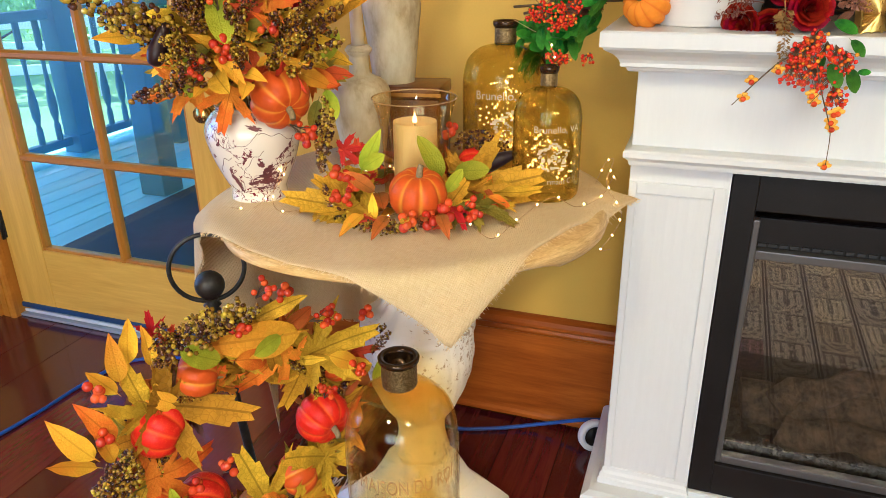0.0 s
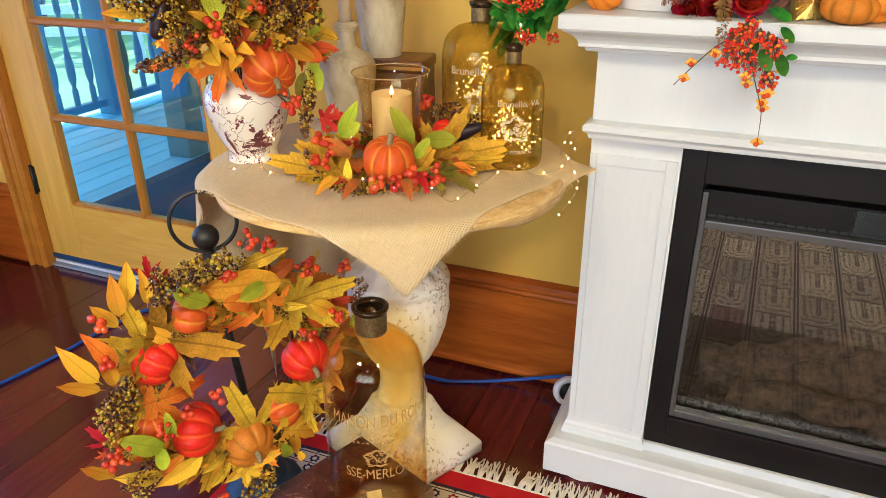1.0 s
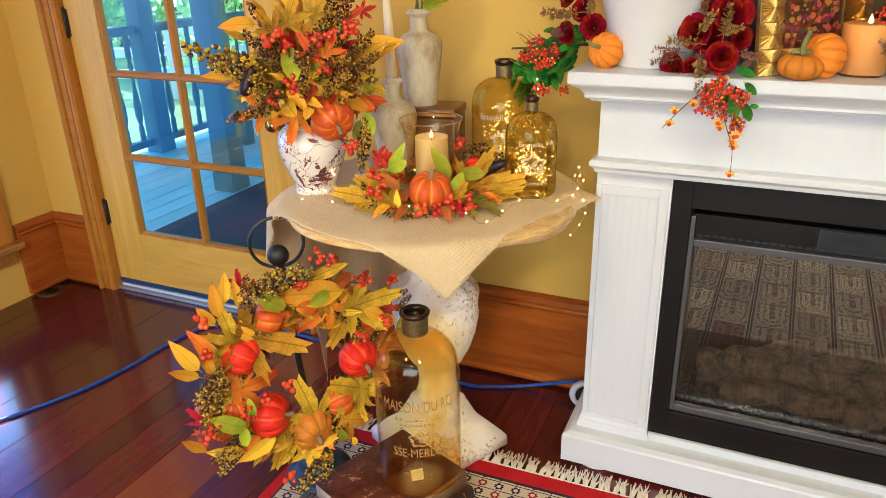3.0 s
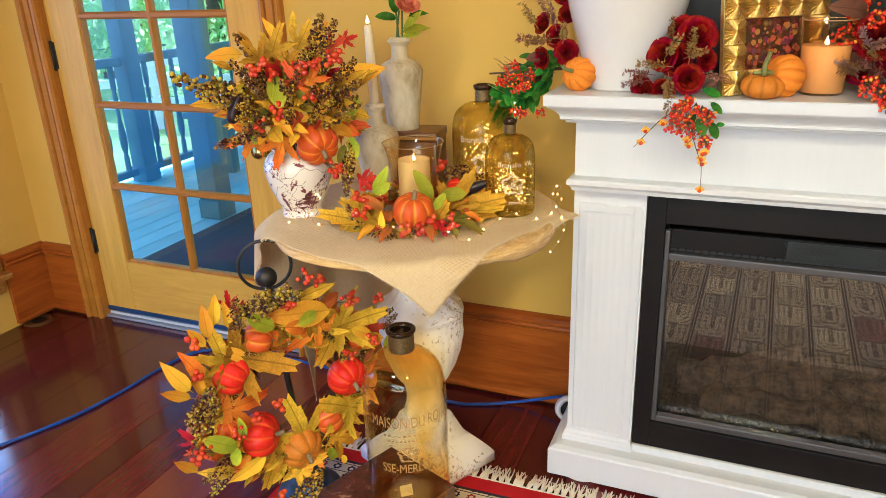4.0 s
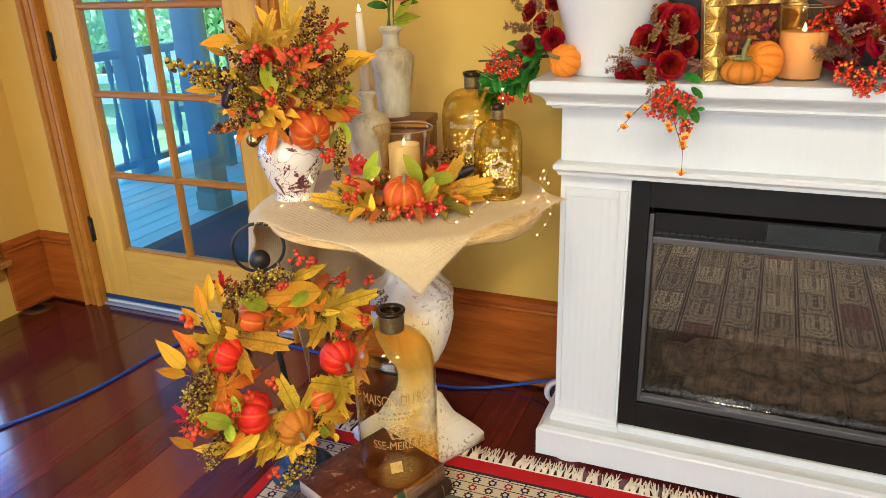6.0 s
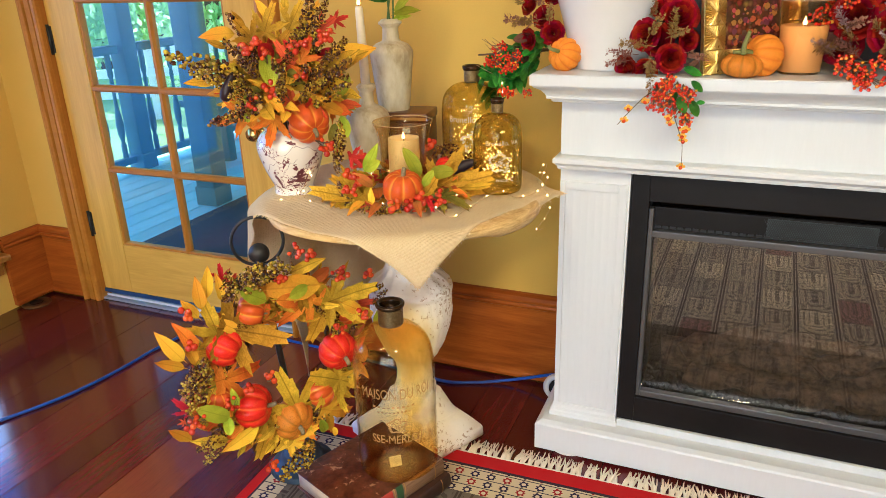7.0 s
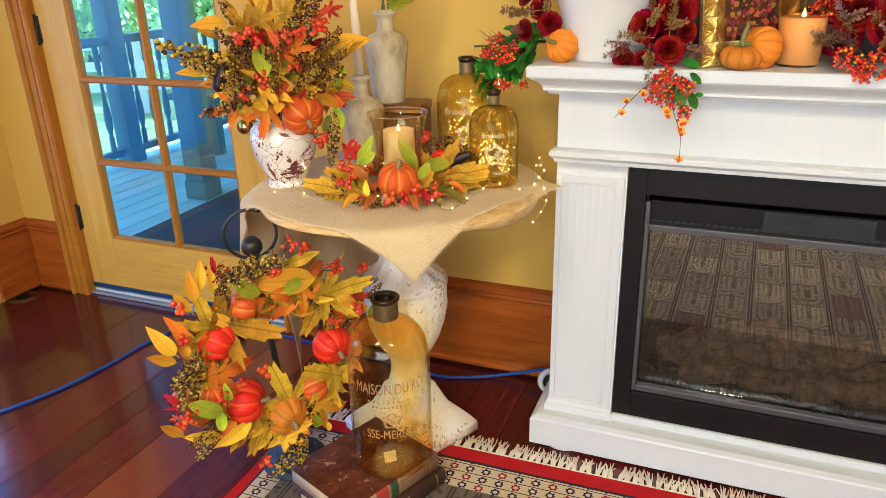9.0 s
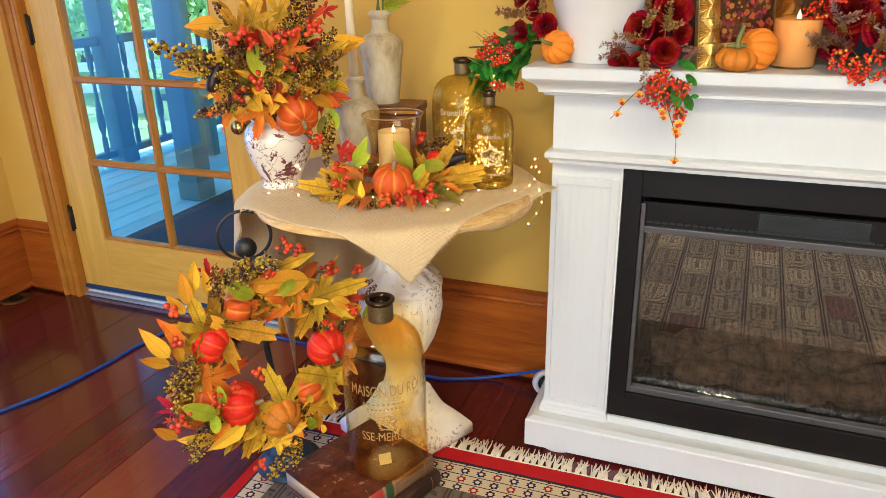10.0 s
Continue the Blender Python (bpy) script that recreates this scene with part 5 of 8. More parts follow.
def blade_shape(width, curl, tip=1.0, seed=0, wavy=0.02):
    rr = random.Random(seed)
    n, v, f = 12, [], []
    for i in range(n + 1):
        x = i / n
        w = width * (math.sin(math.pi * min(1, x ** 0.75)) ** 0.9 if tip >= 1 else math.sin(math.pi * (0.04 + 0.96 * x)) ** 0.6)
        if i in (0, n):
            w = 0.004
        for s in (-1, -0.5, 0, 0.5, 1):
            v.append((x, s * w, curl * x * x + abs(s) * w * 0.35 + wavy * math.sin(x * 17 + s * 2) * abs(s)))
    for i in range(n):
        for k in range(4):
            a = i * 5 + k
            f.append((a, a + 5, a + 6, a + 1))
    acc = (v, f)
    add(acc, tube([(0.02, 0, -0.004), (-0.12, 0, -0.01)], 0.012, 5, 0.7))
    return acc


SHAPES = {
    "maple": [maple_shape(c, s) for c, s in ((-0.25, 1), (0.2, 2), (-0.5, 3))],
    "lance": [blade_shape(w, c, 1.0, s) for w, c, s in ((0.19, -0.25, 1), (0.165, 0.2, 2), (0.21, -0.5, 3))],
    "oval": [blade_shape(w, c, 0.5, s, 0.01) for w, c, s in ((0.24, -0.2, 1), (0.28, 0.15, 2), (0.22, -0.4, 3))],
}
LEAF_CACHE = {}


def leaf(parent, shape, color, p, along, normal, size, pick=0):
    k = (shape, color, pick % 3)
    if k not in LEAF_CACHE:
        v, f = SHAPES[shape][pick % 3]
        LEAF_CACHE[k] = mesh(shape + "_leaf", v, f, LM[color])
    return link("leaf", LEAF_CACHE[k], None, parent, m=aim(p, along, normal, size))


def berry_mat(name, stops, rough=0.25):
    m, t, b = graph(name)
    g = t.nodes.new("ShaderNodeNewGeometry")
    t.links.new(ramp(t, g.outputs["Random Per Island"], stops), b.inputs["Base Color"])
    b.inputs["Roughness"].default_value = rough
    b.inputs["Coat Weight"].default_value = 0.3
    return m


BM_OLIVE = berry_mat("olive_berries", ((0.0, (0.03, 0.006, 0.004)), (0.30, (0.09, 0.028, 0.004)), (0.55, (0.30, 0.17, 0.004)), (1.0, (0.62, 0.46, 0.010))))
BM_BROWN = berry_mat("brown_berries", ((0.0, (0.025, 0.005, 0.004)), (0.40, (0.085, 0.02, 0.005)), (0.75, (0.24, 0.11, 0.006)), (1.0, (0.50, 0.34, 0.012))))


def berry_one():
    m, t, b = graph("orange_berry")
    oi = t.nodes.new("ShaderNodeObjectInfo")
    t.links.new(ramp(t, oi.outputs["Random"], ((0.0, (0.46, 0.022, 0.003)), (0.5, (0.62, 0.05, 0.003)), (1.0, (0.74, 0.11, 0.004)))), b.inputs["Base Color"])
    b.inputs["Roughness"].default_value, b.inputs["Coat Weight"].default_value = 0.25, 0.3
    return m


BM_RED = berry_mat("scarlet_berries", ((0.0, (0.62, 0.014, 0.003)), (0.55, (0.74, 0.04, 0.003)), (0.82, (0.84, 0.12, 0.004)), (1.0, (0.90, 0.44, 0.008))))
M_STEM = plain("brown_stem", (0.06, 0.035, 0.015), (0.14, 0.08, 0.03), 0.7, scale=40, fine=200)
M_GSTEM = plain("green_stem", (0.05, 0.10, 0.015), (0.10, 0.16, 0.03), 0.6, scale=40, fine=200)


def plume_shape(length, count, br, fat, seed):
    rr = random.Random(seed)
    acc = ([], [])
    for k in range(count):
        s = (k + rr.random()) / count
        w = fat * (math.sin(math.pi * (0.12 + 0.80 * s)) ** 0.8)
        a, q = rr.uniform(0, 6.283), rr.uniform(0.35, 1.0) * w
        x = length * (0.06 + 0.94 * s)
        add(acc, BALL, s=br * rr.uniform(0.75, 1.2), o=(x + rr.uniform(-1, 1) * br, q * math.cos(a), q * math.sin(a)))
    return acc


def sprig_shape(count, br, spread, seed):
    """Round berries on thin stalks: the places and sizes of the berries, and the stalks."""
    rr = random.Random(seed)
    spots, st = [], []
    for k in range(count):
        a, z = rr.uniform(0, 6.283), rr.uniform(0.2, 1.0) * spread * 1.5
        q = rr.uniform(0.3, 1.0) * spread * 0.7
        e = (z, q * math.cos(a), q * math.sin(a))
        spots.append((e, br * rr.uniform(0.85, 1.15)))
        st.append(tube([(0, 0, 0), (z * 0.5, e[1] * 0.3, e[2] * 0.3), e], 0.0008, 4))
    return spots, st


PLUMES = {(c, i): mesh("berry_plume", *plume_shape(1.0, n, br, fat, 7 * i + len(c)), mt) for c, mt in (("olive", BM_OLIVE), ("brown", BM_BROWN)) for i, (n, br, fat) in enumerate(((130, 0.032, 0.16), (150, 0.030, 0.19), (90, 0.035, 0.13)))}
SPRIGS = {}
for i, (n, br, sp) in enumerate(((7, 0.0078, 0.026), (5, 0.0080, 0.02), (9, 0.0070, 0.03))):
    spots, st = sprig_shape(n, br, sp, 31 + i)
    SPRIGS["orange", i] = (spots, [mesh("stalk", *vf, M_STEM) for vf in st])
for i, (n, br, sp) in enumerate(((34, 0.0042, 0.03), (44, 0.0040, 0.036), (22, 0.0042, 0.024))):
    spots, st = sprig_shape(n, br, sp, 31 + i)
    acc, stalks = ([], []), ([], [])
    for (e, r), vf in zip(spots, st):
        add(acc, BALL, s=r, o=e)
        add(stalks, vf)
    SPRIGS["red", i] = (mesh("scarlet_spray", *acc, BM_RED), [mesh("berry_sprig", *stalks, M_STEM)])
BERRY = mesh("berry", *BALL_FINE, berry_one())


def plume(parent, color, p, along, length, pick=0):
    return link("berry_plume", PLUMES[color, pick % 3], None, parent, "small " + color + " artificial berries", m=aim(p, along, (0.3, -0.4, 1), length))


def sprig(parent, color, p, along, pick=0, s=1.0):
    a, b = SPRIGS[color, pick % 3]
    o = link("berry_sprig", b[0], None, parent, "round " + color + " artificial berries on thin stalks", m=aim(p, along, (0.2, -0.5, 1), s))
    if color == "orange":
        for st in b[1:]:
            link("stalk", st, None, o)
        for e, r in a:
            link("berry", BERRY, None, o, m=Matrix.Translation(e) @ Matrix.Diagonal((r, r, r, 1)))
    else:
        link("scarlet_spray", a, None, o)["kind"] = "stuff"
        o["kind"] = "stuff"
    return o


def pumpkin_mat(name, body, streak, ribs, rough=0.35, coat=0.3, speck=0.0):
    m, t, b = graph(name)
    tc = t.nodes.new("ShaderNodeTexCoord")
    sep = t.nodes.new("ShaderNodeSeparateXYZ")
    t.links.new(tc.outputs["Object"], sep.inputs[0])
    ang = math_(t, "ARCTAN2", sep.outputs[1], sep.outputs[0])
    s = math_(t, "ABSOLUTE", math_(t, "COSINE", math_(t, "MULTIPLY", ang, ribs / 2)))
    f = math_(t, "POWER", s, 22.0)
    n = noise_(t, tc.outputs["Object"], 5.0, 5)
    col = mixc(t, math_(t, "MULTIPLY", f, 0.75), mixc(t, n, tuple(c * 0.72 for c in body), body), streak)
    if speck:
        vo = t.nodes.new("ShaderNodeTexNoise")
        vo.inputs["Scale"].default_value = 26
        t.links.new(tc.outputs["Object"], vo.inputs["Vector"])
        col = mixc(t, math_(t, "MULTIPLY", math_(t, "GREATER_THAN", vo.outputs[0], 0.60), speck), col, streak)
    t.links.new(col, b.inputs["Base Color"])
    b.inputs["Roughness"].default_value = rough
    b.inputs["Coat Weight"].default_value = coat * 0.2
    b.inputs["Specular IOR Level"].default_value = 0.2
    bump(t, b, noise_(t, tc.outputs["Object"], 40, 3), 0.15, 0.03)
    return m


PM = {
    "orange": (pumpkin_mat("orange_pumpkin", (0.72, 0.11, 0.002), (0.84, 0.36, 0.012), 8), 8),
    "red": (pumpkin_mat("scarlet_pumpkin", (0.80, 0.016, 0.001), (0.88, 0.12, 0.002), 9, 0.3, 0.4, 0.5), 9),
    "brown": (pumpkin_mat("russet_pumpkin", (0.66, 0.16, 0.006), (0.30, 0.08, 0.005), 8, 0.45, 0.1), 8),
    "real": (pumpkin_mat("mini_pumpkin", (0.92, 0.31, 0.001), (0.70, 0.17, 0.001), 10, 0.6, 0.0), 10),
    "specked": (pumpkin_mat("specked_gourd", (0.76, 0.26, 0.005), (0.34, 0.14, 0.005), 8, 0.5, 0.1, 0.7), 8),
}
PUMP = {}


def pumpkin_mesh(kind, squash):
    if (kind, squash) not in PUMP:
        mt, ribs = PM[kind]
        nu, nv = ribs * 8, 18
        v, f = [], []
        for i in range(nu):
            a = 2 * math.pi * i / nu
            groove = 1 - 0.11 * abs(math.cos(a * ribs / 2)) ** 7
            for j in range(nv + 1):
                ph = math.pi * j / nv
                r = math.sin(ph) ** 0.85 if 0 < j < nv else 0
                z = math.cos(ph) * squash
                z -= 0.24 * squash * math.exp(-(r / 0.33) ** 2) * (1 if ph < 1.57 else -1)
                v.append((r * groove * math.cos(a), r * groove * math.sin(a), z))
        for i in range(nu):
            for j in range(nv):
                p, q = i * (nv + 1) + j, (i + 1) % nu * (nv + 1) + j
                f.append((p, p + 1, q + 1, q))
        PUMP[kind, squash] = mesh("pumpkin", v, f, mt)
    return PUMP[kind, squash]


STALK = mesh("stalk", *tube(curve_points([(0, 0, 0.5), (0.02, 0, 0.72), (0.06, 0.02, 0.9), (0.14, 0.03, 1.05)], 3), 0.13, 8, 0.75), plain("pumpkin_stalk", (0.16, 0.12, 0.05), (0.34, 0.27, 0.14), 0.7, scale=20))
STALK_GREEN = mesh("stalk", *tube(curve_points([(0, 0, 0.5), (0.0, 0.05, 0.95), (0.08, 0.0, 1.35), (0.05, -0.1, 1.6)], 3), 0.13, 8, 0.7), plain("green_stalk", (0.12, 0.16, 0.03), (0.28, 0.28, 0.08), 0.6, scale=20))


def pumpkin(parent, kind, p, axis, r, squash=0.78, name="pumpkin", stalk=None, label=""):
    o = link(name, pumpkin_mesh(kind, squash), None, parent, label, m=aim(p, Vector(axis).orthogonal(), axis, r))
    link("stalk", stalk or STALK, None, o)
    return o


def petal_mat(name, c1, c2):
    m = plain(name, c1, c2, 0.6, scale=2.5, fine=30, bumps=0.15, spread=0.35)
    m.node_tree.nodes["Principled BSDF"].inputs["Specular IOR Level"].default_value = 0.1
    return m


M_ROSE = petal_mat("crimson_petals", (0.12, 0.0004, 0.0020), (0.42, 0.0012, 0.006))
# rose petals by ring: count, radius, height, half width, roll of the lip
RINGS = ((3, 0.20, 0.92, 1.25, 0.02), (4, 0.36, 0.96, 1.00, 0.04), (5, 0.54, 0.94, 0.85, 0.07), (6, 0.72, 0.84, 0.72, 0.10), (6, 0.90, 0.66, 0.66, 0.14))


def petal_shape(rad, hgt, wide, lip, seed):
    rr = random.Random(seed)
    v, f, ph = [], [], rr.uniform(0, 6)
    for i in range(7):
        s = i / 6
        for j in range(9):
            q = j / 8 * 2 - 1
            w = wide * (0.45 + 0.55 * math.sin(math.pi * min(1, 0.15 + 0.6 * s))) * (1 - 0.12 * s * s)
            r = rad * (0.28 + 0.72 * s ** 0.55) + lip * max(0, (s - 0.7) / 0.3) ** 1.5 + 0.02 * math.sin(q * 5 + ph) * s
            z = hgt * s - lip * 0.7 * max(0, (s - 0.8) / 0.2) - 0.10 * hgt * q * q * s + 0.018 * math.sin(q * 8 + ph) * s
            v.append((r * math.cos(q * w), r * math.sin(q * w), z))
    for i in range(6):
        for j in range(8):
            p = i * 9 + j
            f.append((p, p + 1, p + 10, p + 9))
    return v, f


def rose_set(mat):
    core = ([], [])
    for k in range(3):
        add(core, petal_shape(0.11, 0.78, 1.9, 0.0, 50 + k), pose(0, 0, 0, 0, 0, 120 * k))
    return mesh("rose", *core, mat), [mesh("petal", *petal_shape(r, h, w, lp, i), mat) for i, (n, r, h, w, lp) in enumerate(RINGS)]


ROSE_RED = rose_set(M_ROSE)
RPET = random.Random(66)


def rose(parent, p, axis, r, pick=0, made=None, label="crimson artificial rose"):
    core, petals = made or ROSE_RED
    o = link("rose", core, None, parent, label, m=aim(Vector(p) - Vector(axis).normalized() * r * 0.3, Vector(axis).orthogonal(), axis, r))
    for (n, *_), me in zip(RINGS, petals):
        a0 = RPET.uniform(0, 360)
        for k in range(n):
            link("petal", me, None, o, m=pose(0, 0, 0, RPET.uniform(-3, 3), RPET.uniform(-3, 3), a0 + 360 / n * k + RPET.uniform(-9, 9)))
    return o


M_PLUMEY = plain("dusty_rose_filler", (0.20, 0.08, 0.05), (0.38, 0.17, 0.10), 0.8, scale=20, spread=0.3)
M_STRAW = plain("straw_filler", (0.20, 0.11, 0.022), (0.40, 0.24, 0.05), 0.8, scale=20, spread=0.3)


def filler_shape(seed):
    """A feathery spray of tiny side leaves on a stalk."""
    rr = random.Random(seed)
    acc = ([], [])
    add(acc, tube([(0, 0, 0), (0.5, 0.02, 0.03), (1, 0, 0.0)], 0.012, 4, 0.4))
    for k in range(150):
        x = rr.uniform(0.2, 1.02)
        a, ln = rr.uniform(0, 6.283), rr.uniform(0.08, 0.17) * (1.15 - 0.5 * x)
        d = Vector((rr.uniform(0.3, 0.9), math.cos(a), math.sin(a))).normalized()
        p = Vector((x, 0, 0.02)) + d * rr.uniform(0, 0.1)
        s = d.orthogonal().normalized() * ln * 0.3
        b = len(acc[0])
        acc[0].extend([p, p + d * ln * 0.5 + s, p + d * ln, p + d * ln * 0.5 - s])
        acc[1].append((b, b + 1, b + 2, b + 3))
    return acc


FILL = {(c, i): mesh("filler_spray", *filler_shape(60 + i), mt, smooth=False) for c, mt in (("rose", M_PLUMEY), ("straw", M_STRAW), ("mauve", LM["mauve"])) for i in range(2)}


def filler(parent, color, p, along, length, pick=0):
    return link("filler_spray", FILL[color, pick % 2], None, parent, m=aim(p, along, (0.1, -0.5, 1), length))


def flat(deg, lean=0.0):
    """A direction in the plane of local x and z, leaning out to the front (-y)."""
    return Vector((math.cos(radians(deg)), -lean, math.sin(radians(deg))))


# ---- wreath on its iron stand ----
stand = thing("wreath_stand", (-0.682, 1.012, 0.009), "dark iron wreath stand with a ball finial and ring hook", "stand")
sv, sf = lathe(curve_points([(0, 0.0), (0.084, 0.0), (0.088, 0.006), (0.086, 0.014), (0.076, 0.020), (0.068, 0.024), (0.058, 0.034), (0.05, 0.052), (0.03, 0.062), (0.014, 0.068), (0.011, 0.09)], 3), 72, lambda a, r, z: r + (0.0016 * math.sin(a * 36) if 0.055 < r else 0))
link("foot", mesh("foot", sv, sf, plain("blued_iron", (0.018, 0.035, 0.055), (0.045, 0.07, 0.10), 0.5, 0.3, scale=30, fine=200, bumps=0.4)), None, stand, "round ridged iron foot")
top = Vector((-0.036, -0.027, 0.60))
link("pole", mesh("pole", *tube([(0, 0, 0.06), top * 0.5 + Vector((0, 0, 0.03)), top], 0.0085, 12), M_IRON), None, stand)
link("finial", mesh("finial", [tuple(c * 0.0262 for c in v) for v in ball_mesh(3)[0]], ball_mesh(3)[1], M_IRON), None, stand, "pitted iron ball", Matrix.Translation(top + Vector((0, 0, 0.05))))
link("finial_neck", mesh("finial_neck", *lathe([(0.009, 0), (0.014, 0.004), (0.009, 0.010), (0.016, 0.016), (0.010, 0.022), (0.013, 0.03)], 20), M_IRON), None, stand, m=Matrix.Translation(top + Vector((0, 0, -0.004))))
ring = [Vector((0.063 * math.cos(radians(a)), 0, 0.063 * math.sin(radians(a)))) for a in range(62, 62 + 342, 6)]
link("ring_hook", mesh("ring_hook", *tube(ring, 0.0042, 10), M_IRON), None, stand, "open iron ring", Matrix.Translation(top + Vector((0, 0, 0.083))) @ pose(0, 0, 0, 0, 0, 38))

wr = thing("autumn_wreath", (-0.635, 0.923, 0.404), "autumn wreath of gold leaves, small pumpkins and berries", "wreath", turn=59)
rw = random.Random(17)
RC = (-0.010, 0.0)
for k in range(11):
    ph, q = rw.uniform(0, 6), rw.uniform(0.004, 0.016)
    pts = [(RC[0] + (0.152 + q * math.cos(5 * a + ph)) * math.cos(a), 0.012 + q * math.sin(4 * a + ph), RC[1] + (0.158 + q * math.cos(5 * a + ph)) * math.sin(a)) for a in np.linspace(0, 6.283, 40)]
    link("twig_hoop", mesh("twig_hoop", *tube(pts, rw.uniform(0.002, 0.0036), 5), M_STEM), None, wr)
for u, z, r, kind, ax in (
        (-0.15, 0.108, 0.046, 'red', (0.55, -0.6, -0.35)), (-0.08, 0.177, 0.039, 'orange', (0.75, -0.4, -0.25)), (0.133, -0.003, 0.049, 'red', (0.1, -0.9, -0.25)), (-0.107, -0.072, 0.051, 'red', (0.75, -0.6, 0.0)),
        (0.071, -0.102, 0.04, 'orange', (0.9, -0.2, 0.2)), (-0.183, -0.015, 0.036, 'orange', (-0.1, -0.4, 0.8)), (-0.011, -0.15, 0.051, 'specked', (0.1, -1.0, -0.2)), (0.173, 0.097, 0.033, 'orange', (0.2, -0.9, 0.2)),
        (-0.245, -0.009, 0.028, 'brown', (-0.6, -0.6, 0.2))):
    pumpkin(wr, kind, (u, -0.038, z), ax, r * 1.06, 0.84)
# leaves that stand out: place, direction of the tip, length, shape, colour
SHOWN = (
        (-0.182, 0.248, 85, 0.088, 'lance', 'yellow'), (-0.154, 0.239, 87, 0.065, 'lance', 'yellow'), (-0.201, 0.234, 92, 0.077, 'lance', 'yellow'), (-0.205, 0.208, 122, 0.076, 'lance', 'yellow'),
        (-0.223, 0.136, 113, 0.09, 'lance', 'orange'), (-0.256, 0.127, 121, 0.095, 'lance', 'yellow'), (-0.254, 0.1, 145, 0.084, 'lance', 'yellow'), (-0.231, 0.103, 100, 0.073, 'lance', 'yellow'),
        (-0.19, -0.11, 162, 0.088, 'lance', 'gold'), (-0.267, -0.085, 129, 0.084, 'lance', 'yellow'), (-0.111, -0.105, -152, 0.113, 'lance', 'yellow'), (0.084, 0.211, 170, 0.171, 'lance', 'yellow'),
        (0.015, 0.253, 12, 0.096, 'lance', 'gold'), (0.055, 0.22, 18, 0.083, 'oval', 'rust'), (0.136, 0.145, -35, 0.088, 'lance', 'yellow'))
for i, (u, z, deg, size, sh, col) in enumerate(SHOWN):
    leaf(wr, sh, col, (u, -0.062 - 0.008 * (i % 3), z), flat(deg, 0.05), (0.3 * math.sin(i * 2), -1, 0.2), size * (0.8 if sh == "oval" else 0.95), 0 if i % 3 else 1)
for i, (u, z, deg, size, sh, col) in enumerate((
        (-0.167, 0.152, 102, 0.093, 'maple', 'gold'), (-0.144, 0.157, -24, 0.145, 'maple', 'gold'), (-0.175, 0.04, -3, 0.101, 'maple', 'orange'), (0.114, 0.159, -117, 0.125, 'maple', 'gold'),
        (0.116, 0.148, 8, 0.125, 'maple', 'gold'), (0.057, 0.177, -143, 0.093, 'maple', 'orange'), (-0.0, -0.121, 106, 0.126, 'maple', 'gold'), (0.122, -0.079, 148, 0.124, 'maple', 'gold'),
        (0.074, -0.147, -29, 0.099, 'maple', 'yellow'), (-0.079, -0.119, -107, 0.115, 'maple', 'gold'), (-0.033, -0.199, 18, 0.082, 'maple', 'yellow'), (-0.089, -0.106, -168, 0.076, 'maple', 'gold'),
        (-0.139, 0.28, 92, 0.035, 'maple', 'red'), (-0.122, 0.261, 70, 0.033, 'maple', 'red'), (-0.261, -0.008, 128, 0.043, 'maple', 'red'), (-0.273, -0.04, -178, 0.016, 'maple', 'red'),
        (0.202, 0.116, -4, 0.047, 'maple', 'red'))):
    leaf(wr, sh, col, (u, -0.05 - 0.006 * (i % 3), z), flat(deg, 0.1), (0.12 * math.sin(i * 3), -1, 0.15), size * 1.08, i)
for i, (u, z, deg, size, sh, col) in enumerate((
        (-0.114, 0.255, -36, 0.107, 'oval', 'lime'), (0.047, 0.22, -167, 0.076, 'oval', 'lime'), (-0.164, -0.036, 84, 0.069, 'oval', 'lime'), (-0.18, -0.048, 144, 0.114, 'oval', 'lime'),
        (-0.186, -0.045, -92, 0.063, 'oval', 'lime'), (0.044, -0.152, -75, 0.078, 'oval', 'lime'), (0.076, -0.188, -75, 0.046, 'oval', 'yellow'), (0.248, 0.101, -140, 0.067, 'oval', 'lime'),
        (-0.034, 0.206, -17, 0.119, 'lance', 'orange'))):
    leaf(wr, sh, col, (u, -0.085, z), flat(deg, 0.05), (0.2 * math.sin(i), -1, 0.2), size * 0.72, i)
# inner leaves in mostly dark tones, painting shade into the gaps
for k in range(300):
    a = rw.uniform(0, 6.283)
    q = rw.uniform(0.136, 0.196)
    out = math.degrees(a) + rw.choice((-1, 1)) * rw.uniform(20, 95)
    sh = rw.choice(("maple", "lance", "lance", "oval"))
    col = rw.choice(("bronze", "gold", "olive", "rust", "rust", "olive", "gold", "bronze"))
    leaf(wr, sh, col, (RC[0] + q * math.cos(a), rw.uniform(-0.045, 0.02), RC[1] + q * math.sin(a)), flat(out, rw.uniform(-0.3, 0.5)), (rw.uniform(-0.5, 0.5), -1, rw.uniform(-0.5, 0.5)), rw.uniform(0.05, 0.082), k)
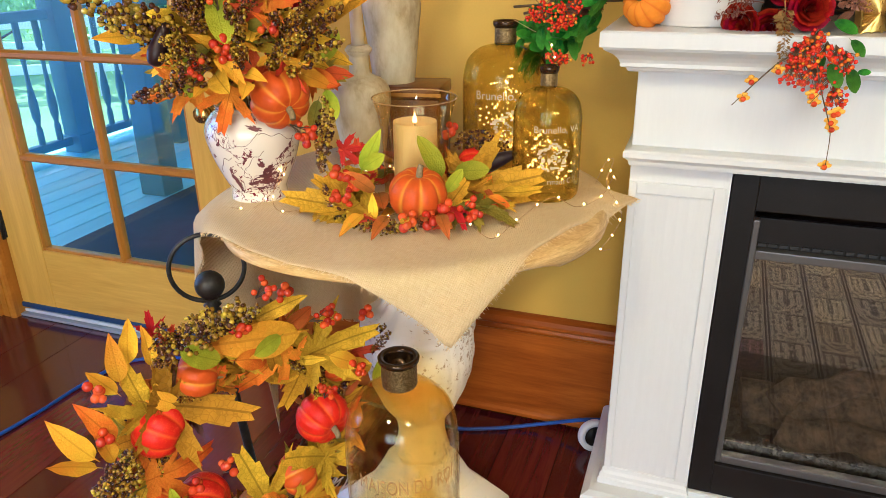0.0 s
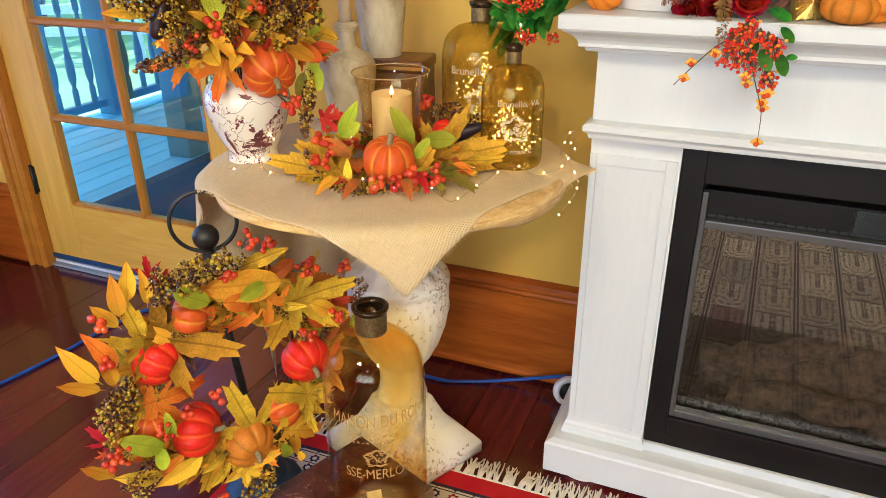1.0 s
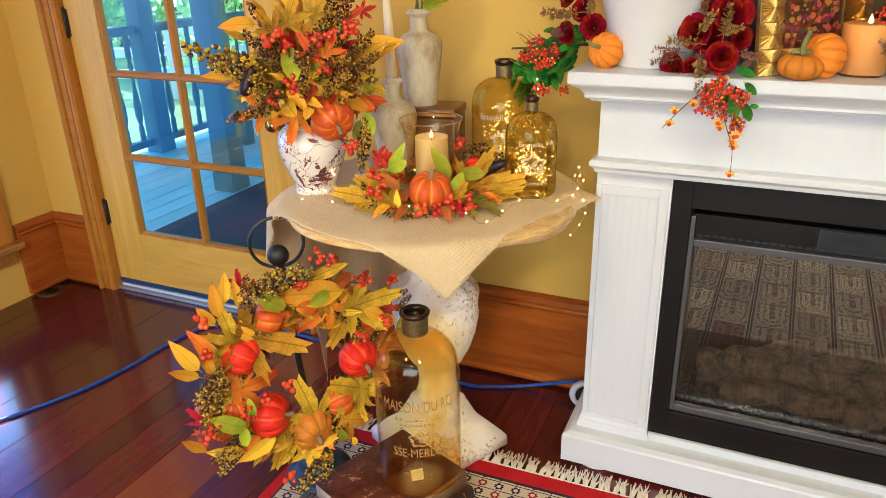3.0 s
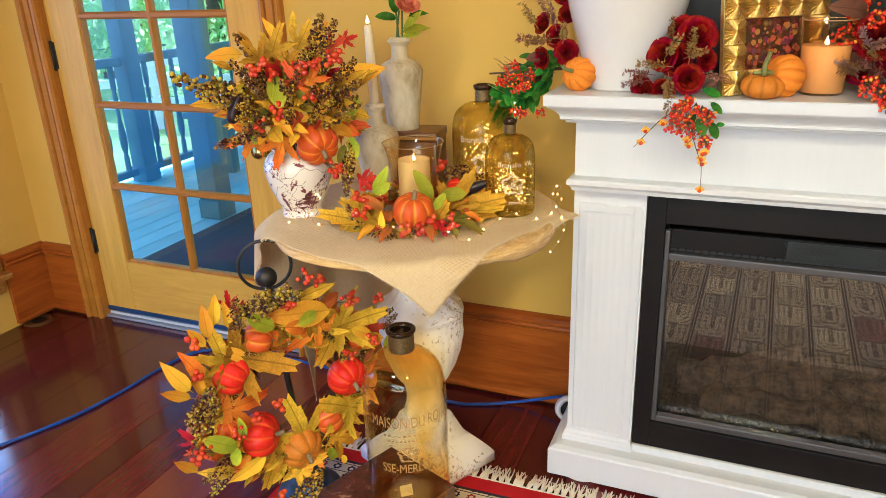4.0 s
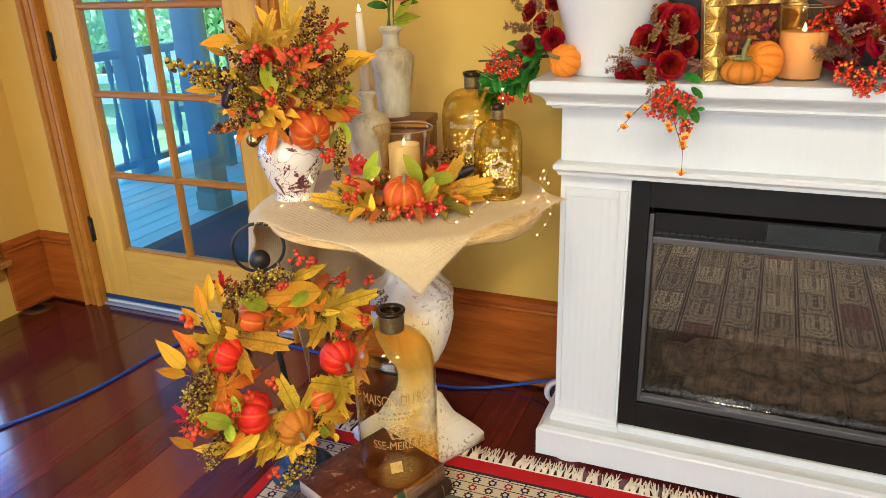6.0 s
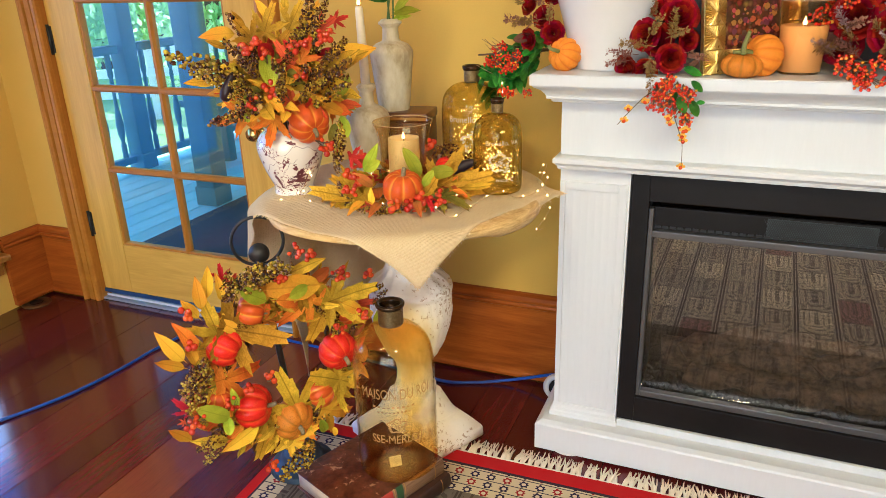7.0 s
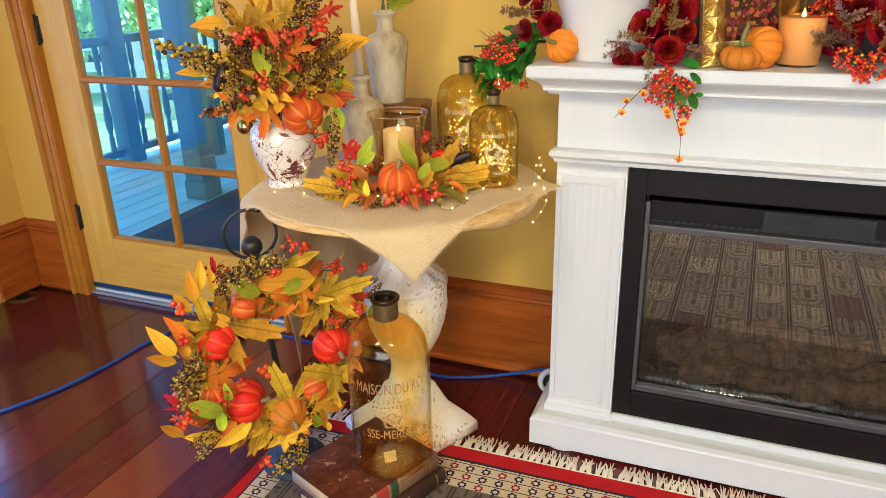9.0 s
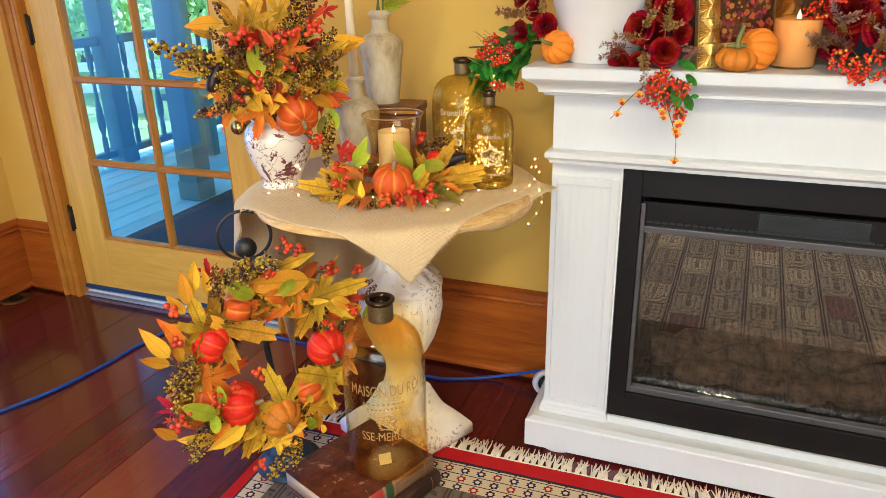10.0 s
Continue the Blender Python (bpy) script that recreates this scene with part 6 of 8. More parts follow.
for i, (u, z, deg, ln, _, col) in enumerate((
        (-0.142, 0.235, 25, 0.128, 'p', 'olive'), (-0.13, 0.256, 32, 0.075, 'p', 'olive'), (-0.105, 0.242, 20, 0.069, 'p', 'olive'), (-0.063, 0.25, 19, 0.077, 'p', 'olive'),
        (-0.147, 0.227, 76, 0.067, 'p', 'brown'), (-0.2, 0.109, -142, 0.084, 'p', 'olive'), (-0.197, 0.093, -125, 0.106, 'p', 'olive'), (-0.237, 0.101, -109, 0.075, 'p', 'brown'),
        (-0.172, -0.078, -161, 0.084, 'p', 'brown'), (-0.189, -0.102, -142, 0.07, 'p', 'olive'), (0.018, -0.214, -144, 0.102, 'p', 'olive'), (0.022, -0.207, -109, 0.072, 'p', 'olive'),
        (0.205, 0.147, 11, 0.049, 'p', 'brown'), (0.227, 0.108, 38, 0.047, 'p', 'brown'))):
    plume(wr, col, (u, -0.068, z), flat(deg, 0.1), ln * 1.15, 1)
for k in range(44):
    a = rw.uniform(0, 6.283)
    q = rw.uniform(0.14, 0.185)
    leaf(wr, rw.choice(("maple", "maple", "lance")), rw.choice(("gold", "gold", "yellow", "orange")), (RC[0] + q * math.cos(a), rw.uniform(-0.06, -0.035), RC[1] + q * math.sin(a)), flat(math.degrees(a) + rw.uniform(-80, 80), rw.uniform(0.0, 0.4)), (rw.uniform(-0.4, 0.4), -1, rw.uniform(0, 0.5)), rw.uniform(0.05, 0.07), k)
for k in range(34):
    a = rw.uniform(0, 6.283)
    plume(wr, rw.choice(("olive", "brown")), (RC[0] + 0.158 * math.cos(a), rw.uniform(-0.05, -0.02), RC[1] + 0.158 * math.sin(a)), flat(math.degrees(a) + rw.uniform(60, 120), 0.2), rw.uniform(0.06, 0.09), k)
for i, (u, z, deg) in enumerate((
        (-0.238, 0.223, 100), (-0.24, 0.147, 80), (0.017, 0.294, 70), (-0.008, 0.258, 200),
        (0.059, 0.279, 60), (0.105, 0.222, 20), (0.143, 0.211, 60), (0.205, 0.193, 30),
        (0.12, 0.06, 80), (0.188, 0.088, 100), (-0.124, -0.005, 90), (-0.148, -0.007, 200),
        (-0.077, 0.002, 40), (-0.259, -0.035, 200), (-0.224, -0.036, 170), (-0.098, -0.216, -90))):
    sprig(wr, "orange", (u, -0.075, z), flat(deg, 0.5), i, 0.85)

# ---- patterned vase with its bouquet ----
def transfer_print():
    m, t, b = graph("transferware")
    tc = t.nodes.new("ShaderNodeTexCoord")
    o = tc.outputs["Object"]
    n1 = noise_(t, o, 52, 5, 0.6, 1.2)
    n2 = noise_(t, o, 13, 2)
    lines = math_(t, "LESS_THAN", math_(t, "ABSOLUTE", math_(t, "SUBTRACT", n1, 0.5)), 0.020)
    patch = math_(t, "GREATER_THAN", n2, 0.50)
    dense = math_(t, "MULTIPLY", math_(t, "GREATER_THAN", noise_(t, o, 90, 3), 0.56), math_(t, "GREATER_THAN", n2, 0.64))
    f = math_(t, "MAXIMUM", math_(t, "MULTIPLY", lines, patch), dense)
    col = mixc(t, f, (0.84, 0.79, 0.68), (0.15, 0.012, 0.03))
    t.links.new(col, b.inputs["Base Color"])
    b.inputs["Roughness"].default_value, b.inputs["Coat Weight"].default_value = 0.15, 0.6
    return m


VX, VY = -0.692, 1.132
vase = thing("ceramic_vase", (VX, VY, TT + 0.004), "white ceramic vase printed with burgundy birds and vines", "vase")
vp = curve_points([(0.0, 0.002), (0.046, 0.0), (0.051, 0.004), (0.050, 0.012), (0.051, 0.022), (0.062, 0.046), (0.073, 0.074), (0.081, 0.102), (0.084, 0.122), (0.081, 0.140), (0.070, 0.156), (0.060, 0.164), (0.062, 0.172), (0.056, 0.172), (0.052, 0.160), (0.06, 0.14), (0.0, 0.12)], 4)
vbody = link("body", mesh("body", *lathe(vp, 56), transfer_print()), None, vase)
# the printed game birds and branches, standing just off the glaze
M_BURG = plain("burgundy_print", (0.06, 0.012, 0.022), (0.17, 0.04, 0.045), 0.35, scale=60, fine=260)


def vase_r(z):
    zs = [p[1] for p in vp[:60]]
    rs = [p[0] for p in vp[:60]]
    return float(np.interp(z, zs[4:48], rs[4:48]))


def blot(cx, cz, w, h, tilt, bumps, seed):
    """A feathery printed shape wrapped on the vase: angle in degrees, height, half sizes."""
    rr = random.Random(seed)
    v, f = [], []
    n = 28
    ring_ = [(0.0, 0.0)]
    for k in range(n):
        a = 2 * math.pi * k / n
        q = 1 + bumps * (rr.uniform(-1, 1) if k % 2 else 0.3)
        x, y = w * q * math.cos(a), h * q * math.sin(a)
        ring_.append((x * math.cos(tilt) - y * math.sin(tilt), x * math.sin(tilt) + y * math.cos(tilt)))
    for x, y in ring_:
        z = min(0.15, max(0.008, cz + y))
        r = vase_r(z) + 0.0006
        a = radians(cx) + x / r
        v.append((r * math.cos(a), r * math.sin(a), z))
    f = [(0, 1 + k, 1 + (k + 1) % n) for k in range(n)]
    return v, f


VA = math.degrees(math.atan2(-0.38 - VY, 0.34 - VX))
acc = ([], [])
for i, (da, z, w, h, tl) in enumerate(((14, 0.050, 0.024, 0.013, 0.1), (16, 0.066, 0.013, 0.009, 0.5), (6, 0.078, 0.006, 0.008, 0.9), (30, 0.040, 0.018, 0.005, -0.1), (-6, 0.042, 0.012, 0.005, 0.2), (-36, 0.045, 0.006, 0.017, 0.35), (-39, 0.066, 0.004, 0.005, 0.0), (-33, 0.026, 0.003, 0.009, 0.3),
                                       (2, 0.143, 0.014, 0.005, -0.3), (40, 0.098, 0.008, 0.004, 0.7), (47, 0.105, 0.004, 0.007, 0.2), (33, 0.090, 0.007, 0.003, 0.9), (-14, 0.088, 0.008, 0.003, 0.8), (-8, 0.096, 0.007, 0.003, -0.5), (-46, 0.115, 0.006, 0.004, 0.3), (60, 0.07, 0.006, 0.008, 0.2), (-62, 0.09, 0.007, 0.005, 0.6), (5, 0.030, 0.028, 0.003, 0.05))):
    link("bird_print", mesh("bird_print", *blot(VA + da, z, w * 0.78, h * 0.78, tl, 0.5, i), M_BURG), None, vbody)
acc = ([], [])
for a0, z0_, a1, z1_, sag in ((-58, 0.128, 5, 0.132, -0.02), (5, 0.132, 52, 0.112, 0.006), (-20, 0.06, 10, 0.10, 0.008), (20, 0.066, 52, 0.118, -0.006), (-60, 0.06, -30, 0.09, 0.01)):
    pts = []
    for k in range(14):
        s = k / 13
        z = z0_ + (z1_ - z0_) * s + sag * math.sin(math.pi * s) + 0.003 * math.sin(s * 14)
        r = vase_r(z) + 0.0003
        a = radians(VA + a0 + (a1 - a0) * s)
        pts.append((r * math.cos(a), r * math.sin(a), z))
    add(acc, tube(pts, 0.00045, 4))
link("vine_print", mesh("vine_print", *acc, M_BURG), None, vbody)

bq = thing("autumn_bouquet", (VX, VY, 0.952), "autumn bouquet of gold leaves, berry plumes and a pumpkin", "bouquet", turn=35)
rb = random.Random(23)
for k in range(16):
    a = rb.uniform(0, 6.283)
    link("stem", mesh("stem", *tube([(0.01 * math.cos(a), 0.01 * math.sin(a), -0.10), (0.02 * math.cos(a), 0.02 * math.sin(a), 0.03), (0.10 * math.cos(a), 0.06 * math.sin(a), 0.12 + rb.uniform(0, 0.08))], 0.0022, 5, 0.6), M_STEM), None, bq)
pumpkin(bq, "orange", (0.050, -0.070, 0.018), (0.35, -0.85, -0.35), 0.052, 0.82)
gv, gf = lathe(curve_points([(0, -0.045), (0.012, -0.04), (0.018, -0.02), (0.014, 0.005), (0.009, 0.03), (0, 0.04)], 3), 16)
link("eggplant", mesh("eggplant", gv, gf, plain("dark_aubergine", (0.012, 0.005, 0.006), (0.03, 0.012, 0.012), 0.38, coat=0.1, spec=0.25)), None, bq, "dark purple toy aubergine", aim((-0.125, -0.085, 0.120), (0.2, -1, 0), (0.45, 0, 1), 0.85))
for i, (x, y, z, deg, size, sh, col) in enumerate((
        (-0.075, -0.08, 0.105, -105, 0.085, "oval", "lime"), (-0.035, -0.10, 0.190, -85, 0.085, "oval", "lime"), (-0.01, -0.08, 0.125, 5, 0.08, "oval", "olive"), (0.13, -0.05, 0.075, 60, 0.06, "oval", "lime"), (0.13, -0.05, 0.025, -80, 0.06, "oval", "lime"), (0.115, -0.06, 0.01, -110, 0.06, "oval", "olive"),
        (-0.100, -0.06, 0.045, 190, 0.085, "maple", "orange"), (-0.03, -0.075, 0.035, -110, 0.085, "maple", "orange"), (-0.075, -0.07, 0.05, -150, 0.07, "maple", "orange"), (0.02, -0.06, 0.06, 150, 0.08, "maple", "red"),
        (-0.14, -0.03, 0.13, 185, 0.10, "lance", "yellow"), (-0.10, -0.02, 0.23, 175, 0.11, "lance", "yellow"), (-0.13, -0.03, 0.155, 170, 0.095, "lance", "olive"), (-0.12, -0.03, 0.20, 160, 0.06, "lance", "gold"),
        (0.10, -0.04, 0.155, 18, 0.145, "lance", "yellow"), (0.10, -0.04, 0.135, 25, 0.13, "lance", "gold"), (0.09, -0.05, 0.125, 30, 0.13, "lance", "gold"), (0.08, -0.05, 0.11, 40, 0.10, "lance", "rust"),
        (-0.03, -0.05, 0.235, 70, 0.10, "maple", "gold"), (-0.06, -0.06, 0.22, 130, 0.09, "maple", "gold"), (0.03, -0.05, 0.245, 60, 0.09, "maple", "gold"), (0.06, -0.04, 0.25, 50, 0.09, "maple", "yellow"), (0.10, -0.04, 0.235, 30, 0.07, "maple", "red"), (0.135, -0.03, 0.25, 20, 0.05, "maple", "red"),
        (0.02, -0.09, 0.165, 120, 0.07, "maple", "red"), (0.045, -0.09, 0.17, 60, 0.075, "maple", "orange"), (-0.02, -0.03, 0.26, 110, 0.07, "lance", "yellow"), (0.02, -0.03, 0.27, 85, 0.07, "lance", "gold"), (-0.075, -0.03, 0.24, 120, 0.07, "lance", "gold"), (0.08, -0.06, 0.06, -20, 0.08, "lance", "yellow"))):
    leaf(bq, sh, col, (x, y, z), flat(deg, 0.12), (0.2 * math.sin(i * 2), -1, 0.35), size * (0.74 if z > 0.2 else 0.9), i)
for k in range(190):
    a, e = rb.uniform(0, 6.283), rb.uniform(-0.1, 1.35)
    d = Vector((math.cos(a) * math.cos(e), math.sin(a) * math.cos(e) * 0.75, math.sin(e)))
    p = Vector((0, 0, 0.06)) + d * rb.uniform(0.05, 0.14)
    leaf(bq, rb.choice(("maple", "lance", "lance", "oval")), rb.choice(("gold", "gold", "yellow", "yellow", "yellow", "orange", "olive", "gold", "red")), p, d + Vector((rb.uniform(-0.5, 0.5), rb.uniform(-0.5, 0.5), rb.uniform(-0.5, 0.5))), (rb.uniform(-0.6, 0.6), -1, 0.6), rb.uniform(0.045, 0.08), k)
for i, (x, y, z, deg, ln, col) in enumerate(((-0.09, -0.06, 0.135, 160, 0.175, "olive"), (-0.08, -0.07, 0.125, 165, 0.13, "olive"), (-0.06, -0.05, 0.19, 118, 0.10, "brown"), (0.05, -0.04, 0.21, 70, 0.11, "brown"), (0.075, -0.05, 0.22, 62, 0.09, "brown"), (-0.06, -0.09, 0.06, 190, 0.12, "brown"), (-0.05, -0.10, 0.10, 210, 0.10, "brown"),
                                             (0.03, -0.11, 0.075, 40, 0.085, "olive"), (0.06, -0.10, 0.06, 30, 0.11, "olive"), (0.08, -0.09, 0.11, 35, 0.10, "brown"), (0.09, -0.08, 0.15, 45, 0.09, "brown"), (-0.02, -0.11, 0.09, 70, 0.08, "olive"), (-0.03, -0.10, 0.05, 60, 0.07, "brown"), (0.0, -0.10, 0.15, 60, 0.07, "brown"), (0.125, -0.06, 0.02, -95, 0.085, "olive"), (0.115, -0.06, -0.015, -100, 0.06, "brown"))):
    plume(bq, col, (x, y, z), flat(deg, 0.15), ln, i)
for k in range(24):
    a, e = rb.uniform(-2.9, -0.25), rb.uniform(0.1, 1.25)
    d = Vector((math.cos(a) * math.cos(e), math.sin(a) * math.cos(e) * 0.75, math.sin(e)))
    plume(bq, rb.choice(("olive", "brown", "brown")), Vector((0, -0.01, 0.07)) + d * rb.uniform(0.08, 0.13), d + Vector((rb.uniform(-0.3, 0.3), -0.1, 0.2)), rb.uniform(0.07, 0.10), k)
for i, (x, z, deg) in enumerate(((-0.075, 0.19, 120), (-0.06, 0.20, 60), (-0.03, 0.16, 90), (-0.035, 0.135, -90), (-0.04, 0.11, -60), (-0.05, 0.08, 180), (0.02, 0.185, 40), (0.04, 0.20, 20), (0.07, 0.20, 50), (0.10, 0.21, 30), (0.03, 0.13, 20), (0.06, -0.02, -20), (0.08, -0.035, -50))):
    sprig(bq, "orange", (x, -0.10, z), flat(deg, 0.4), i, 0.9)

# ---- candle ring of leaves on the table ----
cr = thing("candle_ring", (-0.408, 1.206, TT + 0.005), "ring of gold leaves, berries and a small pumpkin round the candle", "candle ring", turn=26.7)
rc = random.Random(37)
for k in range(6):
    ph, q = rc.uniform(0, 6), rc.uniform(0.002, 0.008)
    link("twig_hoop", mesh("twig_hoop", *tube([((0.098 + q * math.cos(5 * a + ph)) * math.cos(a), (0.098 + q * math.cos(5 * a + ph)) * math.sin(a), 0.012 + q * math.sin(4 * a + ph)) for a in np.linspace(0, 6.283, 36)], 0.0026, 5), M_STEM), None, cr)
pumpkin(cr, "orange", (-0.008, -0.125, 0.047), (0.05, -0.25, 1), 0.049, 0.86)
pumpkin(cr, "red", (0.105, 0.01, 0.055), (0.9, -0.3, 0.2), 0.030, 0.9, "gourd")
link("fig", mesh("fig", gv, gf, plain("dark_fig", (0.012, 0.01, 0.02), (0.04, 0.02, 0.03), 0.35)), None, cr, "dark toy fig", aim((0.150, 0.0, 0.062), (0, -1, 0), (0.9, 0, 0.3), 0.9))
# leaves that stand out: place, direction of the tip, length, shape, colour
for i, (x, y, z, deg, size, sh, col) in enumerate((
        (-0.112, -0.09, 0.011, 159, 0.115, 'maple', 'gold'), (-0.112, -0.06, 0.016, 147, 0.086, 'maple', 'gold'), (-0.098, -0.11, 0.009, -179, 0.094, 'maple', 'gold'), (0.056, -0.09, 0.015, 10, 0.124, 'maple', 'gold'),
        (0.084, -0.05, 0.026, 7, 0.131, 'maple', 'gold'), (0.089, -0.08, 0.025, -23, 0.098, 'maple', 'orange'), (0.016, -0.13, -0.002, 11, 0.09, 'maple', 'gold'), (0.037, -0.12, -0.003, 58, 0.069, 'maple', 'gold'),
        (-0.079, -0.1, 0.047, 137, 0.101, 'oval', 'rust'), (-0.082, -0.14, -0.003, 93, 0.079, 'lance', 'yellow'), (-0.107, -0.05, 0.089, 86, 0.041, 'maple', 'red'), (-0.126, -0.06, 0.109, 16, 0.043, 'maple', 'red'))):
    leaf(cr, sh, col, (x, y, max(z, 0.012)), flat(deg, 0.12), (0.25 * math.sin(i * 2), -1, 0.75), size * (1.15 if sh == "maple" else 0.55), i)
for i, (x, y, z, deg, size, sh, col) in enumerate((
        (-0.097, -0.07, 0.075, 65, 0.075, 'lance', 'lime'), (-0.096, -0.08, 0.082, 32, 0.046, 'oval', 'lime'), (0.034, -0.1, 0.066, 111, 0.074, 'oval', 'lime'), (0.039, -0.13, 0.05, 56, 0.045, 'oval', 'lime'),
        (0.059, -0.08, 0.069, 1, 0.059, 'oval', 'lime'), (-0.044, -0.17, 0.009, -130, 0.04, 'lance', 'rust'), (-0.02, -0.17, 0.007, -105, 0.054, 'lance', 'yellow'), (0.019, -0.17, 0.008, -102, 0.04, 'lance', 'red'),
        (0.038, -0.17, 0.014, -106, 0.039, 'lance', 'orange'), (-0.089, -0.15, 0.015, -119, 0.031, 'maple', 'red'), (0.073, -0.1, 0.003, -26, 0.038, 'lance', 'yellow'), (0.111, -0.06, 0.01, -9, 0.071, 'lance', 'orange'))):
    leaf(cr, sh, col, (x, y, max(z, 0.014)), flat(deg, 0.1), (0.25 * math.sin(i), -1, 0.4), size, i)
for i, (x, y, deg, size, sh, col) in enumerate((
        (-0.060, -0.165, -118, 0.075, "lance", "rust"), (-0.005, -0.180, -96, 0.055, "lance", "rust"), (0.045, -0.170, -72, 0.058, "maple", "red"), (0.085, -0.135, -40, 0.105, "maple", "olive"), (0.120, -0.085, -12, 0.120, "maple", "gold"), (0.110, -0.120, -28, 0.055, "lance", "orange"), (0.055, -0.150, -55, 0.075, "maple", "olive"),
        (-0.115, -0.125, -150, 0.095, "maple", "gold"), (-0.145, -0.070, 172, 0.105, "maple", "gold"), (-0.100, -0.150, -128, 0.075, "lance", "yellow"), (-0.030, -0.185, -108, 0.055, "lance", "gold"), (0.020, -0.190, -84, 0.060, "lance", "rust"))):
    d = radians(deg)
    leaf(cr, sh, col, (x, y, 0.026 + 0.004 * (i % 3)), (math.cos(d), math.sin(d), -0.08), (0.15 * math.sin(i), -0.35, 1), size * 0.8, i)
for i, (x, y, z, deg, ln, _, col) in enumerate((
        (-0.161, -0.13, 0.04, -36, 0.086, 'p', 'olive'), (-0.109, -0.17, 0.013, -3, 0.078, 'p', 'olive'), (-0.151, -0.1, 0.016, 100, 0.051, 'p', 'brown'), (-0.164, -0.06, 0.086, 77, 0.098, 'p', 'olive'),
        (0.069, 0.02, 0.093, -5, 0.101, 'p', 'brown'), (0.078, 0.03, 0.104, 4, 0.058, 'p', 'brown'), (-0.164, -0.05, 0.066, 92, 0.057, 'p', 'brown'),
        (-0.135, -0.125, 0.020, -35, 0.070, 'p', 'olive'), (-0.085, -0.165, 0.016, -12, 0.070, 'p', 'olive'), (-0.040, -0.180, 0.014, 8, 0.055, 'p', 'brown'), (-0.150, -0.095, 0.024, -70, 0.055, 'p', 'olive'))):
    plume(cr, col, (x, y, max(z, 0.012)), flat(deg, 0.1), ln, i)
# low filler leaves, coloured darker to paint the shaded gaps of the ring
for k in range(46):
    a = rc.uniform(0, 6.283)
    q = rc.uniform(0.08, 0.115)
    d = a + rc.uniform(-0.9, 0.9)
    leaf(cr, rc.choice(("maple", "lance", "oval")), rc.choice(("bronze", "rust", "rust", "olive", "red", "gold")), (q * math.cos(a), q * math.sin(a), rc.uniform(0.012, 0.04)), (math.cos(d), math.sin(d), rc.uniform(-0.05, 0.4)), (0, -0.4, 1), rc.uniform(0.045, 0.07), k)
for i, (x, y, z, d) in enumerate(((0.025, -0.175, 0.02, (0.5, -0.4, 0.6)), (0.01, -0.17, 0.015, (-0.3, -0.6, 0.5)), (0.045, -0.165, 0.02, (0.8, -0.2, 0.5)), (-0.11, -0.08, 0.05, (-0.6, -0.3, 0.6)), (-0.13, -0.05, 0.055, (-0.5, -0.2, 0.8)), (-0.12, -0.09, 0.03, (-0.2, -0.6, 0.4)), (0.07, 0.06, 0.09, (0, 0, 1)), (-0.02, -0.18, 0.02, (-0.6, -0.4, 0.3)))):
    sprig(cr, "orange", (x, y, z), d, i, 0.95)

# ---- stoneware vases, box and taper ----
def stoneware():
    m, t, b = graph("weathered_stoneware")
    tc = t.nodes.new("ShaderNodeTexCoord")
    n = noise_(t, coords(t, (1, 1, 0.45)), 22, 6, 0.62)
    col = ramp(t, n, ((0.30, (0.33, 0.24, 0.11)), (0.48, (0.56, 0.48, 0.29)), (0.7, (0.70, 0.64, 0.46))))
    t.links.new(col, b.inputs["Base Color"])
    b.inputs["Roughness"].default_value = 0.75
    bump(t, b, math_(t, "ADD", n, noise_(t, tc.outputs["Object"], 140, 3)), 0.35, 0.002)
    return m


M_STONE = stoneware()
CVX, CVY = -0.565, 1.318
cvase = thing("stoneware_vase", (CVX, CVY, TT + 0.004), "pale weathered stoneware bottle vase holding a taper candle", "vase", "stoneware vases")
link("body", mesh("body", *lathe(curve_points([(0, 0.0), (0.034, 0.0), (0.038, 0.006), (0.044, 0.05), (0.053, 0.11), (0.0585, 0.145), (0.057, 0.168), (0.046, 0.185), (0.026, 0.196), (0.0195, 0.205), (0.0185, 0.225), (0.019, 0.232), (0.0225, 0.236), (0.0235, 0.244), (0.0215, 0.250), (0.015, 0.251), (0.013, 0.235), (0, 0.23)], 4), 48, lambda a, r, z: r + 0.0007 * math.sin(3 * a + z * 20)), M_STONE), None, cvase)
link("lip", mesh("lip", *tube([(0.0222 * math.cos(a), 0.0222 * math.sin(a), 0.2435) for a in np.linspace(0, 2 * math.pi, 40)], 0.0042, 10), M_STONE), None, cvase)
taper = thing("taper_candle", (CVX, CVY, TT + 0.236), "lit ivory taper candle standing in the stoneware vase", "candle")
taper.matrix_basis = pose(CVX, CVY, TT + 0.246, 0, -1.5, 0)
link("wax", mesh("wax", *lathe([(0, 0), (0.0125, 0.0), (0.0115, 0.10), (0.0098, 0.198), (0.007, 0.204), (0, 0.203)], 24), M_WAX), None, taper)


def flame(parent, p, h):
    link("wick", mesh("wick", *tube([(0, 0, -0.004), (0, 0, 0.006), (0.001, 0, 0.010)], 0.0009, 6), M_WICK), None, parent, m=Matrix.Translation(p))
    v, f = lathe(curve_points([(0, 0.004), (0.17 * h, 0.24 * h), (0.2 * h, 0.42 * h), (0.12 * h, 0.7 * h), (0, 1.05 * h)], 4), 14)
    link("flame", mesh("flame", v, f, M_FLAME), None, parent, "warm candle flame", Matrix.Translation(p))


